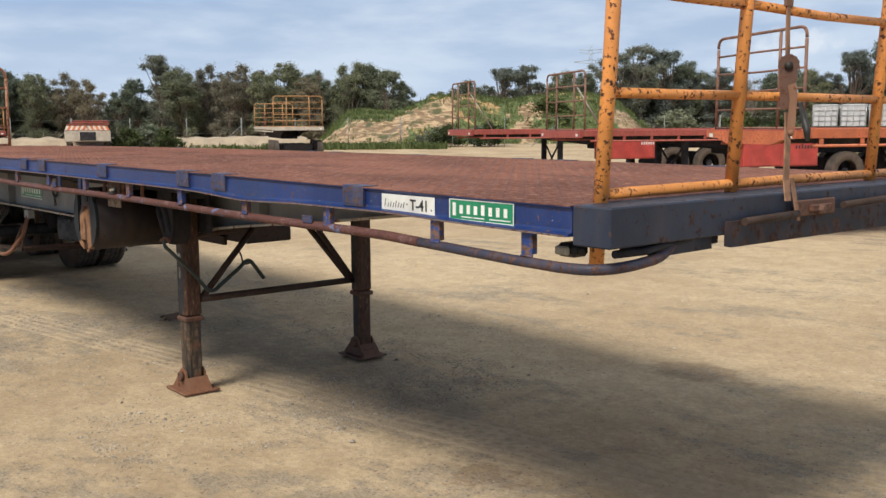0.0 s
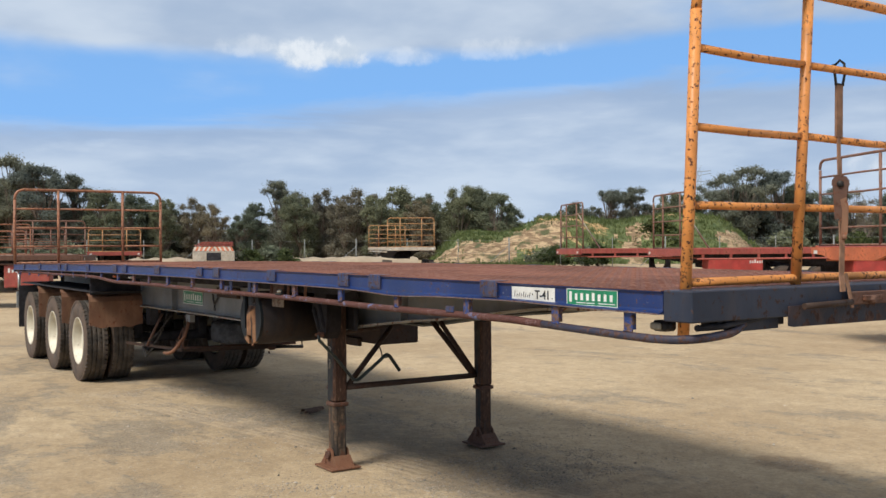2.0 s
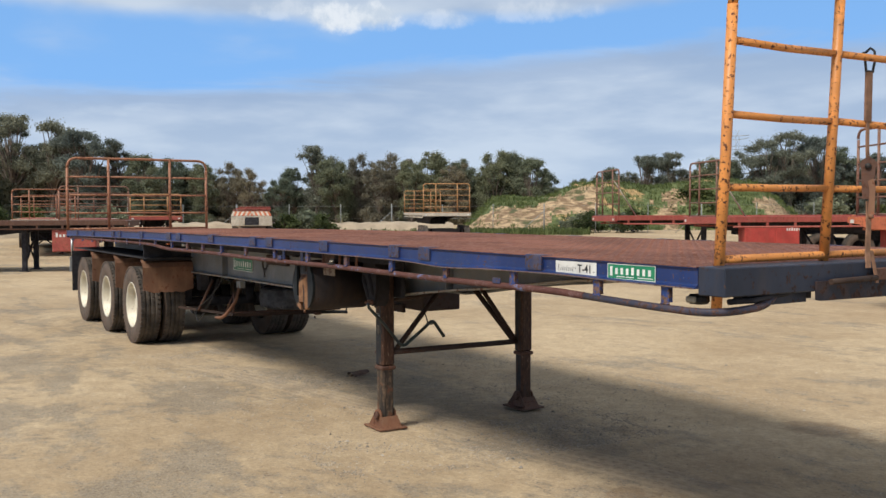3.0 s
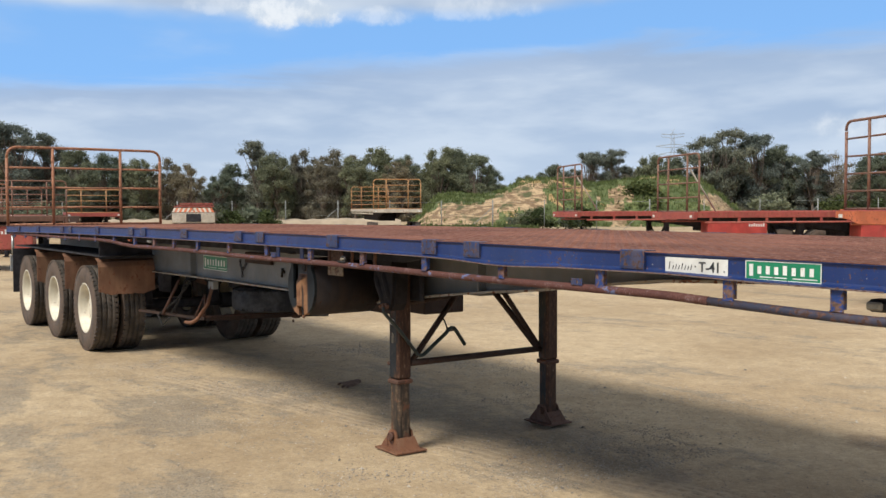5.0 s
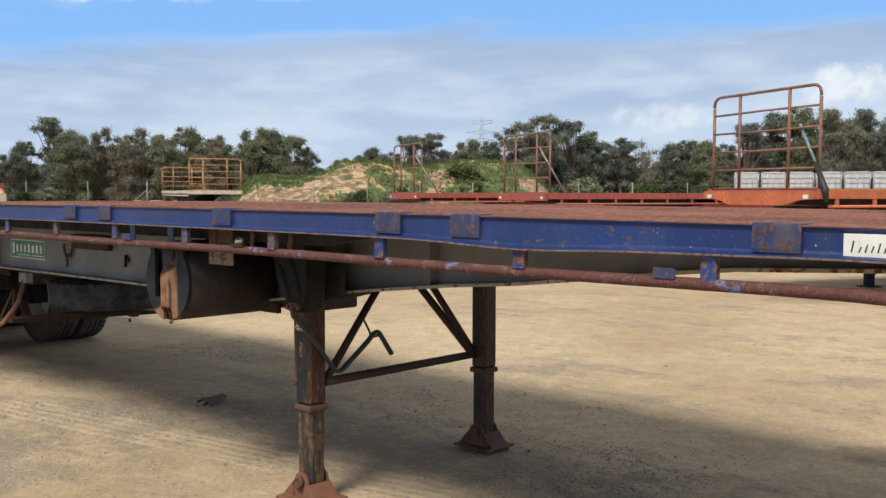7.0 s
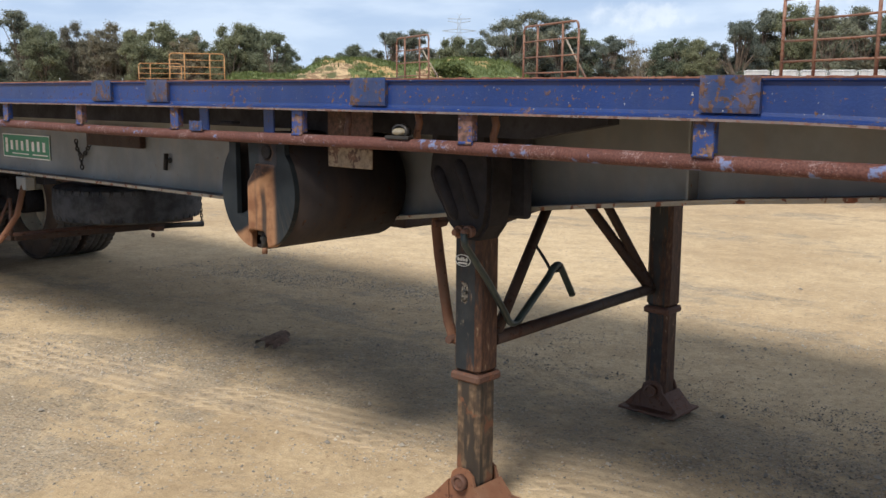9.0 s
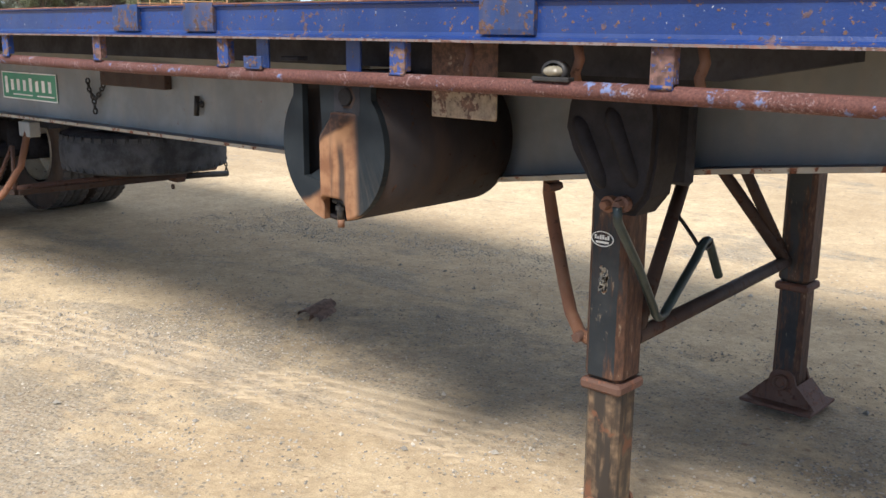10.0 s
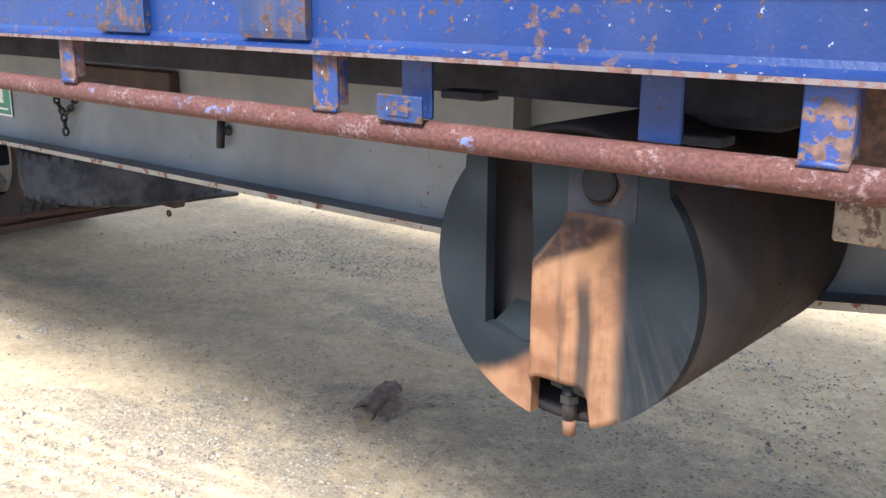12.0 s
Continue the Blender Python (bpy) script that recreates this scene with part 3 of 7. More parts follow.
# ---- mesh building ----
class Geo:
    def __init__(self):
        self.v, self.f, self.s = [], [], []

    def add(self, verts, faces, smooth=False):
        o = len(self.v)
        self.v += [tuple(p) for p in verts]
        self.f += [tuple(i + o for i in q) for q in faces]
        self.s += [smooth] * len(faces)
        return self

    def box(self, x0, x1, y0, y1, z0, z1, b=0.0, m=None):
        """A box with chamfered edges, moved by m."""
        lo, hi = (min(x0, x1), min(y0, y1), min(z0, z1)), (max(x0, x1), max(y0, y1), max(z0, z1))
        b = min(b, *(0.45 * (h - l) for l, h in zip(lo, hi)))
        verts, ids = [], {}
        for sx in (0, 1):
            for sy in (0, 1):
                for sz in (0, 1):
                    sg = (sx, sy, sz)
                    for ax in range(3 if b > 0 else 1):
                        p = []
                        for k in range(3):
                            edge = (hi, lo)[sg[k] == 0][k]
                            p.append(edge if k == ax or b <= 0 else edge + (b if sg[k] == 0 else -b))
                        ids[(sg, ax)] = len(verts)
                        verts.append(Vector(p))
        at = lambda sg, ax: ids[(sg, ax if b > 0 else 0)]
        faces = []
        for ax in range(3):
            u, w = (ax + 1) % 3, (ax + 2) % 3
            for side in (0, 1):
                loop = []
                for du, dw in ((0, 0), (1, 0), (1, 1), (0, 1)):
                    sg = [0, 0, 0]
                    sg[ax], sg[u], sg[w] = side, du, dw
                    loop.append(at(tuple(sg), ax))
                faces.append(loop if side else loop[::-1])
        if b > 0:
            for ax in range(3):
                u, w = (ax + 1) % 3, (ax + 2) % 3
                for du in (0, 1):
                    for dw in (0, 1):
                        s0, s1 = [0, 0, 0], [0, 0, 0]
                        s0[u] = s1[u] = du
                        s0[w] = s1[w] = dw
                        s0[ax], s1[ax] = 0, 1
                        q = [at(tuple(s0), u), at(tuple(s1), u), at(tuple(s1), w), at(tuple(s0), w)]
                        faces.append(q if du == dw else q[::-1])
            for sx in (0, 1):
                for sy in (0, 1):
                    for sz in (0, 1):
                        t = [at((sx, sy, sz), k) for k in range(3)]
                        faces.append(t if (sx + sy + sz) % 2 else t[::-1])
        if m is not None:
            verts = [m @ p for p in verts]
        return self.add(verts, faces)

    def tube(self, pts, r, n=10, caps=True, smooth=True):
        """A round bar along the points; r may be one radius or one for each."""
        pts = [Vector(p) for p in pts]
        rs = r if isinstance(r, (list, tuple)) else [r] * len(pts)
        verts, faces, ref = [], [], None
        for i, p in enumerate(pts):
            d = (pts[min(i + 1, len(pts) - 1)] - pts[max(i - 1, 0)]).normalized()
            if ref is None:
                ref = d.orthogonal().normalized()
            ref = (ref - d * ref.dot(d)).normalized()
            side = d.cross(ref)
            for k in range(n):
                a = 2 * math.pi * k / n
                verts.append(p + (ref * math.cos(a) + side * math.sin(a)) * rs[i])
        for i in range(len(pts) - 1):
            for k in range(n):
                a, b = i * n + k, i * n + (k + 1) % n
                faces.append((a, b, b + n, a + n))
        self.add(verts, faces, smooth)
        if caps:
            o = len(self.v) - len(verts)
            self.f += [tuple(o + k for k in range(n))[::-1], tuple(o + (len(pts) - 1) * n + k for k in range(n))]
            self.s += [False, False]
        return self

    def lathe(self, profile, m=None, n=24, smooth=True, closed=False):
        """Turns (radius, height) pairs about the local z axis."""
        verts, faces = [], []
        for r, h in profile:
            for k in range(n):
                a = 2 * math.pi * k / n
                p = Vector((r * math.cos(a), r * math.sin(a), h))
                verts.append(m @ p if m is not None else p)
        rows = len(profile)
        for i in range(rows if closed else rows - 1):
            j = (i + 1) % rows
            for k in range(n):
                k2 = (k + 1) % n
                faces.append((i * n + k, i * n + k2, j * n + k2, j * n + k))
        return self.add(verts, faces, smooth)

    def prism(self, poly, place, w0, w1):
        """A polygon of (u, v) pushed from w0 to w1; place(u, v, w) gives the point."""
        n = len(poly)
        verts = [place(u, v, w0) for u, v in poly] + [place(u, v, w1) for u, v in poly]
        faces = [tuple(range(n))[::-1], tuple(range(n, 2 * n))]
        faces += [(i, (i + 1) % n, n + (i + 1) % n, n + i) for i in range(n)]
        return self.add(verts, faces)

    def mesh(self, name, mat, warp=None, fix=True):
        me = bpy.data.meshes.new(name)
        verts = [warp(*p) for p in self.v] if warp else self.v
        me.from_pydata(verts, [], self.f)
        me.polygons.foreach_set("use_smooth", self.s)
        me.materials.append(mat)
        if fix:
            bm = bmesh.new()
            bm.from_mesh(me)
            bmesh.ops.recalc_face_normals(bm, faces=bm.faces)
            bm.to_mesh(me)
            bm.free()
        me.update()
        return me


def part(name, geo, mat, parent, label="", warp=None, fix=True):
    ob = new(name, geo.mesh(name, mat, warp, fix))
    ob.parent = parent
    if label:
        tagged(ob, label)
    return ob


def thing(name, label, category, group="", kind="", m=None):
    ob = new(name)
    ob.empty_display_size = 0.2
    if m is not None:
        ob.matrix_basis = m
    return tagged(ob, label, category, group, kind)


def solid(name, geo, mat, label, category, group="", kind="", fix=True):
    return tagged(new(name, geo.mesh(name, mat, None, fix)), label, category, group, kind)


def shared(name, mesh, parent, m=None):
    ob = new(name, mesh)
    ob.parent = parent
    if m is not None:
        ob.matrix_basis = m
    return ob


def arc(p0, p1, p2, n=6):
    """A bend from p0 to p2 that leans on p1."""
    p0, p1, p2 = Vector(p0), Vector(p1), Vector(p2)
    return [(1 - t) ** 2 * p0 + 2 * t * (1 - t) * p1 + t * t * p2 for t in (i / n for i in range(n + 1))]


def letters(text, size, mat, name, parent, m, label=""):
    """Raised writing in the built-in font."""
    cu = bpy.data.curves.new(name, "FONT")
    cu.body, cu.size, cu.extrude, cu.offset = text, size, 0.0006, size * 0.018
    tmp = bpy.data.objects.new(name, cu)
    scene.collection.objects.link(tmp)
    me = bpy.data.meshes.new_from_object(tmp.evaluated_get(bpy.context.evaluated_depsgraph_get()))
    bpy.data.objects.remove(tmp)
    me.materials.clear()
    me.materials.append(mat)
    ob = new(name, me)
    ob.parent, ob.matrix_basis = parent, m
    if label:
        tagged(ob, label)
    return ob


# ---- ground ----
REF = Vector((2.7, -2.85, 0.0))


def polar(bearing, dist, z=0.0):
    """A place by its bearing, in degrees to the left of +y, and distance from the walk's start."""
    a = radians(bearing)
    return Vector((REF.x - dist * math.sin(a), REF.y + dist * math.cos(a), z))


def smooth01(x, lo, hi):
    t = min(1.0, max(0.0, (x - lo) / (hi - lo)))
    return t * t * (3 - 2 * t)


def ground_z(x, y):
    d = math.hypot(x + 4, y - 1)
    z = 0.45 * smooth01(d, 34, 72)
    if d < 40:
        k = 1 - smooth01(d, 14, 40)
        z += k * 0.014 * (noise.noise(Vector((x * 0.4, y * 0.6, 0.3))) + 0.5 * noise.noise(Vector((x * 1.5, y * 1.9, 4.0))))
        z += k * 0.006 * noise.noise(Vector((x * 6.0, y * 6.0, 1.0)))
    return z


def axis_steps(lo, hi, step, far, grow=1.22):
    mid = list(np.arange(lo, hi + step / 2, step))
    out, s = [], step
    x = hi
    while x < far:
        s *= grow
        x += s
        out.append(x)
    back, s, x = [], step, lo
    while x > -far:
        s *= grow
        x -= s
        back.append(x)
    return back[::-1] + mid + out


def build_ground():
    xs, ys = axis_steps(-15, 4, 0.1, 2500), axis_steps(-3, 8, 0.1, 2500)
    g = Geo()
    g.v = [(x, y, ground_z(x, y) - 0.012) for y in ys for x in xs]
    n = len(xs)
    g.f = [(j * n + i, j * n + i + 1, (j + 1) * n + i + 1, (j + 1) * n + i) for j in range(len(ys) - 1) for i in range(n - 1)]
    g.s = [True] * len(g.f)
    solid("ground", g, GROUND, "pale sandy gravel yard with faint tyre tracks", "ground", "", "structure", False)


build_ground()


# ---- the blue flatbed trailer ----
def camber(x, y, z):
    u = max(0.0, -x)
    return (x, y, z + 0.0075 * u - 0.00075 * u * u)


def lift(x):
    return camber(x, 0, 0)[2]


LENGTH, WIDTH = 14.54, 2.48
trailer = thing("flatbed_trailer", "long flatbed semi-trailer with blue rails and rusty deck, on its legs", "trailer")


def fine_x(x0, x1, step=0.5):
    n = max(1, int(abs(x1 - x0) / step))
    return [x0 + (x1 - x0) * i / n for i in range(n + 1)]


def beam_along(geo, poly, x0, x1, step=0.5):
    """A section of (y, z) carried along x in short steps, so that it can bend."""
    xs, n = fine_x(x0, x1, step), len(poly)
    verts = [(x, y, z) for x in xs for y, z in poly]
    faces = [tuple(range(n)), tuple(range((len(xs) - 1) * n, len(xs) * n))[::-1]]
    for i in range(len(xs) - 1):
        faces += [(i * n + k, i * n + (k + 1) % n, (i + 1) * n + (k + 1) % n, (i + 1) * n + k) for k in range(n)]
    return geo.add(verts, faces)


def build_deck():
    g = Geo()
    beam_along(g, [(-0.0095, 1.4939), (WIDTH + 0.0095, 1.4939), (WIDTH + 0.0095, 1.4975), (-0.0095, 1.4975)], 0.0, -LENGTH + 0.05)
    deck = part("deck_plate", g, DECK, trailer, "rusty red-brown steel floor plate", camber)
    # raised tread bars of the floor plate, crossing by turns
    rng = np.random.default_rng(4)
    verts, faces = [], []
    pitch = 0.046
    nx, ny = int((LENGTH - 0.2) / pitch), int((WIDTH - 0.06) / pitch)
    for i in range(nx):
        for j in range(ny):
            x, y = -0.06 - i * pitch + rng.uniform(-0.004, 0.004), 0.03 + j * pitch + rng.uniform(-0.006, 0.006)
            a = math.radians(45 if (i + j) % 2 else -45)
            c, s = math.cos(a), math.sin(a)
            l, w = 0.0165, 0.0052
            h = 0.0024 * (0.7 + 0.5 * rng.random())
            z = 1.4974 + lift(x)
            o = len(verts)
            for u, v, k in ((-l, 0, 0), (0, -w, 0), (l, 0, 0), (0, w, 0), (-0.5 * l, 0, h), (0.5 * l, 0, h)):
                verts.append((x + u * c - v * s, y + u * s + v * c, z + k))
            faces += [(o, o + 1, o + 4), (o + 1, o + 5, o + 4), (o + 1, o + 2, o + 5), (o + 2, o + 3, o + 5), (o + 3, o + 4, o + 5), (o + 3, o, o + 4)]
    t = Geo()
    t.v, t.f, t.s = verts, faces, [False] * len(faces)
    tagged(part("tread_pattern", t, DECK, trailer, "raised tread bars of the floor plate", None, False), kind="stuff")
    return deck


build_deck()

# where the side rail is knocked down between two stakes
def dent(x):
    return -0.016 * math.exp(-((x + 2.05) / 0.34) ** 2) + 0.006 * math.exp(-((x + 0.95) / 0.3) ** 2)


def side_rail(near):
    s = (lambda y: y) if near else (lambda y: WIDTH - y)
    lip, web = -0.018, 0.002
    poly = [(s(lip), 1.402), (s(lip), 1.409), (s(web - 0.012), 1.411), (s(web - 0.003), 1.415), (s(web), 1.423), (s(web), 1.478), (s(web - 0.004), 1.486), (s(-0.008), 1.4905), (s(-0.008), 1.4935), (s(0.05), 1.4935), (s(0.05), 1.402)]

    def bend(x, y, z):
        x, y, z = camber(x, y, z)
        if near and z < 1.47 + lift(x):
            z += dent(x)
            y += 0.35 * dent(x)
        return x, y, z

    g = Geo()
    beam_along(g, poly, 0.0, -LENGTH, 0.12)
    return part("side_rail", g, BLUE, trailer, "scratched blue channel side rail", bend)


side_rail(True)
side_rail(False)
for y0, y1 in ((-0.0205, -0.0135), (WIDTH + 0.0135, WIDTH + 0.0205)):
    g = Geo()
    beam_along(g, [(y0, 1.4005), (y1, 1.4005), (y1, 1.4062), (y0, 1.4062)], -0.01, -LENGTH + 0.01, 0.12)
    part("rail_lip", g, LIP, trailer, "rust-edged lower lip of the side rail", lambda x, y, z: (x, y + (0.35 * dent(x) if y < 1 else 0), camber(x, y, z)[2] + (dent(x) if y < 1 else 0)))
for y in (0.33, WIDTH - 0.39):
    g = Geo()
    beam_along(g, [(y, 1.322), (y + 0.06, 1.322), (y + 0.06, 1.402), (y, 1.402)], -3.5, -14.3)
    g.prism([(-3.5, 1.322), (-3.22, 1.372), (-3.22, 1.402), (-3.5, 1.402)], lambda u, v, w: (u, w, v), y, y + 0.06)
    part("stringer", g, DARK, trailer, "dark channel under the deck edge", camber)
g = Geo()
g.box(-LENGTH - 0.02, -LENGTH + 0.05, 0.0, WIDTH, 1.37, 1.499, 0.006)
part("rear_rail", g, BLUE_WORN, trailer, "worn blue rear end rail", camber)


def patch(x, w, near=True):
    """A doubler plate bent over the side rail."""
    g = Geo()
    s = (lambda y: y) if near else (lambda y: WIDTH - y)
    poly = [(s(-0.010), 1.419), (s(-0.012), 1.43), (s(-0.0115), 1.478), (s(-0.0112), 1.493), (s(-0.010), 1.5005), (s(0.06), 1.5008), (s(0.06), 1.4977), (s(-0.0098), 1.4977), (s(-0.0098), 1.4935), (s(0.001), 1.4925), (s(0.001), 1.419)]
    beam_along(g, poly, x - w / 2, x + w / 2, 0.2)
    part("lashing_plate", g, BLUE_WORN, trailer, "", camber)


PATCHES = (-0.13, -1.15, -2.30, -2.70, -3.835, -4.983, -5.39, -6.6, -7.75, -8.15, -9.4, -10.6, -11.0, -12.35, -13.6)
for x in PATCHES:
    if x < -1:
        patch(x, 0.15 if x < -3 else 0.14)
    patch(x, 0.145, False)

# rope rail and its stakes
STAKES = [-0.19, -0.652, -1.355, -2.06, -2.76, -3.46, -4.172, -4.88, -5.60, -6.30, -6.90, -7.45, -8.06, -8.78, -9.5, -10.2, -10.88, -11.78, -12.45, -13.2, -13.95]


def rope_rail(near):
    s = (lambda y: y) if near else (lambda y: WIDTH - y)
    line = [(-14.4, 0.03, 1.385)]
    for x in np.arange(-14.1, -1.0, 0.35):
        z = 1.323 - lift(x) + (0.028 * smooth01(-x, 8.2, 9.0)) - 0.003 * math.sin(x * 2.1) - 0.016 * smooth01(-x, 10.0, 14.0)
        line.append((x, 0.012 + 0.006 * math.sin(x * 1.7), z))
    line += [(-0.95, 0.01, 1.317), (-0.75, 0.008, 1.312), (-0.5, 0.004, 1.307), (-0.25, 0.0, 1.303), (-0.05, 0.0, 1.302)]
    cut = len(line) - 4
    line += [tuple(p) for p in arc((0.0, 0.0, 1.304), (0.12, 0.0, 1.306), (0.125, 0.14, 1.314), 6)]
    line += [tuple(p) for p in arc((0.125, 0.24, 1.322), (0.12, 0.31, 1.330), (0.11, 0.36, 1.376), 5)]
    line = [(x, s(y), z) for x, y, z in line]
    g = Geo()
    g.tube(line[:cut + 1], 0.0185, 10)
    rail = part("rope_rail", g, PIPE, trailer, "rusty pipe rope rail with traces of blue paint", camber)
    g = Geo()
    g.tube(line[cut:], 0.0175, 10)
    part("bent_end", g, PIPE_END, rail, "bent end of the rail, dark worn blue", camber)
    for i, x in enumerate(STAKES):
        g = Geo()
        top, low, w = 1.404, 1.318, 0.0255
        g.box(x - w, x + w, s(-0.004), s(0.003), low, top, 0.002)
        g.box(x - w, x - w + 0.007, s(0.003), s(0.02), low + 0.012, top, 0.001)
        g.box(x + w - 0.007, x + w, s(0.003), s(0.02), low + 0.012, top, 0.001)
        worn = i in (3, 5, 7, 8, 10, 11, 14, 17)
        stake = part("rope_rail_stake", g, STAKE_RUST if worn else STAKE, trailer, "stake gone to pinkish rust" if worn else "blue stake, paint flaked to rust", camber)
        g = Geo()
        g.tube([(x - w, s(-0.003), low + 0.004), (x, s(-0.005), low + 0.006), (x + w, s(-0.003), low + 0.005)], 0.0042, 6)
        part("weld_bead", g, STAKE, stake, "", camber)


rope_rail(True)
rope_rail(False)

# cross members and the two main beams
for i in range(21):
    x = -0.35 - i * 0.7
    g = Geo()
    poly = [(0.05, 1.402), (0.05, 1.478), (WIDTH - 0.05, 1.478), (WIDTH - 0.05, 1.402), (1.80, 1.39), (0.70, 1.39)]
    g.prism(poly, lambda u, v, w: (w, u, v), x - 0.003, x + 0.003)
    g.box(x - 0.003, x + 0.045, 0.7, 1.8, 1.388, 1.393)
    part("cross_member", g, DARK, trailer, "", camber)


def beam_low(x):
    pts = [(0.0, 1.315), (-0.9, 1.31), (-1.65, 1.27), (-2.65, 1.145), (-3.0, 1.115), (-3.7, 1.035), (-4.4, 0.935), (-5.6, 0.93), (-7.9, 0.925), (-9.4, 0.92), (-14.3, 1.02)]
    for (xa, za), (xb, zb) in zip(pts, pts[1:]):
        if xa >= x >= xb:
            return 0.04 + za + (zb - za) * (xa - x) / (xa - xb)
    return pts[-1][1]


def main_beam(y, out):
    """An I-beam that deepens behind the king-pin; out is the side it shows."""
    xs = fine_x(-0.2, -14.25, 0.2)
    g = Geo()
    verts, faces = [], []
    for x in xs:
        verts += [(x, y - 0.006, beam_low(x)), (x, y + 0.006, beam_low(x)), (x, y + 0.006, 1.388), (x, y - 0.006, 1.388)]
    for i in range(len(xs) - 1):
        faces += [(i * 4 + k, i * 4 + (k + 1) % 4, i * 4 + 4 + (k + 1) % 4, i * 4 + 4 + k) for k in range(4)]
    g.add(verts, faces)
    verts, faces = [], []
    for x in xs:
        z = beam_low(x)
        verts += [(x, y - 0.075, z - 0.014), (x, y + 0.075, z - 0.014), (x, y + 0.075, z), (x, y - 0.075, z)]
    for i in range(len(xs) - 1):
        faces += [(i * 4 + k, i * 4 + (k + 1) % 4, i * 4 + 4 + (k + 1) % 4, i * 4 + 4 + k) for k in range(4)]
    faces += [(0, 1, 2, 3), tuple(range(len(verts) - 4, len(verts)))[::-1]]
    g.add(verts, faces)
    beam = part("main_beam", g, GREY, trailer, "grey painted steel chassis beam, dusty and rust-edged", camber)
    h = Geo()
    verts, faces = [], []
    ya, yb = sorted((y - 0.0755 * out, y - 0.0772 * out))
    for x in xs:
        z = beam_low(x)
        verts += [(x, ya, z - 0.0145), (x, yb, z - 0.0145), (x, yb, z + 0.0005), (x, ya, z + 0.0005)]
    for i in range(len(xs) - 1):
        faces += [(i * 4 + k, i * 4 + (k + 1) % 4, i * 4 + 4 + (k + 1) % 4, i * 4 + 4 + k) for k in range(4)]
    h.add(verts, faces)
    part("flange_edge", h, CREAM_EDGE, beam, "chipped cream edge of the lower flange", camber)
    for x in (-3.15, -5.05, -8.3):
        h = Geo()
        h.box(x - 0.004, x + 0.004, y - 0.07 * out - 0.0, y, beam_low(x) + 0.002, 1.385)
        part("stiffener", h, GREY, beam, "", camber)
    return beam


main_beam(0.745, 1)
main_beam(WIDTH - 0.745, -1)


def maker_plate(parent, x0, x1, z0, z1, y):
    """A green plate with a white edge and a row of white blocks."""
    g = Geo()
    w, h = x1 - x0, z1 - z0
    g.box(x0, x1, y - 0.003, y, z0, z1, 0.001)
    plate = part("maker_plate", g, GREEN_SIGN, parent, "green maker's plate with white blocks", None)
    e = Geo()
    t = 0.035 * h + 0.0012
    yy = y - 0.0042
    for a, b, c, d in ((x0, x1, z1 - t, z1), (x0, x1, z0, z0 + t), (x0, x0 + t, z0 + t, z1 - t), (x1 - t, x1, z0 + t, z1 - t)):
        e.box(a, b, yy, y - 0.003, c, d)
    part("plate_border", e, WHITE_SIGN, plate, "white border")
    for k in range(8):
        tall = (0.62, 0.4, 0.42, 0.4, 0.48, 0.4, 0.42, 0.4)[k]
        a = x0 + w * (0.055 + 0.114 * k)
        base = z0 + h * (0.2 if k == 0 else 0.32)
        b = Geo()
        b.box(a, a + w * 0.052, yy, y - 0.003, base, base + h * tall)
        part("plate_block", b, WHITE_SIGN, plate, "white block")
    for u0, u1 in ((0.2, 0.56), (0.64, 0.95)):
        b = Geo()
        b.box(x0 + w * u0, x0 + w * u1, yy, y - 0.003, z0 + h * 0.15, z0 + h * 0.2)
        part("plate_line", b, WHITE_SIGN, plate, "white line")
    return plate


maker_plate(trailer, -0.572, -0.25, 1.4155, 1.4885, 0.0015)
maker_plate(trailer, -8.06, -7.415, 1.06, 1.208, 0.736)


def fleet_plate():
    x0, x1, z0, z1, y = -0.972, -0.655, 1.419, 1.485, 0.0015
    g = Geo()
    g.box(x0, x1, y - 0.003, y, z0, z1, 0.001)
    plate = part("fleet_plate", g, WHITE_SIGN, trailer, "scuffed white plate with hand-painted black marks")
    b = Geo()
    for i, (u, v) in enumerate(((0.06, 0.6), (0.12, 0.3), (0.17, 0.42), (0.22, 0.35), (0.27, 0.5), (0.32, 0.38), (0.37, 0.33), (0.42, 0.45))):
        a, hh = x0 + u * (x1 - x0), v * 0.05
        sh = 0.006
        b.prism([(a, z0 + 0.018), (a + 0.004, z0 + 0.018), (a + 0.004 + sh, z0 + 0.018 + hh), (a + sh, z0 + 0.018 + hh)], lambda p, q, w: (p, w, q), y - 0.0036, y - 0.003)
    part("painted_marks", b, INK, plate, "thin black brush marks")
    letters("T-41", 0.056, INK, "painted_number", plate, pose(x0 + 0.176, y - 0.0036, z0 + 0.014, 90, 0, 0), "black painted fleet number")
    for a, zz in ((x0 + 0.155, z0 + 0.03), (x1 - 0.02, z0 + 0.016)):
        d = Geo()
        d.box(a, a + 0.006, y - 0.0036, y - 0.003, zz, zz + 0.006)
        part("painted_dot", d, INK, plate)


fleet_plate()

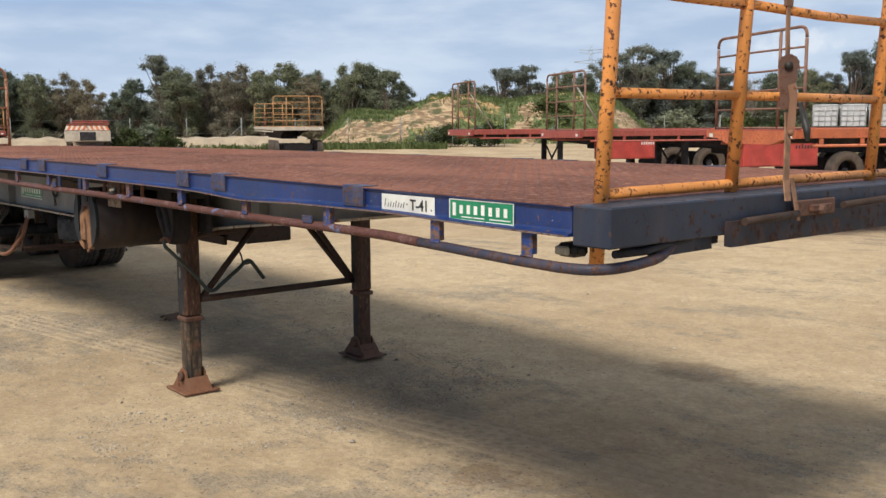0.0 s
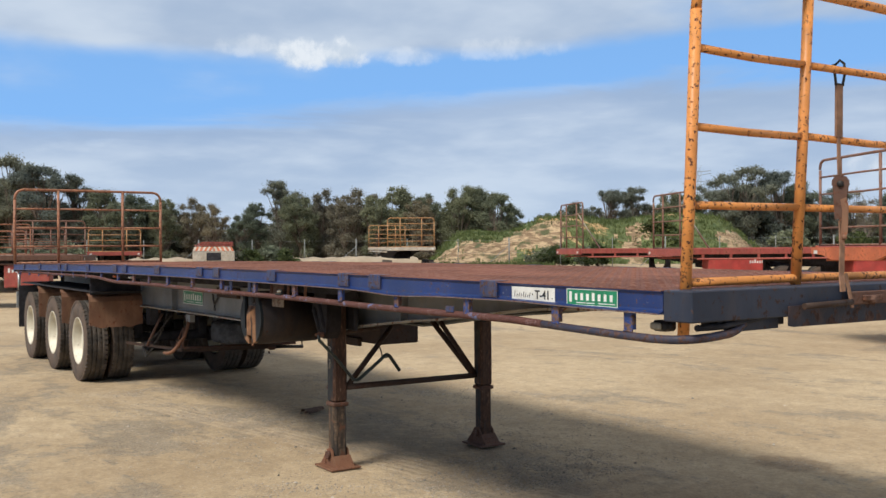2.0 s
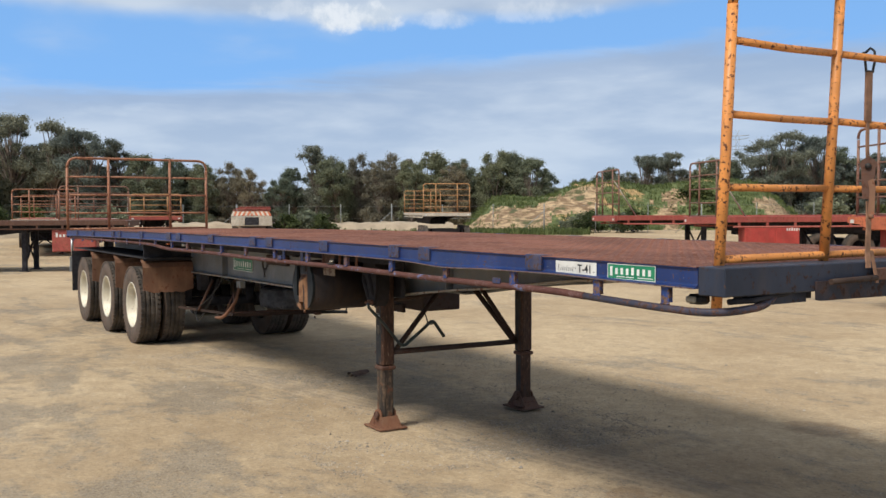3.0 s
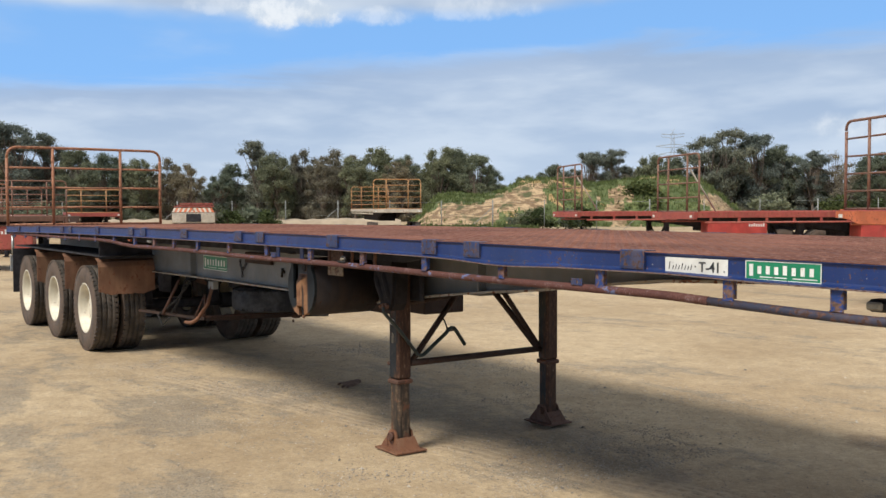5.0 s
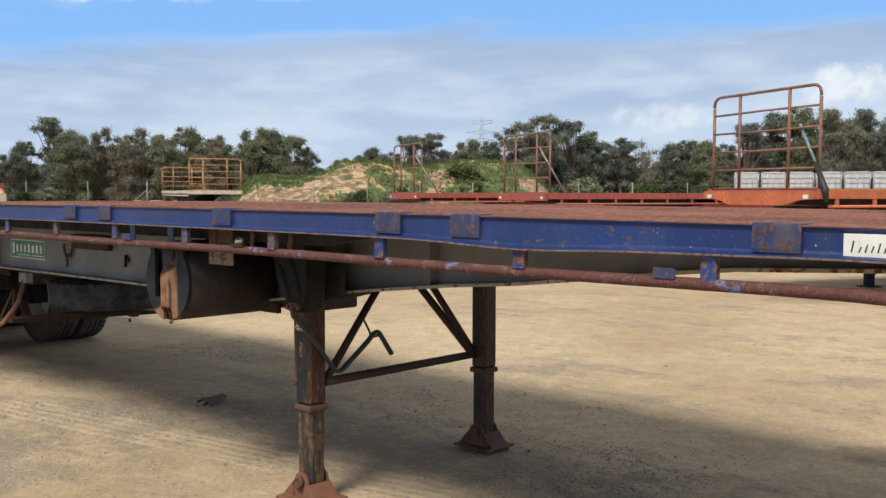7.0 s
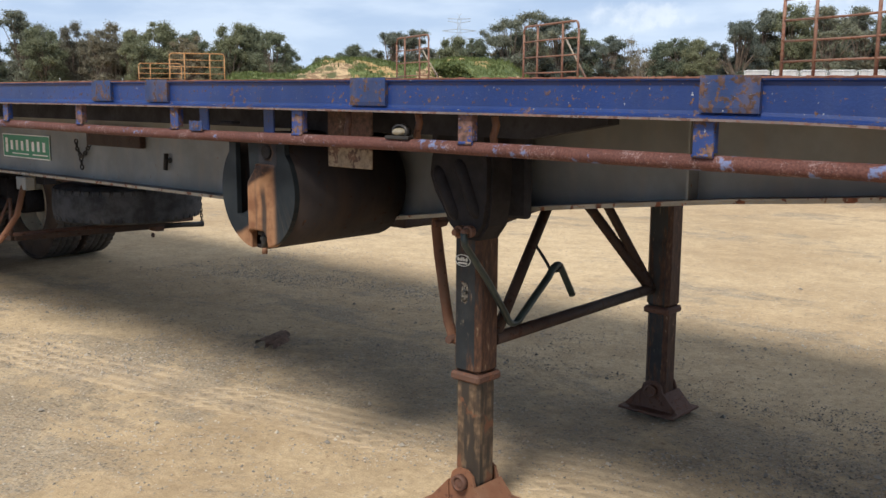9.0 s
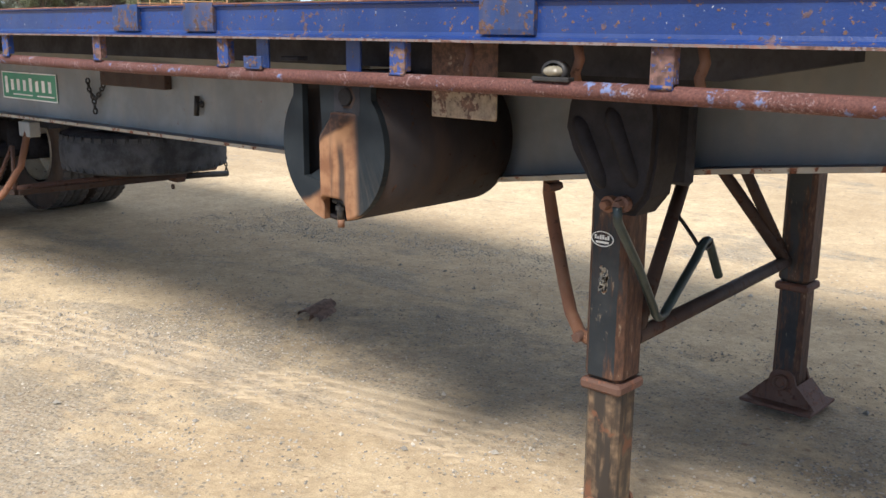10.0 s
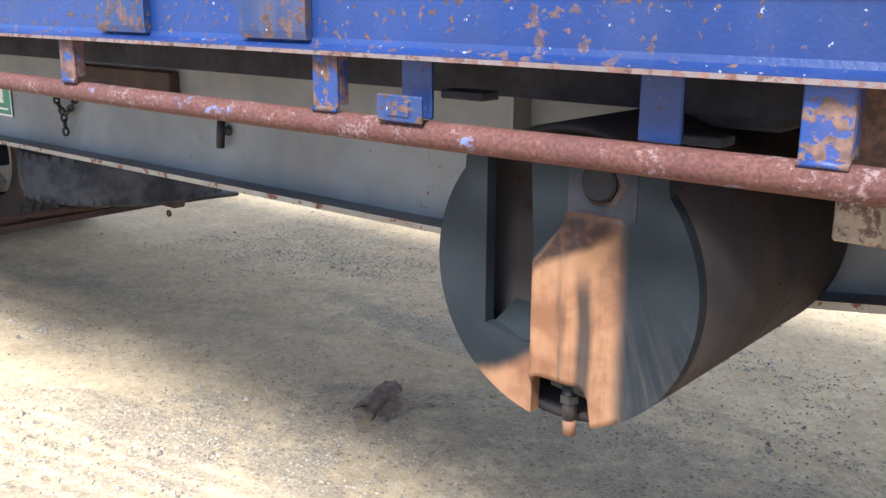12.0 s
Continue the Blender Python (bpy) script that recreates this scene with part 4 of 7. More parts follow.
# ---- front beam, headboard and strap ----
g = Geo()
g.box(0.001, 0.15, 0.0, WIDTH, 1.375, 1.4985, 0.005)
front_beam = part("front_beam", g, BLACK, trailer, "scuffed black front beam")
g = Geo()
g.prism([(0.575, 1.338), (0.6, 1.333), (1.75, 1.328), (1.9, 1.34), (1.93, 1.42), (0.575, 1.42)], lambda u, v, w: (w, u, v), 0.151, 0.163)
part("coupling_plate", g, BLACK_RUSTY, front_beam, "dark hanging plate smeared with rust")
g = Geo()
g.prism([(0.19, 1.374), (0.25, 1.324), (0.572, 1.327), (0.572, 1.374)], lambda u, v, w: (w, u, v), 0.1008, 0.107)
part("skid_plate", g, BLACK, front_beam)
g = Geo()
g.tube([(0.185, 0.64, 1.418), (0.185, 0.8, 1.421), (0.183, 0.97, 1.424)], 0.0135, 10)
part("spigot", g, BRACE, front_beam, "rusted steel spigot")
g = Geo()
g.box(0.163, 0.175, 0.985, 1.25, 1.41, 1.468, 0.004)
g.box(0.175, 0.19, 1.06, 1.2, 1.425, 1.45, 0.004)
g.lathe([(0.0, 0), (0.02, 0), (0.02, 0.02), (0.012, 0.03), (0.0, 0.03)], pose(0.175, 1.12, 1.43, 0, 90, 0), 8, False)
part("bracket", g, RUST, front_beam, "rusted bracket plate")
g = Geo()
g.tube([(0.185, 1.29, 1.437), (0.185, 1.55, 1.442), (0.185, 1.8, 1.446)], 0.0135, 10)
part("spigot", g, BRACE, front_beam)
g = Geo()
g.tube([(0.12, 0.43, 1.375), (0.12, 0.2, 1.352), (0.10, 0.08, 1.35)], 0.013, 8)
g.box(0.05, 0.10, 0.16, 0.62, 1.34, 1.375, 0.004)
part("lower_brace", g, DARK, front_beam)
g = Geo()
g.box(-0.11, -0.03, 0.045, 0.12, 1.328, 1.372, 0.012)
g.lathe([(0.0, 0.012), (0.014, 0.01), (0.018, 0.0)], pose(-0.03, 0.08, 1.35, 0, 90, 0), 10)
lamp = part("corner_lamp", g, DARK_STEEL, trailer)
g = Geo()
g.box(-0.105, -0.045, 0.032, 0.046, 1.335, 1.364, 0.006)
part("lens", g, GLASS_LENS, lamp, "clear lamp lens")

POSTS = (0.13, 0.835, 1.86, 2.40)


def gate(parent, x0, z0, bars, mat, ys, corner, r=0.0235, rb=0.0165, tilt=0.0):
    """A pipe gate across the deck: posts, bars and a top rail with bent corners."""
    rng = random.Random(int(100 * abs(x0)))
    ztop = bars[-1]

    def leaning(px, py, pz):
        return px + tilt * (pz - bars[0]), py, pz

    x = x0
    g = Geo()
    g.tube([(x, ys[0] + 0.02, bars[0]), (x, 1.2, bars[0] + 0.004), (x, ys[-1] - 0.02, bars[0])], rb * 1.12, 10)
    base = part("headboard", g, mat, parent, "tall orange pipe headboard, paint chipped to rust")
    for i, y in enumerate(ys):
        h = Geo()
        lean = rng.uniform(-0.004, 0.004)
        top = ztop - (corner if i in (0, len(ys) - 1) else 0.0)
        foot = z0 if i == 0 else bars[0] - 0.03
        h.tube([(x, y, foot), (x + lean, y + lean, (foot + top) / 2), (x, y, top)], r, 12)
        part("post", h, mat, base, "", leaning)
    for z in bars[1:-1]:
        for a, b in zip(ys, ys[1:]):
            h = Geo()
            sag = rng.uniform(-0.004, 0.006)
            h.tube([(x, a + r * 0.6, z + rng.uniform(-0.003, 0.003)), (x, (a + b) / 2, z - sag), (x, b - r * 0.6, z + rng.uniform(-0.003, 0.003))], rb, 10)
            part("bar", h, mat, base, "", leaning)
    h = Geo()
    a, b = ys[0], ys[-1]
    pts = arc((x, a, ztop - corner), (x, a, ztop), (x, a + corner, ztop), 7) + [Vector((x, (a + b) / 2, ztop + 0.004))] + arc((x, b - corner, ztop), (x, b, ztop), (x, b, ztop - corner), 7)
    h.tube(pts, r * 0.92, 12)
    part("top_rail", h, mat, base, "", leaning)
    return base


gate(trailer, 0.0, 1.29, [1.524, 1.838, 2.15, 2.462, 2.772], ORANGE, POSTS, 0.16, tilt=0.06)
gate(trailer, -14.49, 1.445, [1.465, 1.74, 2.055, 2.37, 2.69], ORANGE_OLD, (0.015, 0.70, 1.775, 2.445), 0.17)


def ratchet_strap():
    s = thing("ratchet_strap", "rusty ratchet strap of dirty brown webbing, hooked over a headboard bar", "strap")

    def ribbon(pts, w, t, mat, name, label=""):
        g = Geo()
        n = len(pts)
        verts = []
        for x, y, z in pts:
            verts += [(x - t, y - w, z), (x + t, y - w, z), (x + t, y + w, z), (x - t, y + w, z)]
        faces = [(0, 1, 2, 3), tuple(range(4 * n - 4, 4 * n))[::-1]]
        for i in range(n - 1):
            faces += [(i * 4 + k, i * 4 + (k + 1) % 4, i * 4 + 4 + (k + 1) % 4, i * 4 + 4 + k) for k in range(4)]
        g.add(verts, faces)
        return part(name, g, mat, s, label)

    ribbon([(0.048, 1.09, 2.40), (0.05, 1.085, 2.3), (0.055, 1.075, 2.16)], 0.022, 0.006, STRAP, "sewn_end", "doubled sewn webbing end")
    ribbon([(0.055, 1.075, 2.18), (0.065, 1.06, 2.06), (0.075, 1.05, 1.95)], 0.011, 0.003, STRAP, "upper_webbing")
    ribbon([(0.085, 1.045, 1.78), (0.105, 1.02, 1.66), (0.125, 0.985, 1.54), (0.165, 0.935, 1.47)], 0.017, 0.003, STRAP, "lower_webbing")
    ribbon([(0.165, 0.955, 1.55), (0.178, 0.965, 1.46), (0.188, 0.968, 1.40)], 0.010, 0.003, STRAP, "webbing_tail", "frayed tail of the webbing")
    h = Geo()
    h.tube([(0.05, 1.065, 2.40), (0.05, 1.055, 2.455), (0.03, 1.075, 2.49), (0.0, 1.09, 2.485)], 0.006, 6)
    h.tube([(0.05, 1.115, 2.40), (0.055, 1.125, 2.455), (0.045, 1.135, 2.50), (0.02, 1.14, 2.52), (-0.004, 1.135, 2.50)], 0.006, 6)
    h.tube([(0.05, 1.06, 2.40), (0.05, 1.12, 2.40)], 0.006, 6)
    part("hook", h, DARK_STEEL, s, "bent steel double hook")
    r = Geo()
    # u across the frame, v up it, w through it: the frame hangs turned towards the front corner
    def hung(u, v, w):
        return (0.08 + 0.87 * u + 0.5 * w, 1.05 + 0.5 * u - 0.87 * w, 1.875 + v)

    prof = [(-0.024, -0.085), (0.012, -0.085), (0.018, -0.02), (0.03, 0.03)]
    for k in range(17):
        a = radians(-25 + 230 * k / 16)
        tooth = 0.036 + (0.002 if k % 2 else -0.001)
        prof.append((tooth * math.cos(a) + 0.0, 0.075 + tooth * math.sin(a)))
    prof.append((-0.03, 0.02))
    for w0 in (-0.018, 0.014):
        r.prism(prof, hung, w0, w0 + 0.004)
    body = part("ratchet", r, RUST, s, "rusted ratchet frame with a toothed round head")
    k = Geo()
    k.lathe([(0.0, -0.026), (0.015, -0.026), (0.015, 0.026), (0.0, 0.026)], Matrix.Translation(hung(0.0, 0.07, 0.0)) @ Matrix.Rotation(radians(30), 4, "Z") @ Matrix.Rotation(radians(90), 4, "X"), 12)
    part("spool", k, DARK_STEEL, body)
    k = Geo()
    k.prism([(0.0, 0.0), (0.026, 0.01), (0.034, -0.03), (0.03, -0.15), (0.022, -0.172), (0.008, -0.172), (0.002, -0.15), (0.008, -0.05)], hung, 0.02, 0.03)
    k.lathe([(0.0, -0.012), (0.011, -0.01), (0.013, 0.0), (0.011, 0.01), (0.0, 0.012)], Matrix.Translation(hung(0.015, -0.168, 0.025)), 10)
    part("lever", k, FENDER, body, "worn ratchet lever")


ratchet_strap()


# ---- wheels and running gear ----
def tread_tyre(r=0.515, w=0.27):
    g = Geo()
    h = w / 2
    prof = [(0.29, -h * 0.8), (0.31, -h * 0.92), (0.40, -h), (0.47, -h * 0.96), (0.505, -h * 0.82), (r, -h * 0.66)]
    prof += [(r, y) for y in (-h * 0.42, -h * 0.40)]
    groove = []
    for c in (-0.42, 0.0, 0.42):
        groove += [(r, h * (c - 0.05)), (r - 0.011, h * (c - 0.035)), (r - 0.011, h * (c + 0.035)), (r, h * (c + 0.05))]
    prof = prof[:6] + groove + [(r, h * 0.66), (0.505, h * 0.82), (0.47, h * 0.96), (0.40, h), (0.31, h * 0.92), (0.29, h * 0.8)]
    g.lathe(prof, pose(0, 0, 0, 90, 0, 0), 48)
    # tread blocks in five staggered rows
    for k in range(52):
        for row, (yy, wy) in enumerate(((-0.76, 0.026), (-0.23, 0.021), (0.23, 0.021), (0.76, 0.026))):
            a = 2 * math.pi * (k + 0.5 * (row % 2)) / 52
            m = Matrix.Rotation(a, 4, "Y") @ Matrix.Translation((0, h * yy, r - 0.004)) @ Matrix.Rotation(radians((8, -14, 14, -8)[row]), 4, "Z")
            g.box(-0.022, 0.022, -wy, wy, -0.02, 0.006, 0.003, m)
    return g.mesh("tyre", TYRE)


def rim_mesh():
    g = Geo()
    prof = [(0.300, -0.10), (0.306, -0.125), (0.296, -0.128), (0.285, -0.118), (0.272, -0.10), (0.262, -0.03), (0.235, -0.01), (0.15, 0.0), (0.13, -0.012), (0.13, -0.045), (0.10, -0.055), (0.0, -0.058)]
    g.lathe(prof, pose(0, 0, 0, -90, 0, 0), 40)
    for k in range(10):
        a = 2 * math.pi * k / 10
        g.tube([(0.19 * math.cos(a), -0.03, 0.19 * math.sin(a)), (0.19 * math.cos(a), 0.0, 0.19 * math.sin(a))], 0.014, 6)
    g.lathe([(0.285, -0.12), (0.27, 0.12)], pose(0, 0, 0, -90, 0, 0), 40)
    return g.mesh("rim", CREAM)


TYRE_MESH, RIM_MESH = tread_tyre(), rim_mesh()
hub_geo = Geo()
hub_geo.tube([(0, -0.02, 0), (0, 0.2, 0)], 0.10, 16)
HUB_MESH = hub_geo.mesh("hub", DARK)


def wheel(parent, x, y, z, flip=False, rim=True):
    m = pose(x, y, z, 0, 0, 180 if flip else 0)
    w = shared("wheel", HUB_MESH, parent, m)
    shared("tyre", TYRE_MESH, w, Matrix.Rotation(radians((x * 37) % 360), 4, "Y"))
    if rim:
        shared("rim", RIM_MESH, w)
    return w


AXLES = (-10.2, -11.74, -13.40)
for x in AXLES:
    wheel(trailer, x, 0.175, 0.505)
    wheel(trailer, x, 0.50, 0.505)
    wheel(trailer, x, WIDTH - 0.175, 0.505, True)
    wheel(trailer, x, WIDTH - 0.50, 0.505, True)
    g = Geo()
    g.tube([(x, 0.35, 0.505), (x, WIDTH - 0.35, 0.505)], 0.065, 12)
    part("axle", g, DARK, trailer)
    for y in (0.80, WIDTH - 0.80):
        g = Geo()
        g.prism([(-0.55, 0.78), (0.55, 0.78), (0.42, 0.84), (0.1, 0.72), (-0.1, 0.72), (-0.42, 0.84)], lambda u, v, w: (x + u, w, v), y - 0.04, y + 0.04)
        g.box(x - 0.08, x + 0.08, y - 0.06, y + 0.06, 0.5, 0.74, 0.01)
        part("leaf_spring", g, DARK, trailer)
for x in (-9.5, -11.0, -12.58, -14.15):
    for y in (0.80, WIDTH - 0.80):
        g = Geo()
        g.prism([(-0.11, 1.02), (0.11, 1.02), (0.07, 0.72), (-0.07, 0.72)], lambda u, v, w: (x + u, w, v), y - 0.05, y + 0.05)
        part("spring_hanger", g, DARK, trailer)


def mudguard(x, mat, low, y0=0.045, y1=0.70):
    """A bent sheet in front of a pair of tyres, with a scalloped lower edge."""
    g = Geo()
    cols = 14
    verts, faces = [], []
    for j in range(cols + 1):
        u = j / cols
        y = y0 + (y1 - y0) * u
        dip = low + 0.02 * math.cos(u * 12.57) - (0.03 if 0.36 < u < 0.62 else 0.0)
        for t in (0, 0.012):
            for (px, pz) in ((-0.12, 1.13), (-0.03, 1.09), (0.0, 1.03), (0.0, dip)):
                verts.append((x + px + t, y, pz))
    for j in range(cols):
        for k in range(7):
            if k == 3:
                continue
            faces.append((j * 8 + k, j * 8 + k + 1, j * 8 + 9 + k, j * 8 + 8 + k))
        faces.append((j * 8 + 3, j * 8 + 7, j * 8 + 15, j * 8 + 11))
        faces.append((j * 8, j * 8 + 4, j * 8 + 12, j * 8 + 8))
    faces += [(0, 1, 5, 4), (1, 2, 6, 5), (2, 3, 7, 6)]
    o = cols * 8
    faces += [(o, o + 4, o + 5, o + 1), (o + 1, o + 5, o + 6, o + 2), (o + 2, o + 6, o + 7, o + 3)]
    g.add(verts, faces)
    part("mudguard", g, mat, trailer, "rust-brown sheet mudguard")


for x in (-9.57, -11.12, -12.70):
    low = 0.72 if x > -9.6 else 0.66
    mudguard(x, FENDER, low)
    mudguard(x, FENDER, low, WIDTH - 0.70, WIDTH - 0.045)
for y0, y1 in ((0.06, 0.68), (WIDTH - 0.68, WIDTH - 0.06)):
    g = Geo()
    g.box(-14.2, -9.49, y0, y1, 1.145, 1.16, 0.003)
    g.box(-9.59, -9.57, y0, y1, 1.12, 1.33, 0.003)
    part("guard_top", g, DARK, trailer)
g = Geo()
g.box(-14.28, -14.26, 0.03, 0.62, 0.42, 1.1, 0.004)
part("mud_flap", g, DARK, trailer, "black rubber mud flap")
g = Geo()
g.box(-14.32, -14.295, 0.0, 0.16, 0.74, 1.0, 0.004)
part("reflector_plate", g, STEEL, trailer, "dull silver plate at the rear corner")
g = Geo()
g.tube([(-14.29, 0.04, 1.02), (-14.29, 0.04, 1.31)], 0.022, 10)
part("rear_lamp_post", g, STEEL, trailer)
for x, mat in ((-8.35, AMBER), (-7.72, LENS)):
    g = Geo()
    g.box(x - 0.04, x + 0.04, 0.03, 0.055, 1.352, 1.375, 0.005)
    part("side_marker", g, mat, trailer, "", camber)

# ---- landing legs ----
def landing_leg(x, y, side, low=LEG_LOW, foot_mat=RUST_LIGHT):
    h = 0.060
    g = Geo()
    g.box(x - h, x + h, y - h, y + h, 0.50, 1.30, 0.018)
    leg = part("landing_leg", g, LEG, trailer, "square landing leg, dark paint streaked with rust")
    g = Geo()
    g.box(x - h - 0.006, x + h + 0.006, y - h - 0.006, y + h + 0.006, 0.472, 0.504, 0.008)
    part("collar", g, RUST, leg, "rusty collar")
    g = Geo()
    k = 0.054
    g.box(x - k, x + k, y - k, y + k, 0.07, 0.49, 0.018)
    part("inner_leg", g, low, leg, "greasy inner leg, paint worn away")
    g = Geo()
    g.box(x - 0.145, x + 0.145, y - 0.125, y + 0.125, 0.004, 0.018, 0.003)
    for s in (-1, 1):
        yy = y + s * 0.064
        g.prism([(-0.085, 0.016), (0.085, 0.016), (0.045, 0.135), (0.02, 0.152), (-0.02, 0.152), (-0.045, 0.135)], lambda u, v, w: (x + u, w, v), yy - 0.006, yy + 0.006)
    for s in (-1, 1):
        g.prism([(0.058, 0.018), (0.14, 0.018), (0.062, 0.10)], lambda u, v, w: (x + s * u, w, v), y - 0.075, y + 0.075)
    foot = part("foot", g, foot_mat, leg, "rust-orange foot plate")
    g = Geo()
    g.tube([(x, y - 0.09, 0.105), (x, y + 0.09, 0.105)], 0.017, 10)
    g.lathe([(0.020, -0.012), (0.030, -0.012), (0.030, 0.012), (0.020, 0.012)], pose(x, y - 0.082, 0.105, 90, 0, 0), 14, True, True)
    part("foot_pin", g, RUST, foot)
    g = Geo()
    g.box(x - 0.12, x + 0.16, y + side * 0.066, y + side * 0.105, 1.05, 1.39, 0.01)
    g.box(x - 0.14, x + 0.15, y - 0.09, y + 0.09, 1.28, 1.40, 0.01)
    part("leg_bracket", g, DARK, leg)
    return leg


near_leg = landing_leg(-3.87, 0.542, 1)
landing_leg(-3.918, 1.952, -1, LEG, RUST)
g = Geo()
for w0, w1, fat in ((0.385, 0.482, 1.0), (0.365, 0.385, 0.93)):
    outline = [(-3.895, 1.37), (-3.93, 1.27), (-3.938, 1.21), (-3.915, 1.15), (-3.872, 1.09), (-3.845, 1.04), (-3.80, 0.998), (-3.73, 1.0), (-3.692, 1.05), (-3.678, 1.13), (-3.675, 1.25), (-3.695, 1.37)]
    g.prism([(-3.80 + (u + 3.80) * fat, 1.19 + (v - 1.19) * fat) for u, v in outline], lambda u, v, w: (u, w, v), w0, w1)
housing = part("gear_housing", g, HOUSING, near_leg, "black gear housing with rounded ribs")
for a, b in (((-3.89, 0.372, 1.21), (-3.825, 0.374, 1.085)), ((-3.795, 0.372, 1.235), (-3.735, 0.374, 1.10))):
    g = Geo()
    a, b = Vector(a), Vector(b)
    g.tube([a + (a - b) * 0.22, a + (a - b) * 0.14, a, b, b + (b - a) * 0.14, b + (b - a) * 0.22], [0.006, 0.018, 0.026, 0.024, 0.016, 0.005], 12)
    part("housing_rib", g, HOUSING, housing)
for bx, bz, mat in ((-3.785, 1.028, RUST_LIGHT), (-3.747, 1.032, RUST)):
    g = Geo()
    g.lathe([(0.0, -0.030), (0.011, -0.030), (0.0135, -0.022), (0.0135, 0.03)], pose(bx, 0.352, bz, -90, 0, 0), 6, False)
    g.lathe([(0.0135, -0.010), (0.021, -0.008), (0.021, 0.012), (0.0135, 0.012)], pose(bx, 0.352, bz, -90, 0, 0), 12, False, True)
    part("gear_bolt", g, mat, housing, "worn bolt head")
# oval badge: a pale ring with two bars
g = Geo()
for k in range(28):
    a, b = 2 * math.pi * k / 28, 2 * math.pi * (k + 1) / 28
    c0, c1 = (math.cos(a), math.sin(a)), (math.cos(b), math.sin(b))
    q = [(0.035 * c0[0], 0.021 * c0[1]), (0.035 * c1[0], 0.021 * c1[1]), (0.0325 * c1[0], 0.0185 * c1[1]), (0.0325 * c0[0], 0.0185 * c0[1])]
    g.prism(q, lambda u, v, w: (-3.882 + u, w, 0.905 + v), 0.4796, 0.4816)
for k in range(6):
    g.box(-3.906 + k * 0.008, -3.901 + k * 0.008, 0.4796, 0.4816, 0.9035, 0.9035 + (0.012 if k in (0, 2, 3, 5) else 0.007))
g.box(-3.902, -3.862, 0.4796, 0.4816, 0.893, 0.8985)
part("badge", g, WHITE_SIGN, near_leg, "small pale oval badge")
g = Geo()
flakes = random.Random(8)
for _ in range(70):
    u, v = flakes.uniform(-3.886, -3.860), flakes.triangular(0.752, 0.842, 0.765)
    w, h = flakes.uniform(0.0015, 0.005), flakes.uniform(0.002, 0.008)
    g.prism([(u - w, v - h * 0.4), (u + w * 0.3, v - h), (u + w, v + h * 0.2), (u - w * 0.2, v + h)], lambda p, q, r: (p, r, q), 0.4802, 0.4818)
part("worn_sticker", g, CREAM_EDGE, near_leg, "torn pale sticker")

g = Geo()
pts = [Vector((-3.747, 0.328, 1.03)), Vector((-3.748, 0.335, 0.99)), Vector((-3.77, 0.48, 0.85))] + arc((-3.79, 0.61, 0.705), (-3.80, 0.65, 0.645), (-3.803, 0.70, 0.67), 6) + arc((-3.812, 0.89, 0.80), (-3.816, 0.95, 0.865), (-3.82, 0.985, 0.815), 6) + [Vector((-3.828, 1.072, 0.703))]
g.tube(pts, [0.012] * 9 + [0.014] * (len(pts) - 9), 10)
part("crank_handle", g, HANDLE, near_leg, "dark green folded crank handle")
g = Geo()
g.tube(arc((-3.915, 0.93, 0.915), (-3.86, 0.93, 0.86), (-3.82, 0.91, 0.825), 6), 0.006, 6)
g.tube(arc((-3.82, 0.91, 0.825), (-3.80, 0.95, 0.80), (-3.81, 0.97, 0.84), 6), 0.006, 6)
part("handle_keeper", g, DARK_STEEL, near_leg)


def brace(name, pts, r, mat=RUST, n=10):
    g = Geo()
    g.tube(pts, r, n)
    return part(name, g, mat, trailer)


brace("cross_brace", [(-3.838, 0.60, 0.611), (-3.948, 1.90, 0.587)], 0.024, BRACE)
brace("cross_brace", [(-3.845, 0.62, 0.62), (-3.957, 1.085, 1.05)], 0.021, BRACE)
brace("cross_brace", [(-3.942, 1.86, 0.60), (-4.183, 1.608, 1.05)], 0.023, BRACE)
brace("cross_brace", [(-3.955, 1.885, 0.61), (-4.065, 1.615, 1.05)], 0.021, BRACE)
brace("cross_brace", [(-3.84, 0.60, 1.03), (-3.95, 1.02, 1.045)], 0.016, BRACE)
brace("drag_brace", [(-4.27, 0.768, 1.0), (-4.268, 0.766, 0.955), (-4.215, 0.725, 0.86), (-4.12, 0.655, 0.71), (-4.061, 0.610, 0.635), (-3.985, 0.552, 0.598), (-3.93, 0.54, 0.59)], [0.017, 0.02, 0.021, 0.02, 0.02, 0.019, 0.017], RUST_LIGHT)
g = Geo()
g.box(-4.29, -4.25, 0.76, 0.80, 0.955, 1.01, 0.005)
part("brace_bracket", g, RUST, trailer)
for x, y, z, r in ((-4.25, 0.73, 0.972, 0.014), (-3.975, 0.51, 0.60, 0.015)):
    g = Geo()
    g.tube([(x, y, z), (x, y + 0.07, z)], r, 6)
    part("brace_bolt", g, RUST, trailer)
g = Geo()
g.box(-6.55, -5.49, 1.84, 2.29, 0.72, 1.0, 0.012)
g.box(-6.5, -5.85, 1.80, 1.84, 0.68, 0.76, 0.006)
box = part("far_box", g, BRACE, trailer, "dark rusty box hung on the far chassis side")
for x in (-6.3, -5.7):
    g = Geo()
    g.box(x - 0.025, x + 0.025, 1.88, 1.93, 1.0, 1.38, 0.004)
    part("box_hanger", g, DARK, box)

# ---- round tank under the chassis ----
TX, TZ, TR = -4.57, 1.112, 0.222


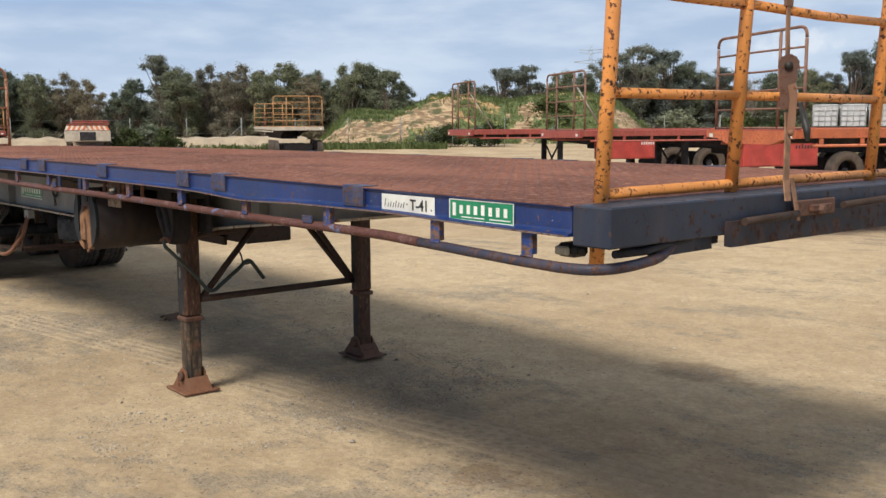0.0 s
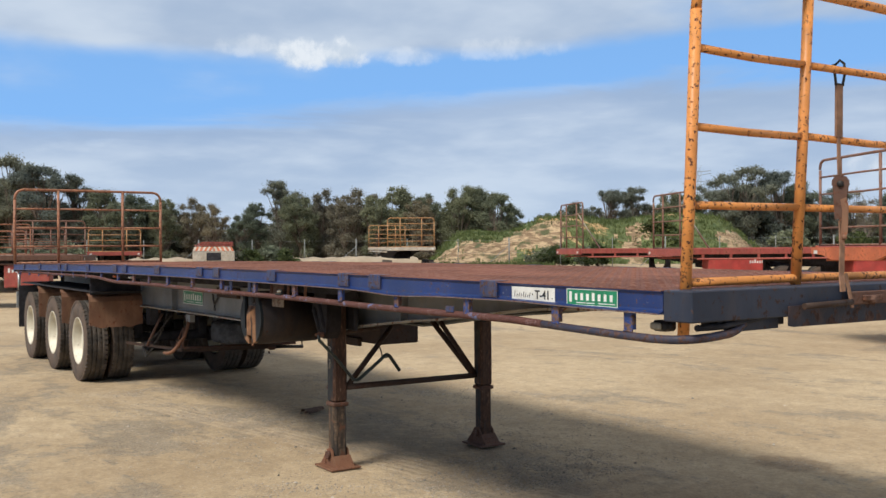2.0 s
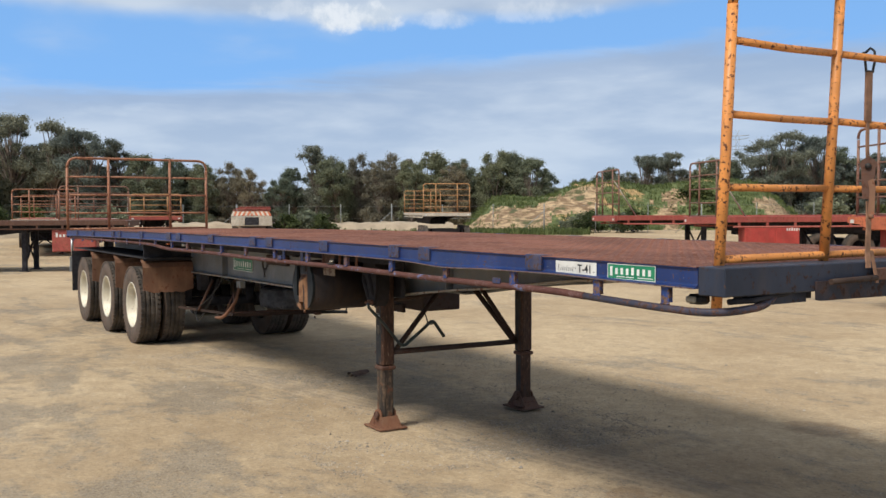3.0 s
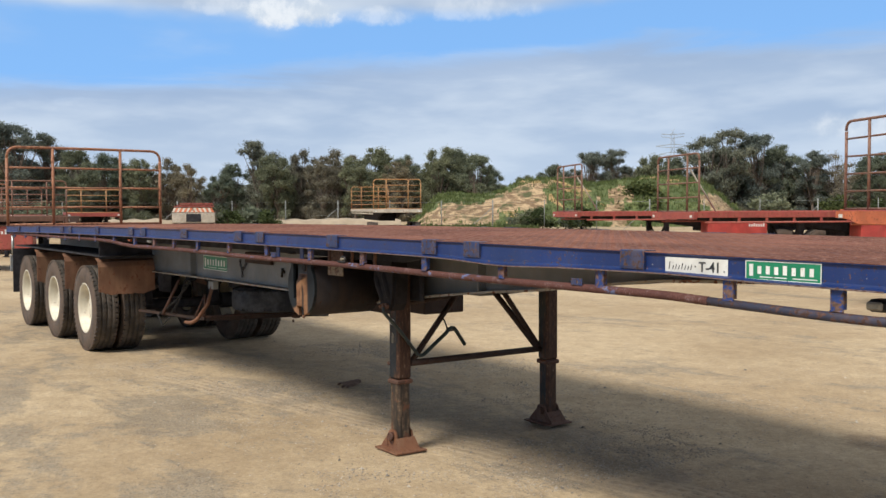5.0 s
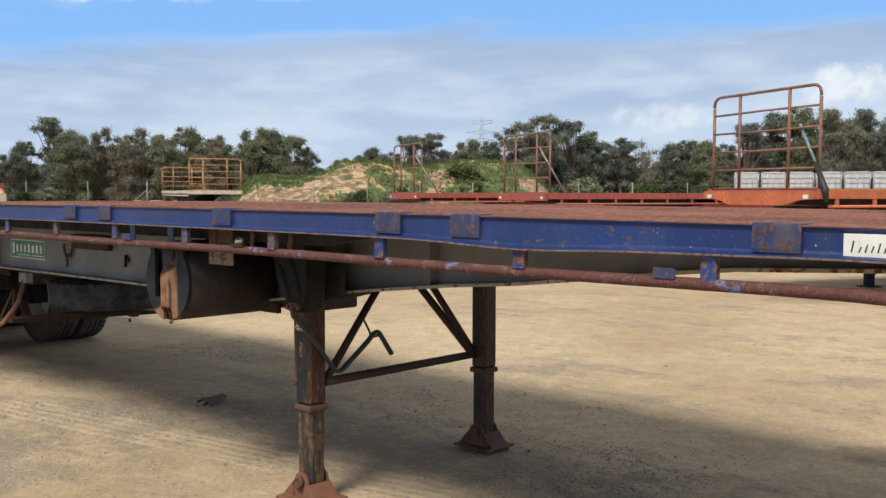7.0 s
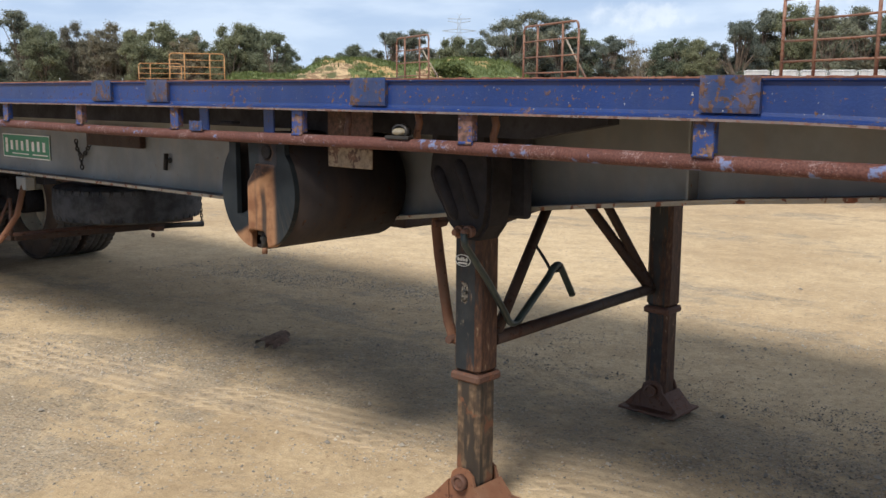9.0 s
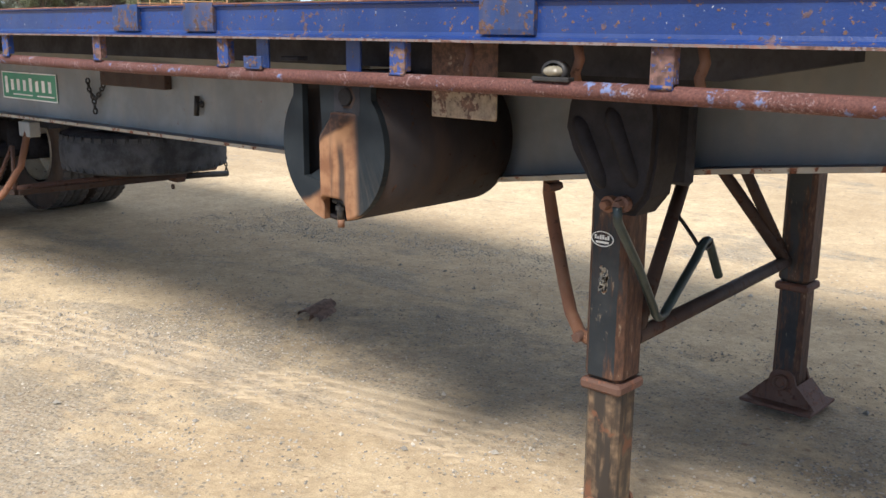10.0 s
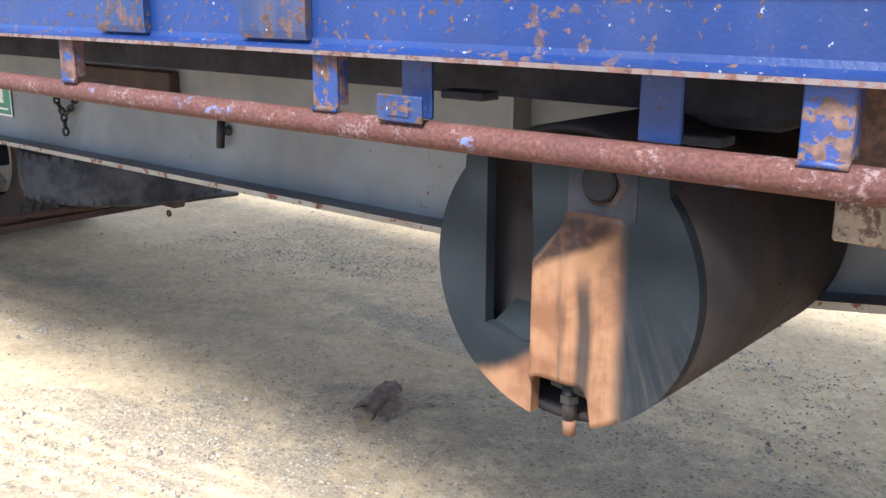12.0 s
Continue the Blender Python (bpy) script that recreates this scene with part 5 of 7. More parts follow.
def build_tank():
    tk = Geo()
    prof = [(0.0, 0.055), (TR - 0.012, 0.055), (TR - 0.012, 0.0), (TR, 0.0), (TR, 0.53), (0.0, 0.53)]
    tk.lathe(prof, Matrix.Translation((TX, 0.215, TZ)) @ Matrix.Rotation(radians(-90), 4, "X"), 48)
    tank = part("round_tank", tk, TANK_SIDE, trailer, "round steel tank hung under the chassis")
    tank.matrix_basis = Matrix.Translation((-4.56, -0.068, 1.122)) @ Matrix.Diagonal((0.96, 1, 0.96, 1)) @ Matrix.Translation((-TX, 0, -TZ))
    # pressed end plate with a tall slot and a foot notch cut out
    def rim_arc(a0, a1, n):
        return [(TR * math.cos(radians(a0 + (a1 - a0) * k / n)), TR * math.sin(radians(a0 + (a1 - a0) * k / n))) for k in range(n + 1)]

    e = Geo()

    def cut(poly):
        e.prism(poly, lambda u, v, w: (TX + u, w, TZ + v), 0.193, 0.214)

    cut(rim_arc(-69.2, 40, 30) + [(0.168, 0.165), (0.172, 0.195), (0.02, 0.195), (0.02, -0.142), (0.06, -0.146), (0.073, -0.158)])
    cut([(-0.128, 0.195), (-0.172, 0.195), (-0.168, 0.165)] + rim_arc(140, 234.8, 22))
    cut(rim_arc(234.8, 260.2, 8) + [(-0.037, -0.16), (-0.028, -0.148), (-0.014, -0.143), (0.02, -0.142), (0.02, -0.11), (-0.032, -0.11), (-0.128, -0.095)])
    cut([(-0.032, -0.11), (0.02, -0.11), (0.02, 0.195), (-0.05, 0.195)])
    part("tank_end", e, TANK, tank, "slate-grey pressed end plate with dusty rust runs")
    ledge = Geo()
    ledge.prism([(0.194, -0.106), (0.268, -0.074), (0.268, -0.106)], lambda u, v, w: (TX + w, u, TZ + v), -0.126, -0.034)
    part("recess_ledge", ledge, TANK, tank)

    # the pressed strap: a steep wall beside the recess, a soft slope on the other side, an arch at its foot
    s = Geo()
    cols, rows, top = 26, 30, 0.104
    verts, faces = [], []
    for i in range(-1, cols + 1):
        f = max(0, i) / (cols - 1)
        u0 = -0.036 + 0.146 * f
        if u0 < 0.073:
            low = -0.143 - 0.03 * abs((u0 - 0.018) / 0.055) ** 5
        else:
            low = -0.994 * math.sqrt(TR * TR - u0 * u0)
        for k in range(-1, rows + 1):
            v = low + (top - low) * min(rows - 1, max(0, k)) / (rows - 1)
            narrow = smooth01(v, 0.025, 0.1)
            u = u0 + 0.055 * narrow * (1 - f)
            lifted = 0.026 * (1 - smooth01(f, 0.5, 0.98)) * smooth01(f, -0.02, 0.1)
            lifted *= 1 - 0.25 * math.exp(-((u0 - 0.058) / 0.012) ** 2) * smooth01(v, 0.05, -0.05)
            skirt = i in (-1, cols) or k in (-1, rows)
            verts.append((TX + u, 0.1935 if skirt else 0.1925 - lifted, TZ + v))
    n = rows + 2
    for i in range(cols + 1):
        for k in range(rows + 1):
            faces.append((i * n + k, i * n + k + 1, (i + 1) * n + k + 1, (i + 1) * n + k))
    s.add(verts, faces, True)
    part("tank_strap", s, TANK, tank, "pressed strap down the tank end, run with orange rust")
    d = Geo()
    d.tube([(TX - 0.004, 0.205, TZ - 0.158), (TX + 0.06, 0.205, TZ - 0.163)], 0.011, 8)
    d.tube([(TX + 0.026, 0.2, TZ - 0.16), (TX + 0.027, 0.2, TZ - 0.19), (TX + 0.028, 0.2, TZ - 0.212)], 0.011, 8)
    d.lathe([(0.0, -0.006), (0.015, -0.006), (0.015, 0.006), (0.0, 0.006)], Matrix.Translation((TX + 0.027, 0.2, TZ - 0.178)), 6, False, True)
    part("drain_tap", d, DARK_STEEL, tank, "small drain tap")
    d = Geo()
    d.tube([(TX + 0.028, 0.2, TZ - 0.21), (TX + 0.028, 0.2, TZ - 0.236)], 0.0105, 8)
    part("tap_nozzle", d, RUST_LIGHT, tank)
    # thin dark plate on the flat end, standing in for the filler recess's shade
    r = Geo()
    r.box(TX + 0.016, TX + 0.124, 0.1918, 0.1929, TZ + 0.100, TZ + 0.19)
    part("filler_recess", r, DARK, tank)
    c = Geo()
    c.lathe([(0.0, -0.004), (0.024, -0.004), (0.027, -0.001), (0.027, 0.03)], pose(TX + 0.068, 0.187, TZ + 0.150, -90, 0, 0), 20, False)
    part("filler_cap", c, HOUSING, tank, "round filler cap")
    c = Geo()
    c.lathe([(0.027, 0.0), (0.036, 0.002), (0.036, 0.012), (0.027, 0.012)], pose(TX + 0.073, 0.19, TZ + 0.148, -90, 0, 0), 6, False, True)
    part("filler_collar", c, BRACE, tank, "rusted collar round the filler")
    for x0, x1, y0, y1, z0, z1, r in ((-0.04, 0.2, 0.46, 0.60, 0.2, 0.285, 0.006), (-0.21, -0.13, 0.18, 0.22, 0.245, 0.258, 0.002), (0.13, 0.24, 0.18, 0.22, 0.215, 0.228, 0.002)):
        b = Geo()
        b.box(TX + x0, TX + x1, y0, y1, TZ + z0, TZ + z1, r)
        part("tank_hanger", b, DARK, tank)


build_tank()
for x, y in ((-4.371, 0.037), (-4.727, 0.022)):
    g = Geo()
    g.box(x - 0.027, x + 0.027, y, y + 0.008, 1.32, 1.405, 0.002)
    part("hanger_tab", g, BLUE, trailer, "", camber)
g = Geo()
g.box(-4.765, -4.684, -0.016, -0.010, 1.318, 1.354, 0.002)
g.box(-4.745, -4.704, -0.018, -0.016, 1.326, 1.346, 0.001)
part("blue_tag", g, BLUE_WORN, trailer, "", camber)
g = Geo()
g.box(-1.534, -1.458, -0.012, -0.006, 1.324, 1.357, 0.002)
part("blue_tag", g, BLUE_WORN, trailer, "", camber)
g = Geo()
g.box(-4.209, -3.994, 0.158, 0.165, 1.211, 1.40, 0.004)
part("rust_plate", g, PEELED, trailer, "flat plate of peeling rusted steel", camber)
g = Geo()
g.lathe([(0.0, -0.024), (0.014, -0.022), (0.021, -0.012), (0.023, 0.0)], Matrix.Translation((-3.718, 0.008, 1.345)) @ Matrix.Diagonal((1.1, 0.8, 0.52, 1)) @ Matrix.Rotation(radians(-90), 4, "X"), 16)
marker = part("marker_lamp", g, GLASS_LENS, trailer, "clear oval marker lamp", camber)
g = Geo()
g.lathe([(0.0, 0.012), (0.029, 0.012), (0.029, -0.006), (0.022, -0.006)], Matrix.Translation((-3.718, 0.010, 1.345)) @ Matrix.Diagonal((1.08, 1, 0.8, 1)) @ Matrix.Rotation(radians(-90), 4, "X"), 16)
g.box(-3.766, -3.671, -0.009, 0.016, 1.324, 1.334, 0.002)
part("lamp_mount", g, DARK_STEEL, marker, "", camber)
for x in (-3.70, -3.412, -4.004):
    g = Geo()
    z1 = 1.40
    g.tube([(x, 0.065, z1), (x + 0.008, 0.063, 1.37), (x - 0.004, 0.065, 1.34), (x + 0.004, 0.065, 1.31)], 0.011, 7)
    part("hanging_stub", g, RUST_LIGHT if x > -4 else RUST, trailer, "", camber)


def chain(parent, pts, name="chain", r=0.0045, link=0.03):
    """A hanging chain of oval links."""
    g = Geo()
    pts = [Vector(p) for p in pts]
    total = sum((b - a).length for a, b in zip(pts, pts[1:]))
    n = max(2, int(total / (link * 0.72)))
    for i in range(n):
        s = total * (i + 0.5) / n
        for a, b in zip(pts, pts[1:]):
            l = (b - a).length
            if s <= l:
                break
            s -= l
        p, d = a + (b - a).normalized() * s, (b - a).normalized()
        side = d.orthogonal().normalized()
        side = Matrix.Rotation(radians(90 * (i % 2)), 3, d) @ side
        ring = [p + d * (link / 2 * math.cos(t)) + side * (link * 0.3 * math.sin(t)) for t in (2 * math.pi * k / 8 for k in range(9))]
        g.tube(ring, r, 5, False)
    return part(name, g, DARK_STEEL, parent)


chain(trailer, [(-7.06, 0.72, 1.20), (-7.04, 0.715, 1.15), (-7.0, 0.715, 1.105), (-6.96, 0.715, 1.12), (-6.91, 0.717, 1.165), (-6.89, 0.72, 1.205)])
chain(trailer, [(-7.0, 0.715, 1.105), (-6.99, 0.713, 1.035)])
g = Geo()
g.box(-6.92, -6.86, 0.71, 0.738, 1.165, 1.215, 0.004)
part("chain_lug", g, GREY, trailer, "", camber)
g = Geo()
g.lathe([(0.0, 0.012), (0.012, 0.01), (0.016, 0.0)], pose(-6.10, 0.735, 1.11, 90, 0, 0), 8)
g.tube([(-6.10, 0.728, 1.11), (-6.115, 0.718, 1.12)], 0.007, 6)
g.tube([(-6.115, 0.722, 1.145), (-6.118, 0.716, 1.06)], 0.012, 6)
part("clip", g, DARK_STEEL, trailer, "", camber)
g = Geo()
g.box(-6.90, -6.33, 0.70, 0.738, 1.162, 1.265, 0.004)
part("rusty_channel", g, BRACE, trailer, "", camber)


# ---- spare tyre and its carrier ----
def spare_carrier():
    sp = thing("spare_wheel_carrier", "rusty rod cradle holding a worn spare tyre under the chassis", "spare tyre")
    t = Geo()
    prof = [(0.30, -0.10), (0.38, -0.128), (0.455, -0.125), (0.495, -0.105), (0.510, -0.07), (0.514, -0.02), (0.514, 0.02), (0.510, 0.07), (0.495, 0.105), (0.455, 0.125), (0.38, 0.128), (0.30, 0.10)]
    at = pose(-8.06, 1.60, 0.705, 0, 0, 20)
    t.lathe(prof, at, 56)
    for k in range(44):
        for zz in (-0.085, 0.085):
            m = at @ Matrix.Rotation(2 * math.pi * k / 44, 4, "Z") @ Matrix.Translation((0.503, 0, zz))
            t.box(-0.014, 0.004, -0.026, 0.026, -0.024, 0.024, 0.005, m)
    part("tyre", t, TYRE_WORN, sp, "worn dusty spare tyre lying flat")

    def rod(pts, r=0.014, mat=RUST):
        g = Geo()
        g.tube(pts, r, 8)
        part("cradle_rod", g, mat, sp)

    for pts in ([(-9.4, 0.45, 0.52), (-7.78, 0.62, 0.555), (-7.93, 1.78, 0.52)], [(-9.4, 0.62, 0.49), (-7.92, 0.75, 0.53), (-8.05, 1.76, 0.49)]):
        g = Geo()
        verts, faces = [], []
        for x, y, z in pts:
            verts += [(x, y, z - 0.014), (x + 0.022, y + 0.022, z - 0.014), (x + 0.022, y + 0.022, z + 0.014), (x, y, z + 0.014)]
        for i in range(2):
            faces += [(i * 4 + k, i * 4 + (k + 1) % 4, i * 4 + 4 + (k + 1) % 4, i * 4 + 4 + k) for k in range(4)]
        faces += [(0, 1, 2, 3), (11, 10, 9, 8)]
        g.add(verts, faces)
        part("cradle_bar", g, BRACE, sp, "rusty angle-iron cradle bar")
    g = Geo()
    g.box(-8.04, -7.93, 1.74, 1.81, 0.47, 0.64, 0.008)
    g.lathe([(0.008, -0.004), (0.018, -0.004), (0.018, 0.004), (0.008, 0.004)], pose(-7.98, 1.74, 0.44, 90, 0, 0), 10, True, True)
    part("cradle_catch", g, RUST, sp)
    rod([(-7.633, 0.66, 0.91), (-7.625, 0.60, 0.72)] + [tuple(p) for p in arc((-7.61, 0.50, 0.60), (-7.58, 0.43, 0.53), (-7.80, 0.43, 0.535), 5)], 0.019, RUST_LIGHT)
    rod([(-8.62, 0.66, 0.91), (-8.70, 0.50, 0.53)], 0.017)
    rod([(-7.95, 0.66, 0.55), (-8.02, 2.1, 0.53)], 0.02)
    rod([(-7.98, 0.60, 0.56), (-7.90, 0.68, 0.80)], 0.010)
    rod([(-7.82, 0.64, 0.56), (-7.89, 0.68, 0.80)], 0.012)
    rod([(-7.98, 1.78, 0.50), (-8.0, 2.0, 0.49), (-8.02, 2.196, 0.475)], 0.02, DARK_STEEL)
    g = Geo()
    g.box(-7.70, -7.57, 0.64, 0.70, 0.875, 0.955, 0.004)
    part("rod_bracket", g, GREY, sp)
    chain(sp, [(-8.35, 0.64, 0.93), (-8.37, 0.58, 0.72), (-8.5, 0.52, 0.55)])
    chain(sp, [(-8.2, 0.64, 0.92), (-8.45, 0.56, 0.70), (-8.8, 0.50, 0.53)])
    chain(sp, [(-8.8, 0.48, 0.52), (-8.6, 0.46, 0.42), (-8.4, 0.48, 0.53)])
    chain(sp, [(-8.02, 2.19, 0.485), (-8.02, 2.18, 0.7), (-8.02, 2.17, 0.95)])
    rod([(-8.06, 1.60, 0.56), (-8.06, 1.60, 1.15)], 0.02, DARK_STEEL)


spare_carrier()


# ---- the other trailers in the yard ----
def yard_trailer(label, m, length=13.7, deck=RED, side=RED, gate_mat=YELLOW, front_gate=1.5, rear_gate=0.0, boxes=(), nose=False, wheels=True, group="parked trailers", box_mat=RED_BOX, gate_rows=5, deck_z=1.55, name="parked_trailer", seed=1, ink=WHITE_SIGN, axle=None, legs=True):
    """A flatbed standing in the yard: its front at the local origin, its length along -x, its width along +y."""
    rng = random.Random(seed)
    t = thing(name, label, "trailer", group, "", m)
    W, z = 2.45, deck_z
    g = Geo()
    g.box(-length, 0.0, 0.0, W, z - 0.04, z, 0.01)
    part("deck", g, deck, t)
    for y0, y1 in ((-0.012, 0.03), (W - 0.03, W + 0.012)):
        g = Geo()
        g.box(-length, 0.0, y0, y1, z - 0.13, z + 0.012, 0.006)
        part("side_rail", g, side, t)
        g = Geo()
        g.tube([(-length + 0.1, (y0 + y1) / 2, z - 0.24), (-0.2, (y0 + y1) / 2, z - 0.24)], 0.022, 8)
        part("rope_rail", g, side, t)
        x = -0.35
        while x > -length + 0.2:
            g = Geo()
            g.box(x - 0.03, x + 0.03, y0 + 0.008, y1 - 0.008, z - 0.25, z - 0.13)
            part("stake", g, side, t)
            x -= 0.72
    for y0 in (0.70, W - 0.75):
        g = Geo()
        g.prism([(-0.3, z - 0.12), (-2.0, z - 0.12), (-length, z - 0.12), (-length, z - 0.42), (-4.6, z - 0.52), (-2.6, z - 0.28), (-0.3, z - 0.2)], lambda u, v, w: (u, w, v), y0, y0 + 0.05)
        part("main_beam", g, DARK, t)
    g = Geo()
    if nose:
        g.prism([(0.0, z - 0.02), (W, z - 0.02), (W, z - 0.13), (W - 0.35, z - 0.15), (W - 0.62, z - 0.23), (0.62, z - 0.23), (0.35, z - 0.15), (0.0, z - 0.13)], lambda u, v, w: (w, u, v), 0.0, 0.09)
    else:
        g.box(0.0, 0.09, 0.0, W, z - 0.17, z + 0.005, 0.01)
    part("front_beam", g, side, t)
    for x in (0.1, W - 0.2):
        g = Geo()
        g.box(0.09, 0.1, x, x + 0.1, z - 0.13, z - 0.07)
        part("reflector", g, WHITE_SIGN, t)
    for x, h in ((-0.06, front_gate), (-length + 0.06, rear_gate)):
        if not h:
            continue
        ys = (0.05, 0.68, W - 0.68, W - 0.05)
        bars = [z + 0.02 + h * k / (gate_rows - 1) for k in range(gate_rows)]
        h0 = Geo()
        h0.tube([(x, ys[0], bars[0]), (x, ys[-1], bars[0])], 0.02, 8)
        base = part("pipe_gate", h0, gate_mat, t)
        for i, y in enumerate(ys):
            p = Geo()
            p.tube([(x, y, z), (x + rng.uniform(-0.01, 0.01), y, z + h - (0.15 if i in (0, 3) else 0))], 0.025, 8)
            part("post", p, gate_mat, base)
        for zb in bars[1:-1]:
            p = Geo()
            p.tube([(x, ys[0], zb), (x, W / 2, zb + rng.uniform(-0.012, 0.012)), (x, ys[-1], zb)], 0.017, 7)
            part("bar", p, gate_mat, base)
        if seed in (4, 5):
            p = Geo()
            p.tube([(x, ys[2] + 0.1, z + h * 0.78), (x - 0.75, ys[2], z + 0.02)], 0.02, 7)
            part("stay", p, CHALK, base)
        p = Geo()
        zt = bars[-1]
        p.tube(arc((x, ys[0], zt - 0.16), (x, ys[0], zt), (x, ys[0] + 0.16, zt), 5) + arc((x, ys[-1] - 0.16, zt), (x, ys[-1], zt), (x, ys[-1], zt - 0.16), 5), 0.024, 8)
        part("top_rail", p, gate_mat, base)
    for y in (0.55, W - 0.55) if legs else ():
        g = Geo()
        g.box(-3.07, -2.93, y - 0.07, y + 0.07, 0.02, z - 0.15, 0.012)
        g.box(-3.15, -2.85, y - 0.14, y + 0.14, 0.0, 0.02, 0.003)
        part("landing_leg", g, DARK, t)
    for a, b in (((0.55, 0.15), (W - 0.55, z - 0.35)), ((W - 0.55, 0.15), (0.55, z - 0.35))) if legs else ():
        g = Geo()
        g.tube([(-3.0, a[0], a[1]), (-3.0, b[0], b[1])], 0.03, 6)
        part("leg_brace", g, DARK, t)
    g = Geo()
    g.box(-length + 0.6, -4.4, 0.8, W - 0.8, z - 0.62, z - 0.2, 0.02)
    part("underframe", g, DARK, t)
    for x0, x1, y in boxes:
        g = Geo()
        n = max(1, round((x1 - x0) / 1.0))
        s = 1 if y > 1 else -1
        g.box(x0, x1, y, y - s * 0.5, z - 0.92, z - 0.27, 0.012)
        box = part("toolbox", g, box_mat, t, "red steel toolbox")
        for k in range(n):
            a, b = x0 + (x1 - x0) * k / n + 0.03, x0 + (x1 - x0) * (k + 1) / n - 0.03
            d = Geo()
            d.box(a, b, y, y + s * 0.014, z - 0.89, z - 0.30, 0.005)
            door = part("toolbox_door", d, box_mat, box)
            for q in range(7 if k == 0 else 0):
                w = Geo()
                ww = (b - a) * 0.6 / 7
                w.box(a + 0.08 + q * ww, a + 0.08 + q * ww + ww * 0.55, y + s * 0.014, y + s * 0.017, z - 0.48, z - 0.48 + (0.13 if q in (0, 4) else 0.08))
                part("painted_mark", w, ink, box)
    if wheels:
        back = axle or -length + 1.3
        for x in (back, back + 1.3, back + 2.6):
            for y, f in ((0.16, False), (W - 0.16, True)):
                wheel(t, x, y, 0.515, f, False)
            # running gear as one near-black block, the shade under the deck in its colour
            g = Geo()
            g.box(x - 0.3, x + 0.3, 0.55, W - 0.55, 0.4, 0.85, 0.02)
            part("suspension", g, HOUSING, t)
    return t


def standing(x, y, yaw):
    return pose(x, y, ground_z(x, y) - 0.01, 0, 0, yaw)


ROW = -114.0
yard_trailer("orange-red flatbed trailer with a tall rusty pipe headboard", standing(-7.735, 11.95, ROW), 13.7, RED, RED_ORANGE, GATE_BROWN, 1.48, 0.0, ((-5.6, -3.3, 2.40),), True, True, gate_rows=6, deck_z=1.66, seed=3, ink=INK, axle=-9.4)
yard_trailer("faded red flatbed trailer with a bent rusty headboard", standing(-15.44, 15.79, ROW), 13.7, RED, RED, GATE_BROWN, 1.38, 0.0, ((-6.5, -4.35, 2.40),), False, True, gate_rows=5, deck_z=1.6, seed=4, ink=INK, axle=-10.0)
yard_trailer("faded red flatbed trailer with a grey rusty headboard", standing(-21.55, 17.81, ROW), 13.7, RED, RED, GATE_BROWN, 1.42, 0.0, ((-6.15, -4.15, 2.40),), False, True, gate_rows=5, deck_z=1.6, seed=5, axle=-9.3)
yard_trailer("white-railed flatbed trailer with yellow pipe gates at both ends", standing(-38.74, 21.21, -25.2), 14.1, RED, CHALK, YELLOW, 1.45, 1.4, (), False, True, "trailers by the fence", gate_rows=6, deck_z=1.68, seed=6, axle=-3.1, legs=False)
yard_trailer("long rust-brown flatbed trailer with a faded red side toolbox", standing(-26.5, 3.75, 68), 13.7, RUST, RUST, RUST, 0.0, 0.0, ((-2.1, -0.85, 0.05), (-6.9, -4.3, 0.05)), False, False, "trailers by the fence", box_mat=RED, deck_z=1.52, seed=7)
yard_trailer("red flatbed trailer with brown rusted pipe gates", standing(-33.3, 3.0, -9), 13.7, RED, CHALK, GATE_BROWN, 1.2, 1.2, (), False, True, "trailers by the fence", gate_rows=6, deck_z=1.5, seed=8)
yard_trailer("red flatbed trailer with orange pipe gates", standing(-38.5, 2.1, -9), 13.7, RED, CHALK, ORANGE_OLD, 1.2, 1.2, (), False, True, "trailers by the fence", gate_rows=5, deck_z=1.5, seed=9)
yard_trailer("low red flatbed trailer with a yellow gate", standing(-44.0, 8.0, -13), 13.7, RED, RED, YELLOW, 1.05, 0.0, (), False, True, "trailers by the fence", gate_rows=5, deck_z=1.55, seed=10)


def teal_strap():
    s = thing("tie_down_strap", "teal webbing strap and black ratchet slung from a pipe headboard", "strap")
    m = standing(-7.735, 11.95, ROW)
    a, b = m @ Vector((-0.1, 1.95, 1.66 + 0.96)), m @ Vector((0.02, 2.62, 1.66 + 0.0))
    g = Geo()
    g.tube([a, a.lerp(b, 0.35), a.lerp(b, 0.62)], 0.022, 6)
    part("webbing", g, TEAL, s)
    g = Geo()
    g.tube([a.lerp(b, 0.6), a.lerp(b, 0.95) - Vector((0, 0, 0.05)), b - Vector((0, 0, 0.16))], [0.035, 0.055, 0.035], 6)
    part("ratchet", g, DARK_STEEL, s)


teal_strap()


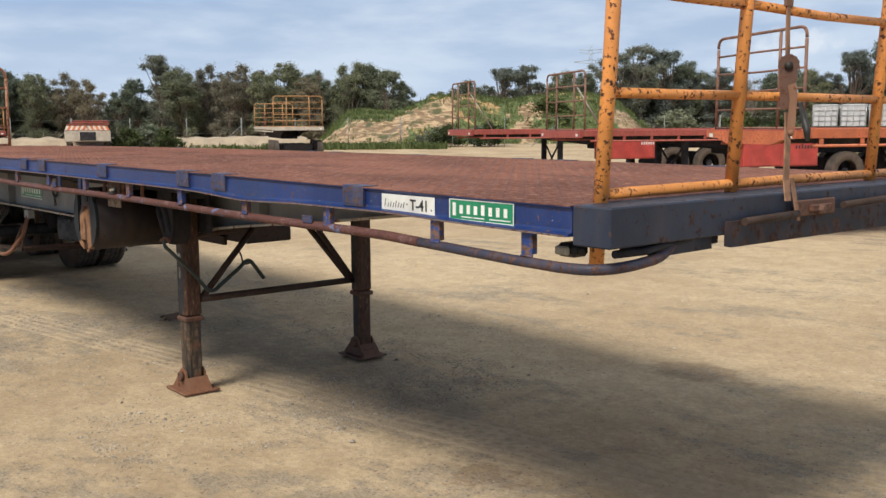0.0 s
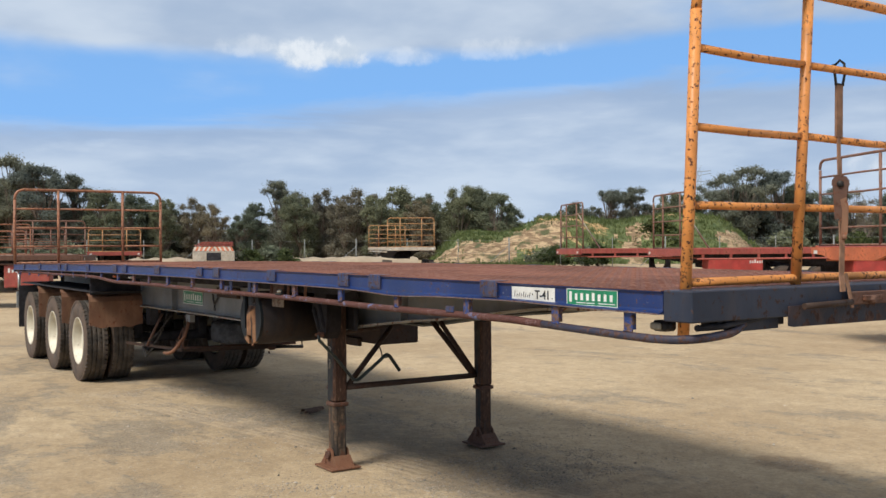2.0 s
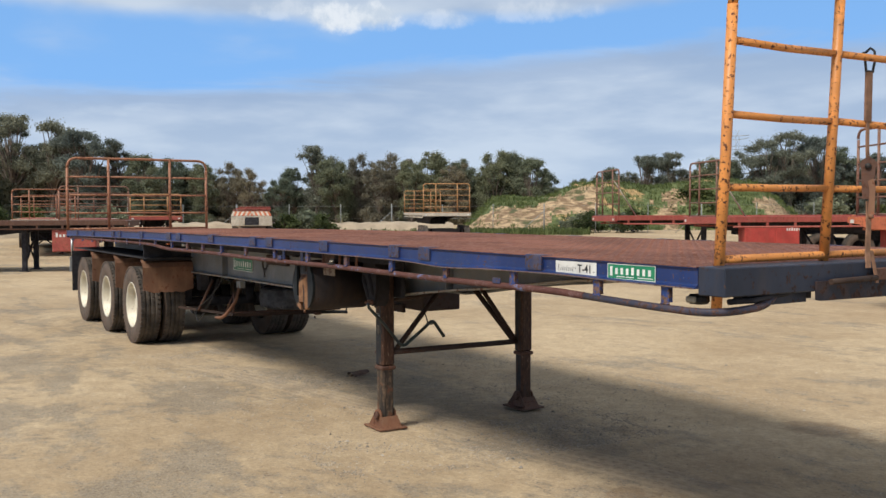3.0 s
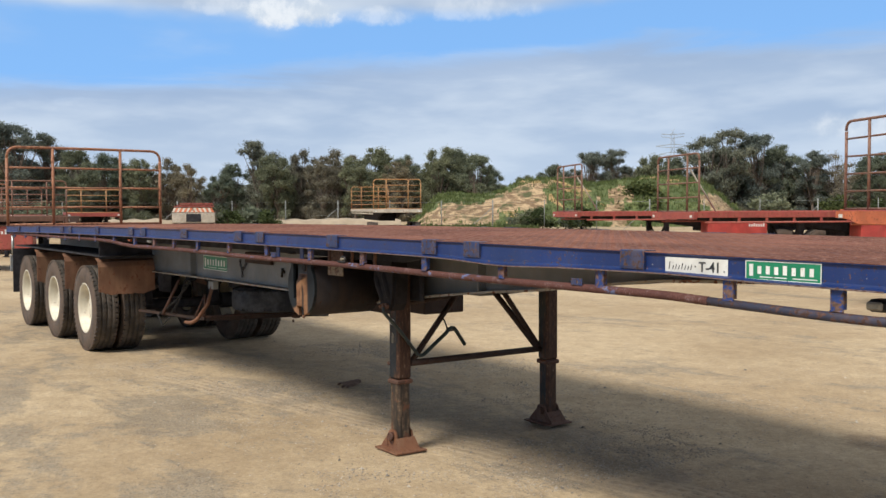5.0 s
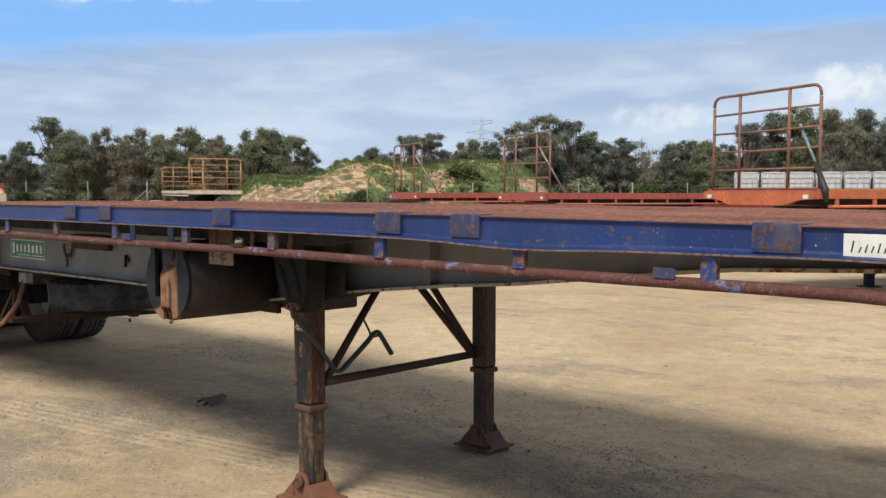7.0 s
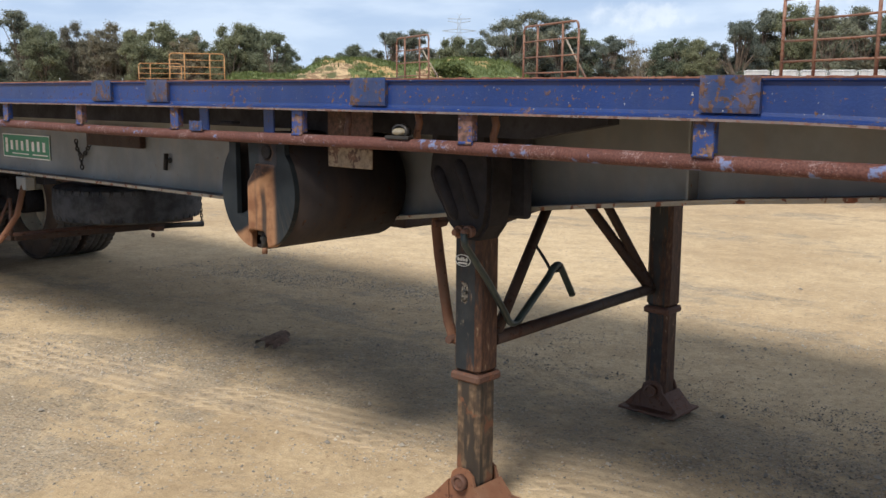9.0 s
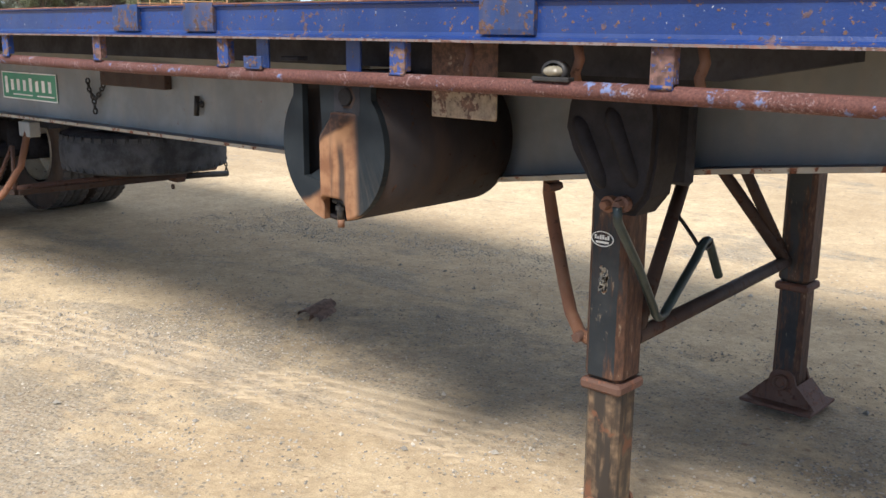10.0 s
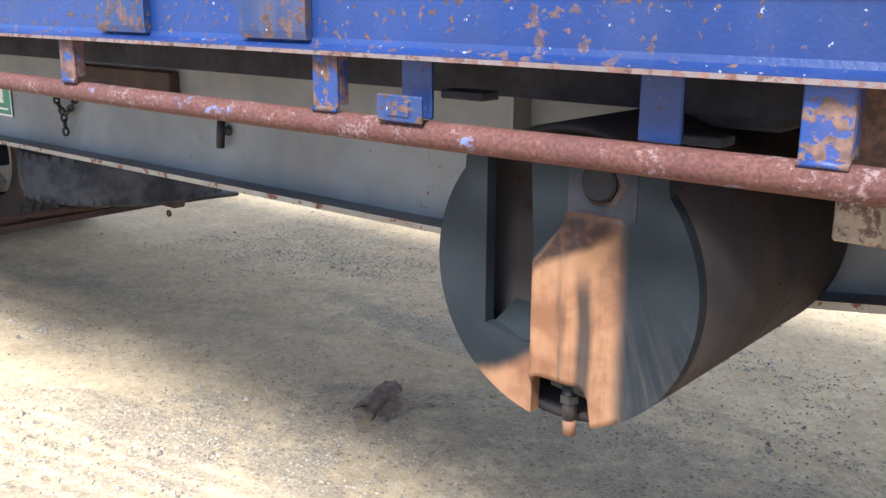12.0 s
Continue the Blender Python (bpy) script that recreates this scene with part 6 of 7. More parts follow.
def ramp_trailer():
    """A drop-deck seen from behind: striped ramps over a white tail frame."""
    p, yaw = polar(70.0, 60.0), -20.0
    t = thing("drop_deck_trailer", "white-tailed drop-deck trailer with red and white striped ramps", "trailer", "trailers by the fence", "", standing(p.x, p.y, yaw))
    g = Geo()
    g.box(-0.05, 0.15, -1.25, 1.25, 0.72, 1.35, 0.03)
    tail = part("tail_frame", g, CHALK, t, "white tail frame")
    # the frame is closed: a dark panel gives the shade of its opening
    g = Geo()
    g.box(0.15, 0.17, -0.43, 0.43, 0.78, 1.26, 0.01)
    part("tail_opening", g, DARK, tail)
    g = Geo()
    g.box(-9.0, -0.05, -1.22, 1.22, 1.25, 1.42, 0.02)
    part("deck", g, RED, t)
    for k in range(18):
        g = Geo()
        y = -1.25 + k * 0.136
        lean = 0.12 if k < 9 else -0.12
        g.prism([(y, 1.36), (y + 0.13, 1.36), (y + 0.13 + lean, 1.62), (y + lean, 1.62)], lambda u, v, w: (w - (v - 1.36) * 1.1, u, v), 0.1, 0.16)
        part("chevron", g, RED_ORANGE if k % 2 else CHALK, tail)
    g = Geo()
    for k in range(3):
        g.box(-2.6 - k * 0.9, -0.5 - k * 0.9, -1.15 + 0.16 * k, 1.2, 1.66 + 0.10 * k, 1.72 + 0.10 * k, 0.02)
    part("folded_ramp", g, RED, t)
    for y, f in ((-1.07, False), (1.07, True)):
        wheel(t, -1.2, y, 0.515, f)
        wheel(t, -2.5, y, 0.515, f)


ramp_trailer()


# ---- white liquid containers beyond the trailers ----
def container(m, first=[None]):
    if first[0] is not None:
        return copy_thing(first[0], m)
    t = thing("liquid_container", "white plastic liquid container in a wire cage on a pallet", "container", "liquid containers", "", m)
    g = Geo()
    g.box(-0.5, 0.5, -0.58, 0.58, 0.15, 1.12, 0.06)
    part("plastic_tank", g, PLASTIC, t)
    for z in (0.2, 0.42, 0.64, 0.86, 1.08):
        g = Geo()
        g.tube([(-0.53, -0.61, z), (0.53, -0.61, z), (0.53, 0.61, z), (-0.53, 0.61, z), (-0.53, -0.61, z)], 0.012, 5)
        part("cage_bar", g, STEEL, t)
    for k in range(5):
        for y in (-0.61, 0.61):
            g = Geo()
            g.tube([(-0.5 + 0.25 * k, y, 0.15), (-0.5 + 0.25 * k, y, 1.1)], 0.012, 5)
            part("cage_bar", g, STEEL, t)
    g = Geo()
    g.box(-0.55, 0.55, -0.6, 0.6, 0.0, 0.13, 0.02)
    part("pallet", g, DARK, t)
    first[0] = t
    return t


for row in range(2):
    for k in range(1, 11):
        p = Vector((-20.6, 37.2, 0)) + Vector((0.914, 0.407, 0)) * (1.12 * k) + Vector((-0.4, 0.9, 0)) * (1.4 * row)
        container(pose(p.x, p.y, ground_z(p.x, p.y) + 1.4, 0, 0, 24))
g = Geo()
c = Vector((-20.6, 37.2, 0)) + Vector((0.914, 0.407, 0)) * 5.6 + Vector((-0.4, 0.9, 0)) * 0.7
gz = ground_z(c.x, c.y)
m = pose(c.x, c.y, gz, 0, 0, 24)
g.box(-6.8, 6.8, -1.4, 1.4, -0.05, 1.4, 0.08, m)
solid("earth_pad", g, SANDBANK, "raised sandy loading pad", "platform", "", "structure")


# ---- mound, fence, pylon ----
def bank_point(u, v):
    """The bank by its share along (u) and across (v)."""
    p = polar(58.4 - 21.4 * u, 70 + 26 * v)
    rise = smooth01(v, 0.0, 0.36) * (1 - smooth01(v, 0.72, 1.0))
    h = 2.35 * smooth01(u, 0.03, 0.15) + 1.3 * smooth01(u, 0.22, 0.42)
    h *= 1 - smooth01(u, 0.82, 0.99)
    rough = noise.noise(Vector((p.x * 0.16, p.y * 0.16, 2.0))) + 0.6 * noise.noise(Vector((p.x * 0.45, p.y * 0.45, 5.0))) + 0.5 * noise.noise(Vector((p.x * 1.1, p.y * 1.1, 7.0)))
    p.z = ground_z(p.x, p.y) - 0.15 + rise * (h + 0.5 * rough * min(1.0, h))
    return p


def bare(u, v):
    """Whether the sand shows: the cut at the near end and a few slips further along."""
    w = u + 0.05 * noise.noise(Vector((u * 40, v * 12, 0)))
    k = v + 0.04 * noise.noise(Vector((u * 60, v * 25, 3)))
    if w < 0.27:
        return k < 0.245 + 0.05 * noise.noise(Vector((u * 25, 1, 1)))
    slip = noise.noise(Vector((u * 13 + k * 5, k * 7, 8.0)))
    return (w < 0.42 and k < 0.36 and slip > -0.05) or (0.59 < w < 0.65 and k < 0.27) or (0.86 < w < 0.93 and k < 0.33)


def build_mound():
    """A long grassed bank behind the yard, cut to bare sand on its near slope."""
    g = Geo()
    nu, nv = 190, 50
    g.v = [tuple(bank_point(i / nu, j / nv)) for j in range(nv + 1) for i in range(nu + 1)]
    n = nu + 1
    g.f = [(j * n + i, j * n + i + 1, (j + 1) * n + i + 1, (j + 1) * n + i) for j in range(nv) for i in range(nu)]
    g.s = [True] * len(g.f)
    ob = solid("grassy_mound", g, MOUND, "long earth bank, green on top with bare sandy slopes", "mound", "", "structure")
    ob.data.materials.append(SANDBANK)
    for k, poly in enumerate(ob.data.polygons):
        j, i = divmod(k, nu)
        poly.material_index = 1 if bare(i / nu, j / nv) else 0


build_mound()


def tufts(name, label, count, place, hgt, mat, category, seed):
    """Many grass or shrub blades as one mesh."""
    rng = random.Random(seed)
    g = Geo()
    for _ in range(count):
        p, s = place(rng)
        for _ in range(7):
            a, l = rng.uniform(0, 6.28), hgt * s * rng.uniform(0.5, 1.1)
            w = l * 0.16
            o = p + Vector((rng.uniform(-0.3, 0.3), rng.uniform(-0.3, 0.3), -0.03)) * s
            d = Vector((math.cos(a), math.sin(a), 0))
            tip = o + d * l * rng.uniform(0.1, 0.6) + Vector((0, 0, l))
            side = Vector((-d.y, d.x, 0)) * w
            g.add([o - side, o + side, tip + side * 0.4, tip - side * 0.4], [(0, 1, 2, 3)])
    return solid(name, g, mat, label, category, "", "stuff", False)


def fence_line(rng):
    p = polar(rng.uniform(50.0, 58.5) if rng.random() < 0.7 else rng.uniform(60, 69), rng.uniform(62, 66))
    p.z = ground_z(p.x, p.y)
    return p, rng.uniform(0.6, 1.5)


tufts("long_grass", "strip of long green grass along the fence", 1300, fence_line, 0.3, BANK_GRASS, "grass", 11)


def on_bank(rng):
    while True:
        u, v = rng.uniform(0.06, 0.95), rng.uniform(0.03, 0.6)
        if not bare(u, v) or rng.random() < 0.06:
            return bank_point(u, v), rng.uniform(0.5, 1.5)


tufts("bank_grass", "rank green grass over the earth bank", 4200, on_bank, 0.2, BANK_GRASS, "grass", 12)


def build_fence():
    f = thing("yard_fence", "galvanised chain-link fence with leaning stay posts", "fence", "", "structure")
    bearings = [80 - 3.05 * k for k in range(20)]
    tops = []
    for k, b in enumerate(bearings):
        p = polar(b, 65)
        z = ground_z(p.x, p.y)
        g = Geo()
        g.tube([(p.x, p.y, z - 0.1), (p.x, p.y, z + 2.0)], 0.024 if k % 3 else 0.04, 7)
        post = part("fence_post", g, GALV, f)
        if k % 3 == 0:
            q = polar(b + 1.5, 65)
            h = Geo()
            h.tube([(p.x, p.y, z + 1.5), (q.x, q.y, ground_z(q.x, q.y))], 0.02, 6)
            part("stay", h, GALV, post)
        tops.append((p, z))
    for hz in (0.15, 1.0, 1.85):
        g = Geo()
        for (p, z), (q, zq) in zip(tops, tops[1:]):
            g.tube([(p.x, p.y, z + hz), (q.x, q.y, zq + hz)], 0.005, 4, False)
        part("fence_wire", g, GALV, f)


build_fence()


def build_pylon():
    p = polar(41.46, 620)
    t = thing("power_pylon", "distant lattice steel power pylon", "pylon", "", "", pose(p.x, p.y, 0, 0, 0, 40))
    for sx in (-1, 1):
        for sy in (-1, 1):
            g = Geo()
            g.tube([(sx * 4, sy * 4, 0), (sx * 1.3, sy * 1.3, 28), (sx * 0.9, sy * 0.9, 49)], 0.14, 5)
            part("leg", g, HAZY_STEEL, t)
    g = Geo()
    for z in range(2, 48, 5):
        w = 4 - 2.8 * min(1, z / 30)
        w2 = 4 - 2.8 * min(1, (z + 5) / 30)
        for a, b in (((-w, -w, z), (w2, -w2, z + 5)), ((w, -w, z), (-w2, -w2, z + 5)), ((-w, w, z), (w2, w2, z + 5)), ((w, w, z), (-w2, w2, z + 5))):
            g.tube([a, b], 0.1, 4)
    part("lattice", g, HAZY_STEEL, t)
    for z, l in ((36, 8), (41, 10.5), (47, 7)):
        g = Geo()
        g.tube([(-l, 0, z + 1.6 * (z == 47)), (0, 0, z + 1.2), (l, 0, z + 1.6 * (z == 47))], 0.24, 5)
        g.tube([(-l, 0, z), (0, 0, z - 1.2), (l, 0, z)], 0.2, 5)
        part("cross_arm", g, HAZY_STEEL, t)


build_pylon()


# ---- trees ----
def leaf_cloud(g, rng, c, rx, rz, count, size):
    """Leaf sprays over a flattened ball: small ones along its outside, larger ones in its heart."""
    for _ in range(count):
        d = Vector((rng.gauss(0, 1), rng.gauss(0, 1), rng.gauss(0, 1))).normalized()
        heart = rng.random() < 0.3
        r = rng.uniform(0.2, 0.7) if heart else min(1.6, 0.66 + abs(rng.gauss(0.1, 0.3)))
        p = c + Vector((d.x * rx * r, d.y * rx * r, d.z * rz * r))
        n = (d * 0.45 + Vector((rng.gauss(0, 1), rng.gauss(0, 1), rng.gauss(0, 1))) * 0.7).normalized()
        u = n.orthogonal().normalized()
        v = n.cross(u)
        a = rng.uniform(0, 6.28)
        u, v = u * math.cos(a) + v * math.sin(a), v * math.cos(a) - u * math.sin(a)
        s = size * rng.uniform(0.6, 1.35) * (1.9 if heart else 1.0)
        g.v += [tuple(p - u * s), tuple(p + v * s * 0.55), tuple(p + u * s), tuple(p - v * s * 0.55)]
        o = len(g.v) - 4
        g.f.append((o, o + 1, o + 2, o + 3))
        g.s.append(False)


TREE_LABELS = ("dense dark green bushland tree with a domed crown", "tall gum tree with clumped grey-green foliage", "thin half-bare grey-brown tree", "dense brownish bushland tree with an uneven crown")


def grow_tree(kind, seed):
    """A tree ten metres high. Kinds: 0 a full domed tree, 1 a gum with clumps on long limbs, 2 thin and half bare, 3 brownish and uneven."""
    rng = random.Random(seed)
    t = thing("eucalyptus_tree", TREE_LABELS[kind], "tree", "bushland trees")
    wood, crown = Geo(), Geo()
    lean = Vector((rng.uniform(-0.5, 0.5), rng.uniform(-0.5, 0.5), 0))
    fork = Vector((0, 0, (1.8, 3.4, 2.2, 1.9)[kind])) + lean * 0.4
    wood.tube([(0, 0, -0.2), tuple(fork * 0.5 + Vector((0.1, -0.08, 0))), tuple(fork)], [0.24, 0.19, 0.16], 7, False)
    clumps = []
    if kind in (0, 3):
        for _ in range(46):
            d = Vector((rng.gauss(0, 1), rng.gauss(0, 1), rng.gauss(0.2, 0.85))).normalized()
            k = rng.uniform(0.62, 1.02) if kind == 0 else rng.uniform(0.45, 1.1)
            clumps.append((Vector((d.x * 2.3 * k, d.y * 2.3 * k, 5.7 + d.z * 3.2 * k)) + lean, rng.uniform(0.5, 0.95) * (1.0 if kind == 0 else 0.85), 0.78))
        for _ in range(12):
            a, r = rng.uniform(0, 6.28), rng.uniform(0.4, 2.2)
            clumps.append((Vector((r * math.cos(a), r * math.sin(a), rng.uniform(0.7, 3.4))), rng.uniform(0.8, 1.1), 0.8))
    elif kind == 1:
        for k in range(17):
            a = 2.4 * k + rng.uniform(-0.3, 0.3)
            r, z = rng.uniform(0.3, 2.8), rng.uniform(4.6, 9.3)
            r *= 1.0 - 0.45 * smooth01(z, 7.5, 9.6)
            hub = Vector((r * math.cos(a), r * math.sin(a), z)) + lean
            for _ in range(rng.choice((2, 3, 3))):
                clumps.append((hub + Vector((rng.uniform(-0.8, 0.8), rng.uniform(-0.8, 0.8), rng.uniform(-0.35, 0.45))), rng.uniform(0.45, 0.9), 0.66))
        for _ in range(12):
            a, r = rng.uniform(0, 6.28), rng.uniform(0.4, 2.2)
            clumps.append((Vector((r * math.cos(a), r * math.sin(a), rng.uniform(0.7, 4.2))), rng.uniform(0.6, 1.0), 0.8))
    else:
        for _ in range(26):
            d = Vector((rng.gauss(0, 1), rng.gauss(0, 1), rng.gauss(0, 1))).normalized()
            k = rng.uniform(0.4, 1.0)
            clumps.append((Vector((d.x * 2.3 * k, d.y * 2.3 * k, 6.0 + d.z * 3.6 * k)) + lean, rng.uniform(0.5, 0.9), 0.8))
    for c, r, flat in clumps:
        low = fork * rng.uniform(0.6, 1.0) if c.z > 2.4 else Vector((0, 0, 0.2))
        mid = low.lerp(c, 0.5) + Vector((rng.uniform(-0.3, 0.3), rng.uniform(-0.3, 0.3), 0.35 if c.z > 3 else 0.1))
        wood.tube([low, mid, c], [0.085, 0.055, 0.02], 5, False)
        for _ in range(2 if kind == 2 else 0):
            e = c + Vector((rng.uniform(-1, 1), rng.uniform(-1, 1), rng.uniform(0.1, 1.3)))
            wood.tube([mid, c, e], [0.04, 0.025, 0.008], 4, False)
        leaf_cloud(crown, rng, c, r, r * flat, int((600, 600, 170, 540)[kind] * r * r), (0.085, 0.08, 0.075, 0.08)[kind])
    part("trunk", wood, (BARK, BARK, PALE_BARK, BARK)[kind], t, "", None, False)
    part("crown", crown, (LEAF_GREEN, LEAF, LEAF_BROWN, LEAF_BROWN)[kind], t, "", None, False)
    TREE_TOPS[t.name] = sorted(v[2] for v in crown.v)[int(0.995 * len(crown.v))]
    return t


TREE_TOPS = {}
# bearing and height of the trees that make the skyline, kind by kind
DOMES = [(76.0, 7.7), (74.4, 7.2), (72.8, 6.8), (68.6, 5.4), (67.6, 6.4), (64.9, 7.3), (60.4, 7.2), (59.2, 8.1), (57.4, 7.3), (55.6, 8.2), (54.5, 8.0), (53.3, 7.5), (52.4, 6.0), (50.5, 5.2), (48.6, 6.3), (43.4, 7.1), (41.8, 7.0), (36.0, 7.9), (31.3, 6.7), (30.5, 7.0), (29.2, 7.0), (24.5, 10.0), (19.0, 9.2), (17.0, 8.6)]
GUMS = [(90.0, 10.5), (87.0, 10.8), (82.9, 11.4), (80.9, 10.8), (79.0, 10.1), (77.4, 9.0), (66.1, 8.8), (46.7, 7.6), (45.2, 7.8), (39.9, 9.0), (38.6, 9.7), (37.1, 9.2), (34.3, 7.3), (27.3, 8.6), (26.0, 9.6), (22.8, 9.9), (21.0, 9.7), (15.0, 8.4)]
BROWNS = [(71.2, 6.9), (70.0, 6.4), (84.8, 9.6), (63.5, 7.9), (62.4, 7.5), (61.4, 7.9), (57.9, 6.9)]
THINS = [(33.2, 7.0), (32.6, 6.2)]


def plant(templates, used, kind, p, height, width, rng):
    options = templates[kind]
    i = rng.randrange(len(options))
    ob = options[i]
    ground = ground_z(p.x, p.y) - 0.1
    s = (height - ground) / TREE_TOPS[ob.name]
    w = height / 10.0 * width
    m = Matrix.Translation((p.x, p.y, ground)) @ Matrix.Rotation(rng.uniform(0, 6.28), 4, "Z") @ Matrix.Diagonal((w, w, s, 1))
    if ob.name in used:
        copy_thing(ob, m @ Matrix.Diagonal((1 / ob.scale.x, 1 / ob.scale.y, 1 / ob.scale.z, 1)))
    else:
        used.add(ob.name)
        ob.matrix_basis = m


def skyline(bearing):
    """The height of the tree tops in that direction."""
    near = sorted((abs(b - bearing), h) for b, h in DOMES + GUMS + BROWNS + THINS)[:3]
    return min(h for _, h in near)


def build_bushland():
    rng = random.Random(21)
    templates = {0: [grow_tree(0, s) for s in (1, 2, 3)], 1: [grow_tree(1, s) for s in (4, 5, 8)], 2: [grow_tree(2, 7)], 3: [grow_tree(3, s) for s in (11, 12)]}
    used = set()
    for kind, spots in ((0, DOMES), (1, GUMS), (2, THINS), (3, BROWNS)):
        for b, h in spots:
            far = rng.uniform(98, 106)
            plant(templates, used, kind, polar(b, far), h * far / 103, rng.uniform(0.95, 1.12), rng)
    for k in range(128):
        b = 93 - 0.62 * k + rng.uniform(-0.3, 0.3)
        far = rng.uniform(108, 122)
        plant(templates, used, rng.choice((0, 0, 3, 3)), polar(b, far), skyline(b) * far / 103 * rng.uniform(0.66, 0.86), rng.uniform(1.05, 1.4), rng)
    # lower growth that closes the foot of the wood
    for k in range(84):
        b = 93 - 0.94 * k + rng.uniform(-0.4, 0.4)
        far = rng.uniform(104, 109)
        plant(templates, used, rng.choice((0, 1, 3)), polar(b, far), skyline(b) * far / 103 * rng.uniform(0.46, 0.66), rng.uniform(1.4, 1.9), rng)


build_bushland()


def grow_shrub(seed):
    rng = random.Random(seed)
    t = thing("shrub", "rounded olive-green shrub near the yard fence", "shrub", "shrubs along the fence")
    wood, crown = Geo(), Geo()
    for _ in range(5):
        a = rng.uniform(0, 6.28)
        wood.tube([(0, 0, -0.1), (0.3 * math.cos(a), 0.3 * math.sin(a), 0.5), (0.7 * math.cos(a), 0.7 * math.sin(a), 1.2)], [0.04, 0.03, 0.01], 5, False)
    for _ in range(24):
        a, r, z = rng.uniform(0, 6.28), rng.uniform(0, 1.1), rng.uniform(0.25, 1.6)
        leaf_cloud(crown, rng, Vector((r * math.cos(a), r * math.sin(a), z * (1.1 - 0.25 * r))), 0.45, 0.35, 60, 0.09)
    part("stem", wood, BARK, t, "", None, False)
    part("crown", crown, SHRUB if seed % 2 else LEAF_GREEN, t, "", None, False)
    return t


def build_shrubs():
    rng = random.Random(5)
    base = [grow_shrub(1), grow_shrub(2), grow_shrub(3)]
    used = set()
    spots = [(67.9, 62, 1.8), (66.9, 63, 2.1), (65.9, 62, 1.8), (61.2, 65, 1.0), (48.0, 66, 1.7), (47.3, 66, 2.2), (49.9, 66, 2.0), (50.4, 66, 1.6), (51.0, 67, 1.3), (43.7, 76, 4.2), (44.2, 76, 3.4), (40.0, 80, 2.6), (36.5, 82, 3.0), (33.0, 80, 3.0), (31.0, 78, 2.4), (28.0, 70, 2.8), (25.5, 68, 3.0), (22.5, 66, 3.2), (20.0, 66, 3.0)]
    for b in range(90, 76, -2):
        spots.append((b, 62 + (b % 5), 2.4))
    for b, d, h in spots:
        p = polar(b, d)
        ob = rng.choice(base)
        s = h / 2.35
        m = Matrix.Translation((p.x, p.y, ground_z(p.x, p.y))) @ Matrix.Rotation(rng.uniform(0, 6.28), 4, "Z") @ Matrix.Diagonal((s * 1.2, s * 1.2, s, 1))
        if ob.name in used:
            copy_thing(ob, m @ Matrix.Diagonal((1 / ob.scale.x, 1 / ob.scale.y, 1 / ob.scale.z, 1)))
        else:
            used.add(ob.name)
            ob.matrix_basis = m


build_shrubs()


def sand_ridge():
    g = Geo()
    rng = random.Random(3)
    verts, faces = [], []
    n = 120
    for i in range(n + 1):
        b = 84 - 26 * i / n
        for d, h in ((63, -0.1), (64, 0.75), (65.2, 0.95), (67, -0.1)):
            p = polar(b, d + 0.5 * noise.noise(Vector((b, 0, 0))))
            verts.append((p.x, p.y, ground_z(p.x, p.y) + h * (0.85 + 0.25 * noise.noise(Vector((b * 1.2, d, 1))))))
    for i in range(n):
        for k in range(3):
            faces.append((i * 4 + k, i * 4 + 4 + k, i * 4 + 5 + k, i * 4 + 1 + k))
    g.add(verts, faces, True)
    solid("sand_bank", g, PALE_SAND, "low bank of pale sand at the yard edge", "bank", "", "structure")


sand_ridge()


# ---- bark, pebbles on the ground ----
def fallen_bark():
    t = thing("fallen_bark", "curled piece of dry dark bark lying on the gravel", "bark", "", "", pose(-6.216, 1.455, 0.0, 0, 0, 108))
    for name, l, w, off, tilt in (("bark_strip", 0.125, 0.05, (0.02, 0.02, 0.0), 8), ("bark_strip", 0.09, 0.03, (-0.05, -0.065, 0.0), -14)):
        g = Geo()
        rng = random.Random(int(l * 100))
        verts, faces = [], []
        nu, nv = 8, 7
        for i in range(nu + 1):
            for j in range(nv + 1):
                u, v = i / nu - 0.5, j / nv - 0.5
                ragged = 1 + 0.12 * rng.uniform(-1, 1) * (abs(u) > 0.45)
                a = v * 2.6
                x = u * l * 2 * ragged
                y, z = math.sin(a) * w, 0.028 * math.cos(a) * (1 - 0.5 * u) + 0.012 * (u + 0.5) + 0.006 * rng.uniform(-1, 1)
                verts.append((x + off[0], y + off[1], z + 0.006))
        for i in range(nu):
            for j in range(nv):
                faces.append((i * (nv + 1) + j, i * (nv + 1) + j + 1, (i + 1) * (nv + 1) + j + 1, (i + 1) * (nv + 1) + j))
        top = len(verts)
        verts += [(x, y, z - 0.007) for x, y, z in verts]
        faces += [tuple(k + top for k in f[::-1]) for f in faces]
        g.add(verts, faces, True)
        part(name, g, DRY_BARK, t)


fallen_bark()


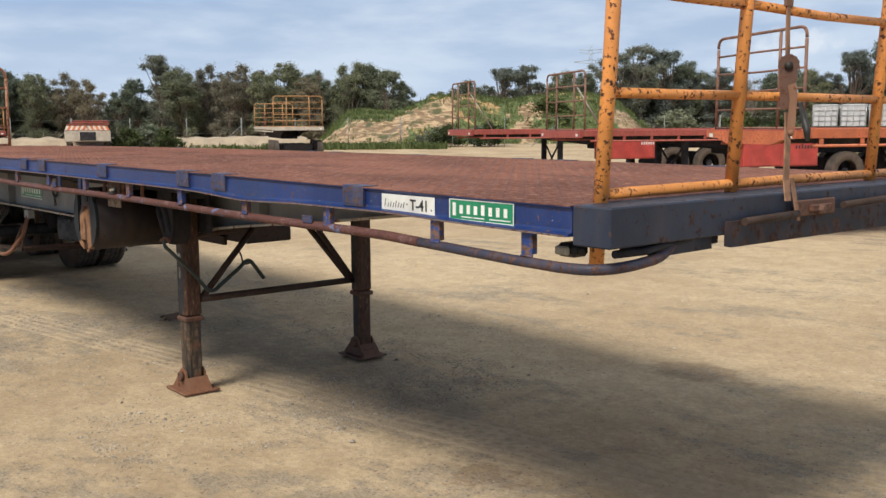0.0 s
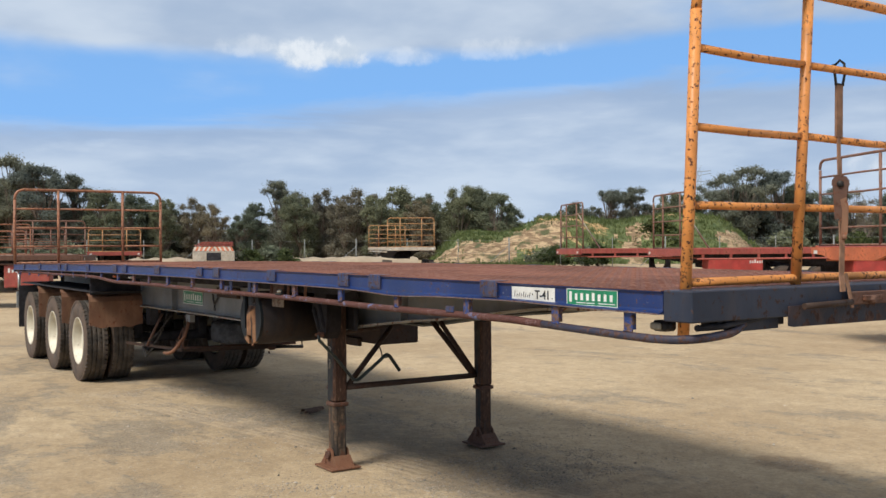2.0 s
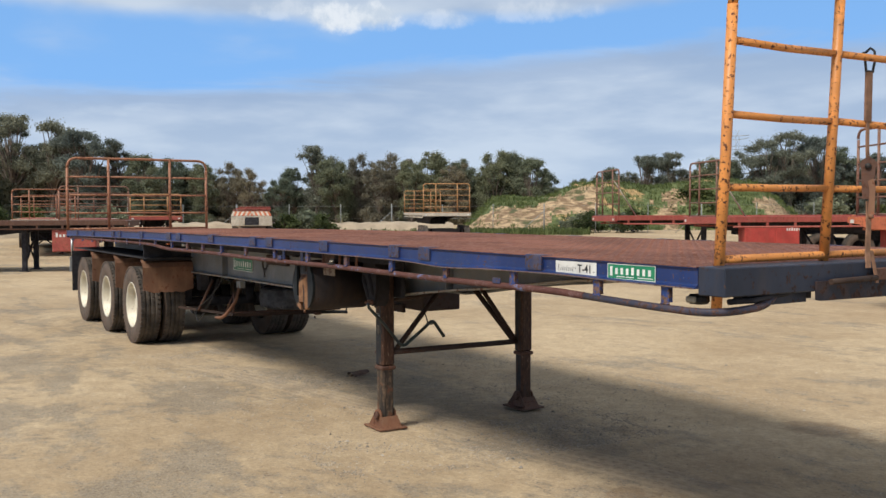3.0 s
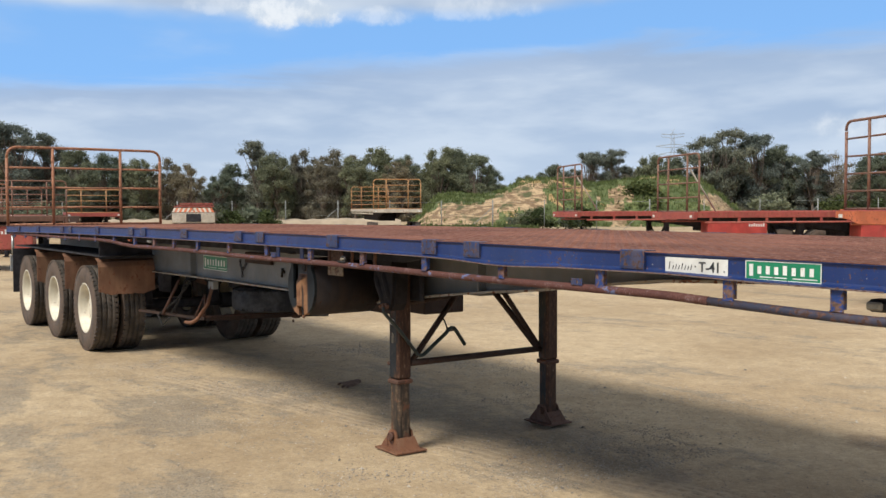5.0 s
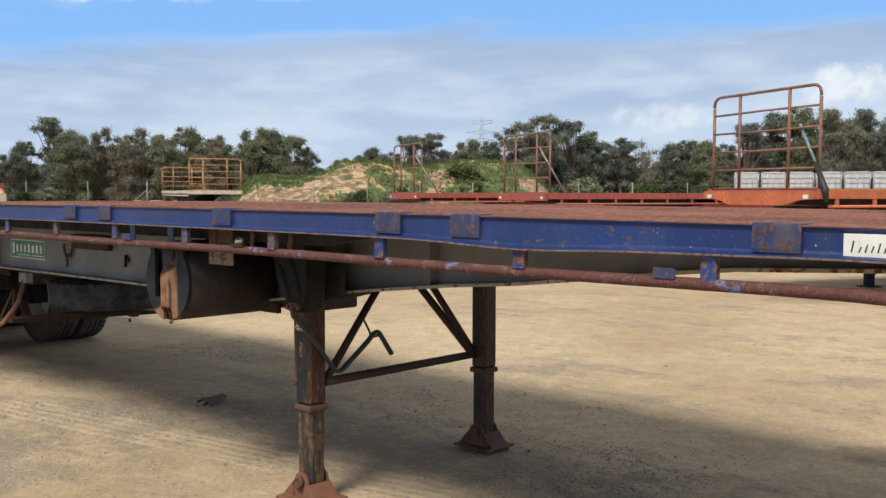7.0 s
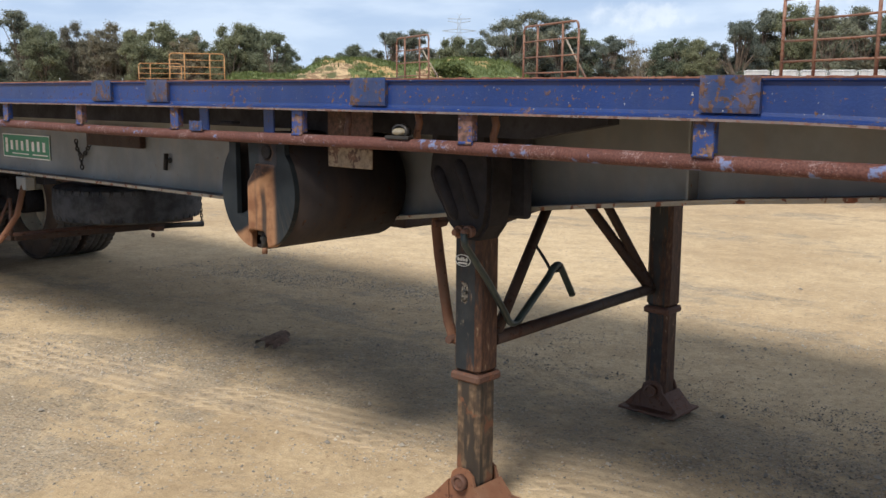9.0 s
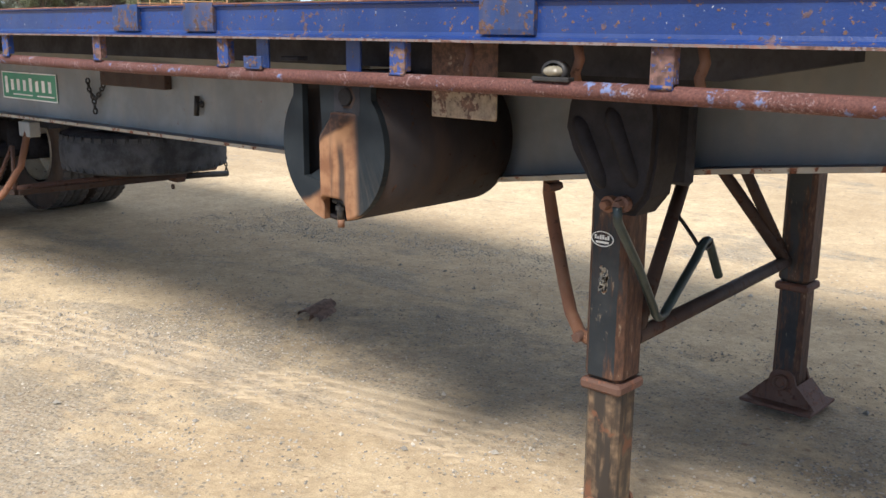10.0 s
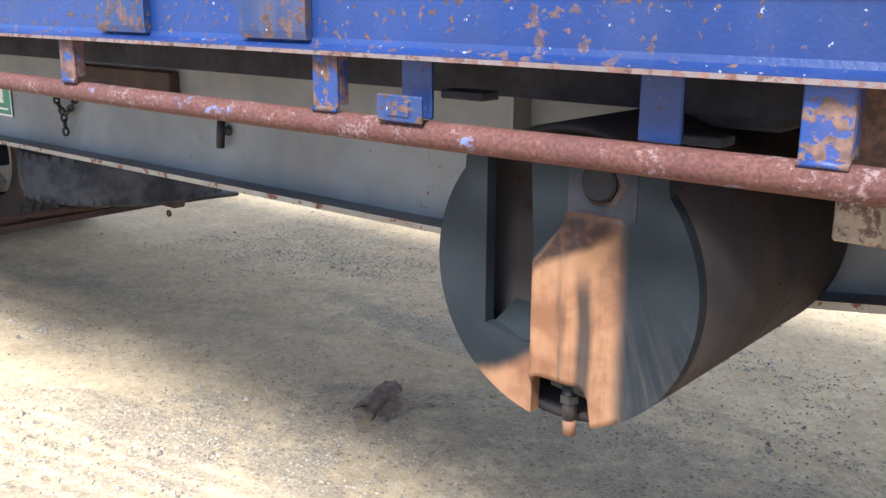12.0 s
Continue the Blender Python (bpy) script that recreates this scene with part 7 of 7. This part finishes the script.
def pebble_material():
    m = Mat("pebbles")
    r = m.rand("ShaderNodeNewGeometry", "Random Per Island")
    c = m.mix(r, (0.15, 0.135, 0.115), (0.5, 0.435, 0.35))
    return m.end(c, 0.85)


def build_pebbles():
    """Loose stones: thin over the whole yard, thick in drifts beside the wheel ways."""
    rng = np.random.default_rng(9)
    spots = []
    for (x0, x1, y0, y1), count, thin in (((-12, 3.0, -1.2, 8.0), 60000, 0.16), ((-9.0, -2.5, -0.4, 4.2), 230000, 0.05)):
        for x, y, q in zip(rng.uniform(x0, x1, count), rng.uniform(y0, y1, count), rng.random(count)):
            want = noise.noise(Vector((x * 0.55, y * 1.1 - x * 0.3, 9.0))) + 0.55 * noise.noise(Vector((x * 1.9, y * 2.9 - x * 0.8, 3.0))) + 0.35 * noise.noise(Vector((x * 6.0, y * 8.0, 5.0)))
            if q < thin + 0.95 * max(0.0, want - 0.06):
                spots.append((x, y))
    n = len(spots)
    p = np.array(spots)
    s = 0.0026 + 0.0056 * rng.random(n) ** 2.6 + 0.012 * (rng.random(n) < 0.003)
    a, k = rng.uniform(0, 6.28, n), rng.uniform(0.6, 1.3, n)
    c, sn = np.cos(a) * s, np.sin(a) * s
    z = np.array([ground_z(x, y) for x, y in spots]) - 0.012 + s * 0.25
    x, y = p[:, 0], p[:, 1]
    ring = [(x + c * k, y + sn * k, z), (x - sn, y + c, z + s * 0.1), (x - c * k, y - sn * k, z), (x + sn, y - c, z - s * 0.1), (x + c * 0.2, y, z + s * 0.75)]
    verts = np.stack([np.stack(q, axis=1) for q in ring], axis=1).reshape(-1, 3)
    o = (np.arange(n) * 5)[:, None, None]
    faces = (o + np.array([(0, 1, 4), (1, 2, 4), (2, 3, 4), (3, 0, 4)])[None]).reshape(-1, 3)
    g = Geo()
    g.v, g.f, g.s = verts.tolist(), faces.tolist(), [False] * len(faces)
    solid("pebbles", g, pebble_material(), "loose grey and pale pebbles scattered over the sandy yard", "pebbles", "", "stuff", False)


build_pebbles()
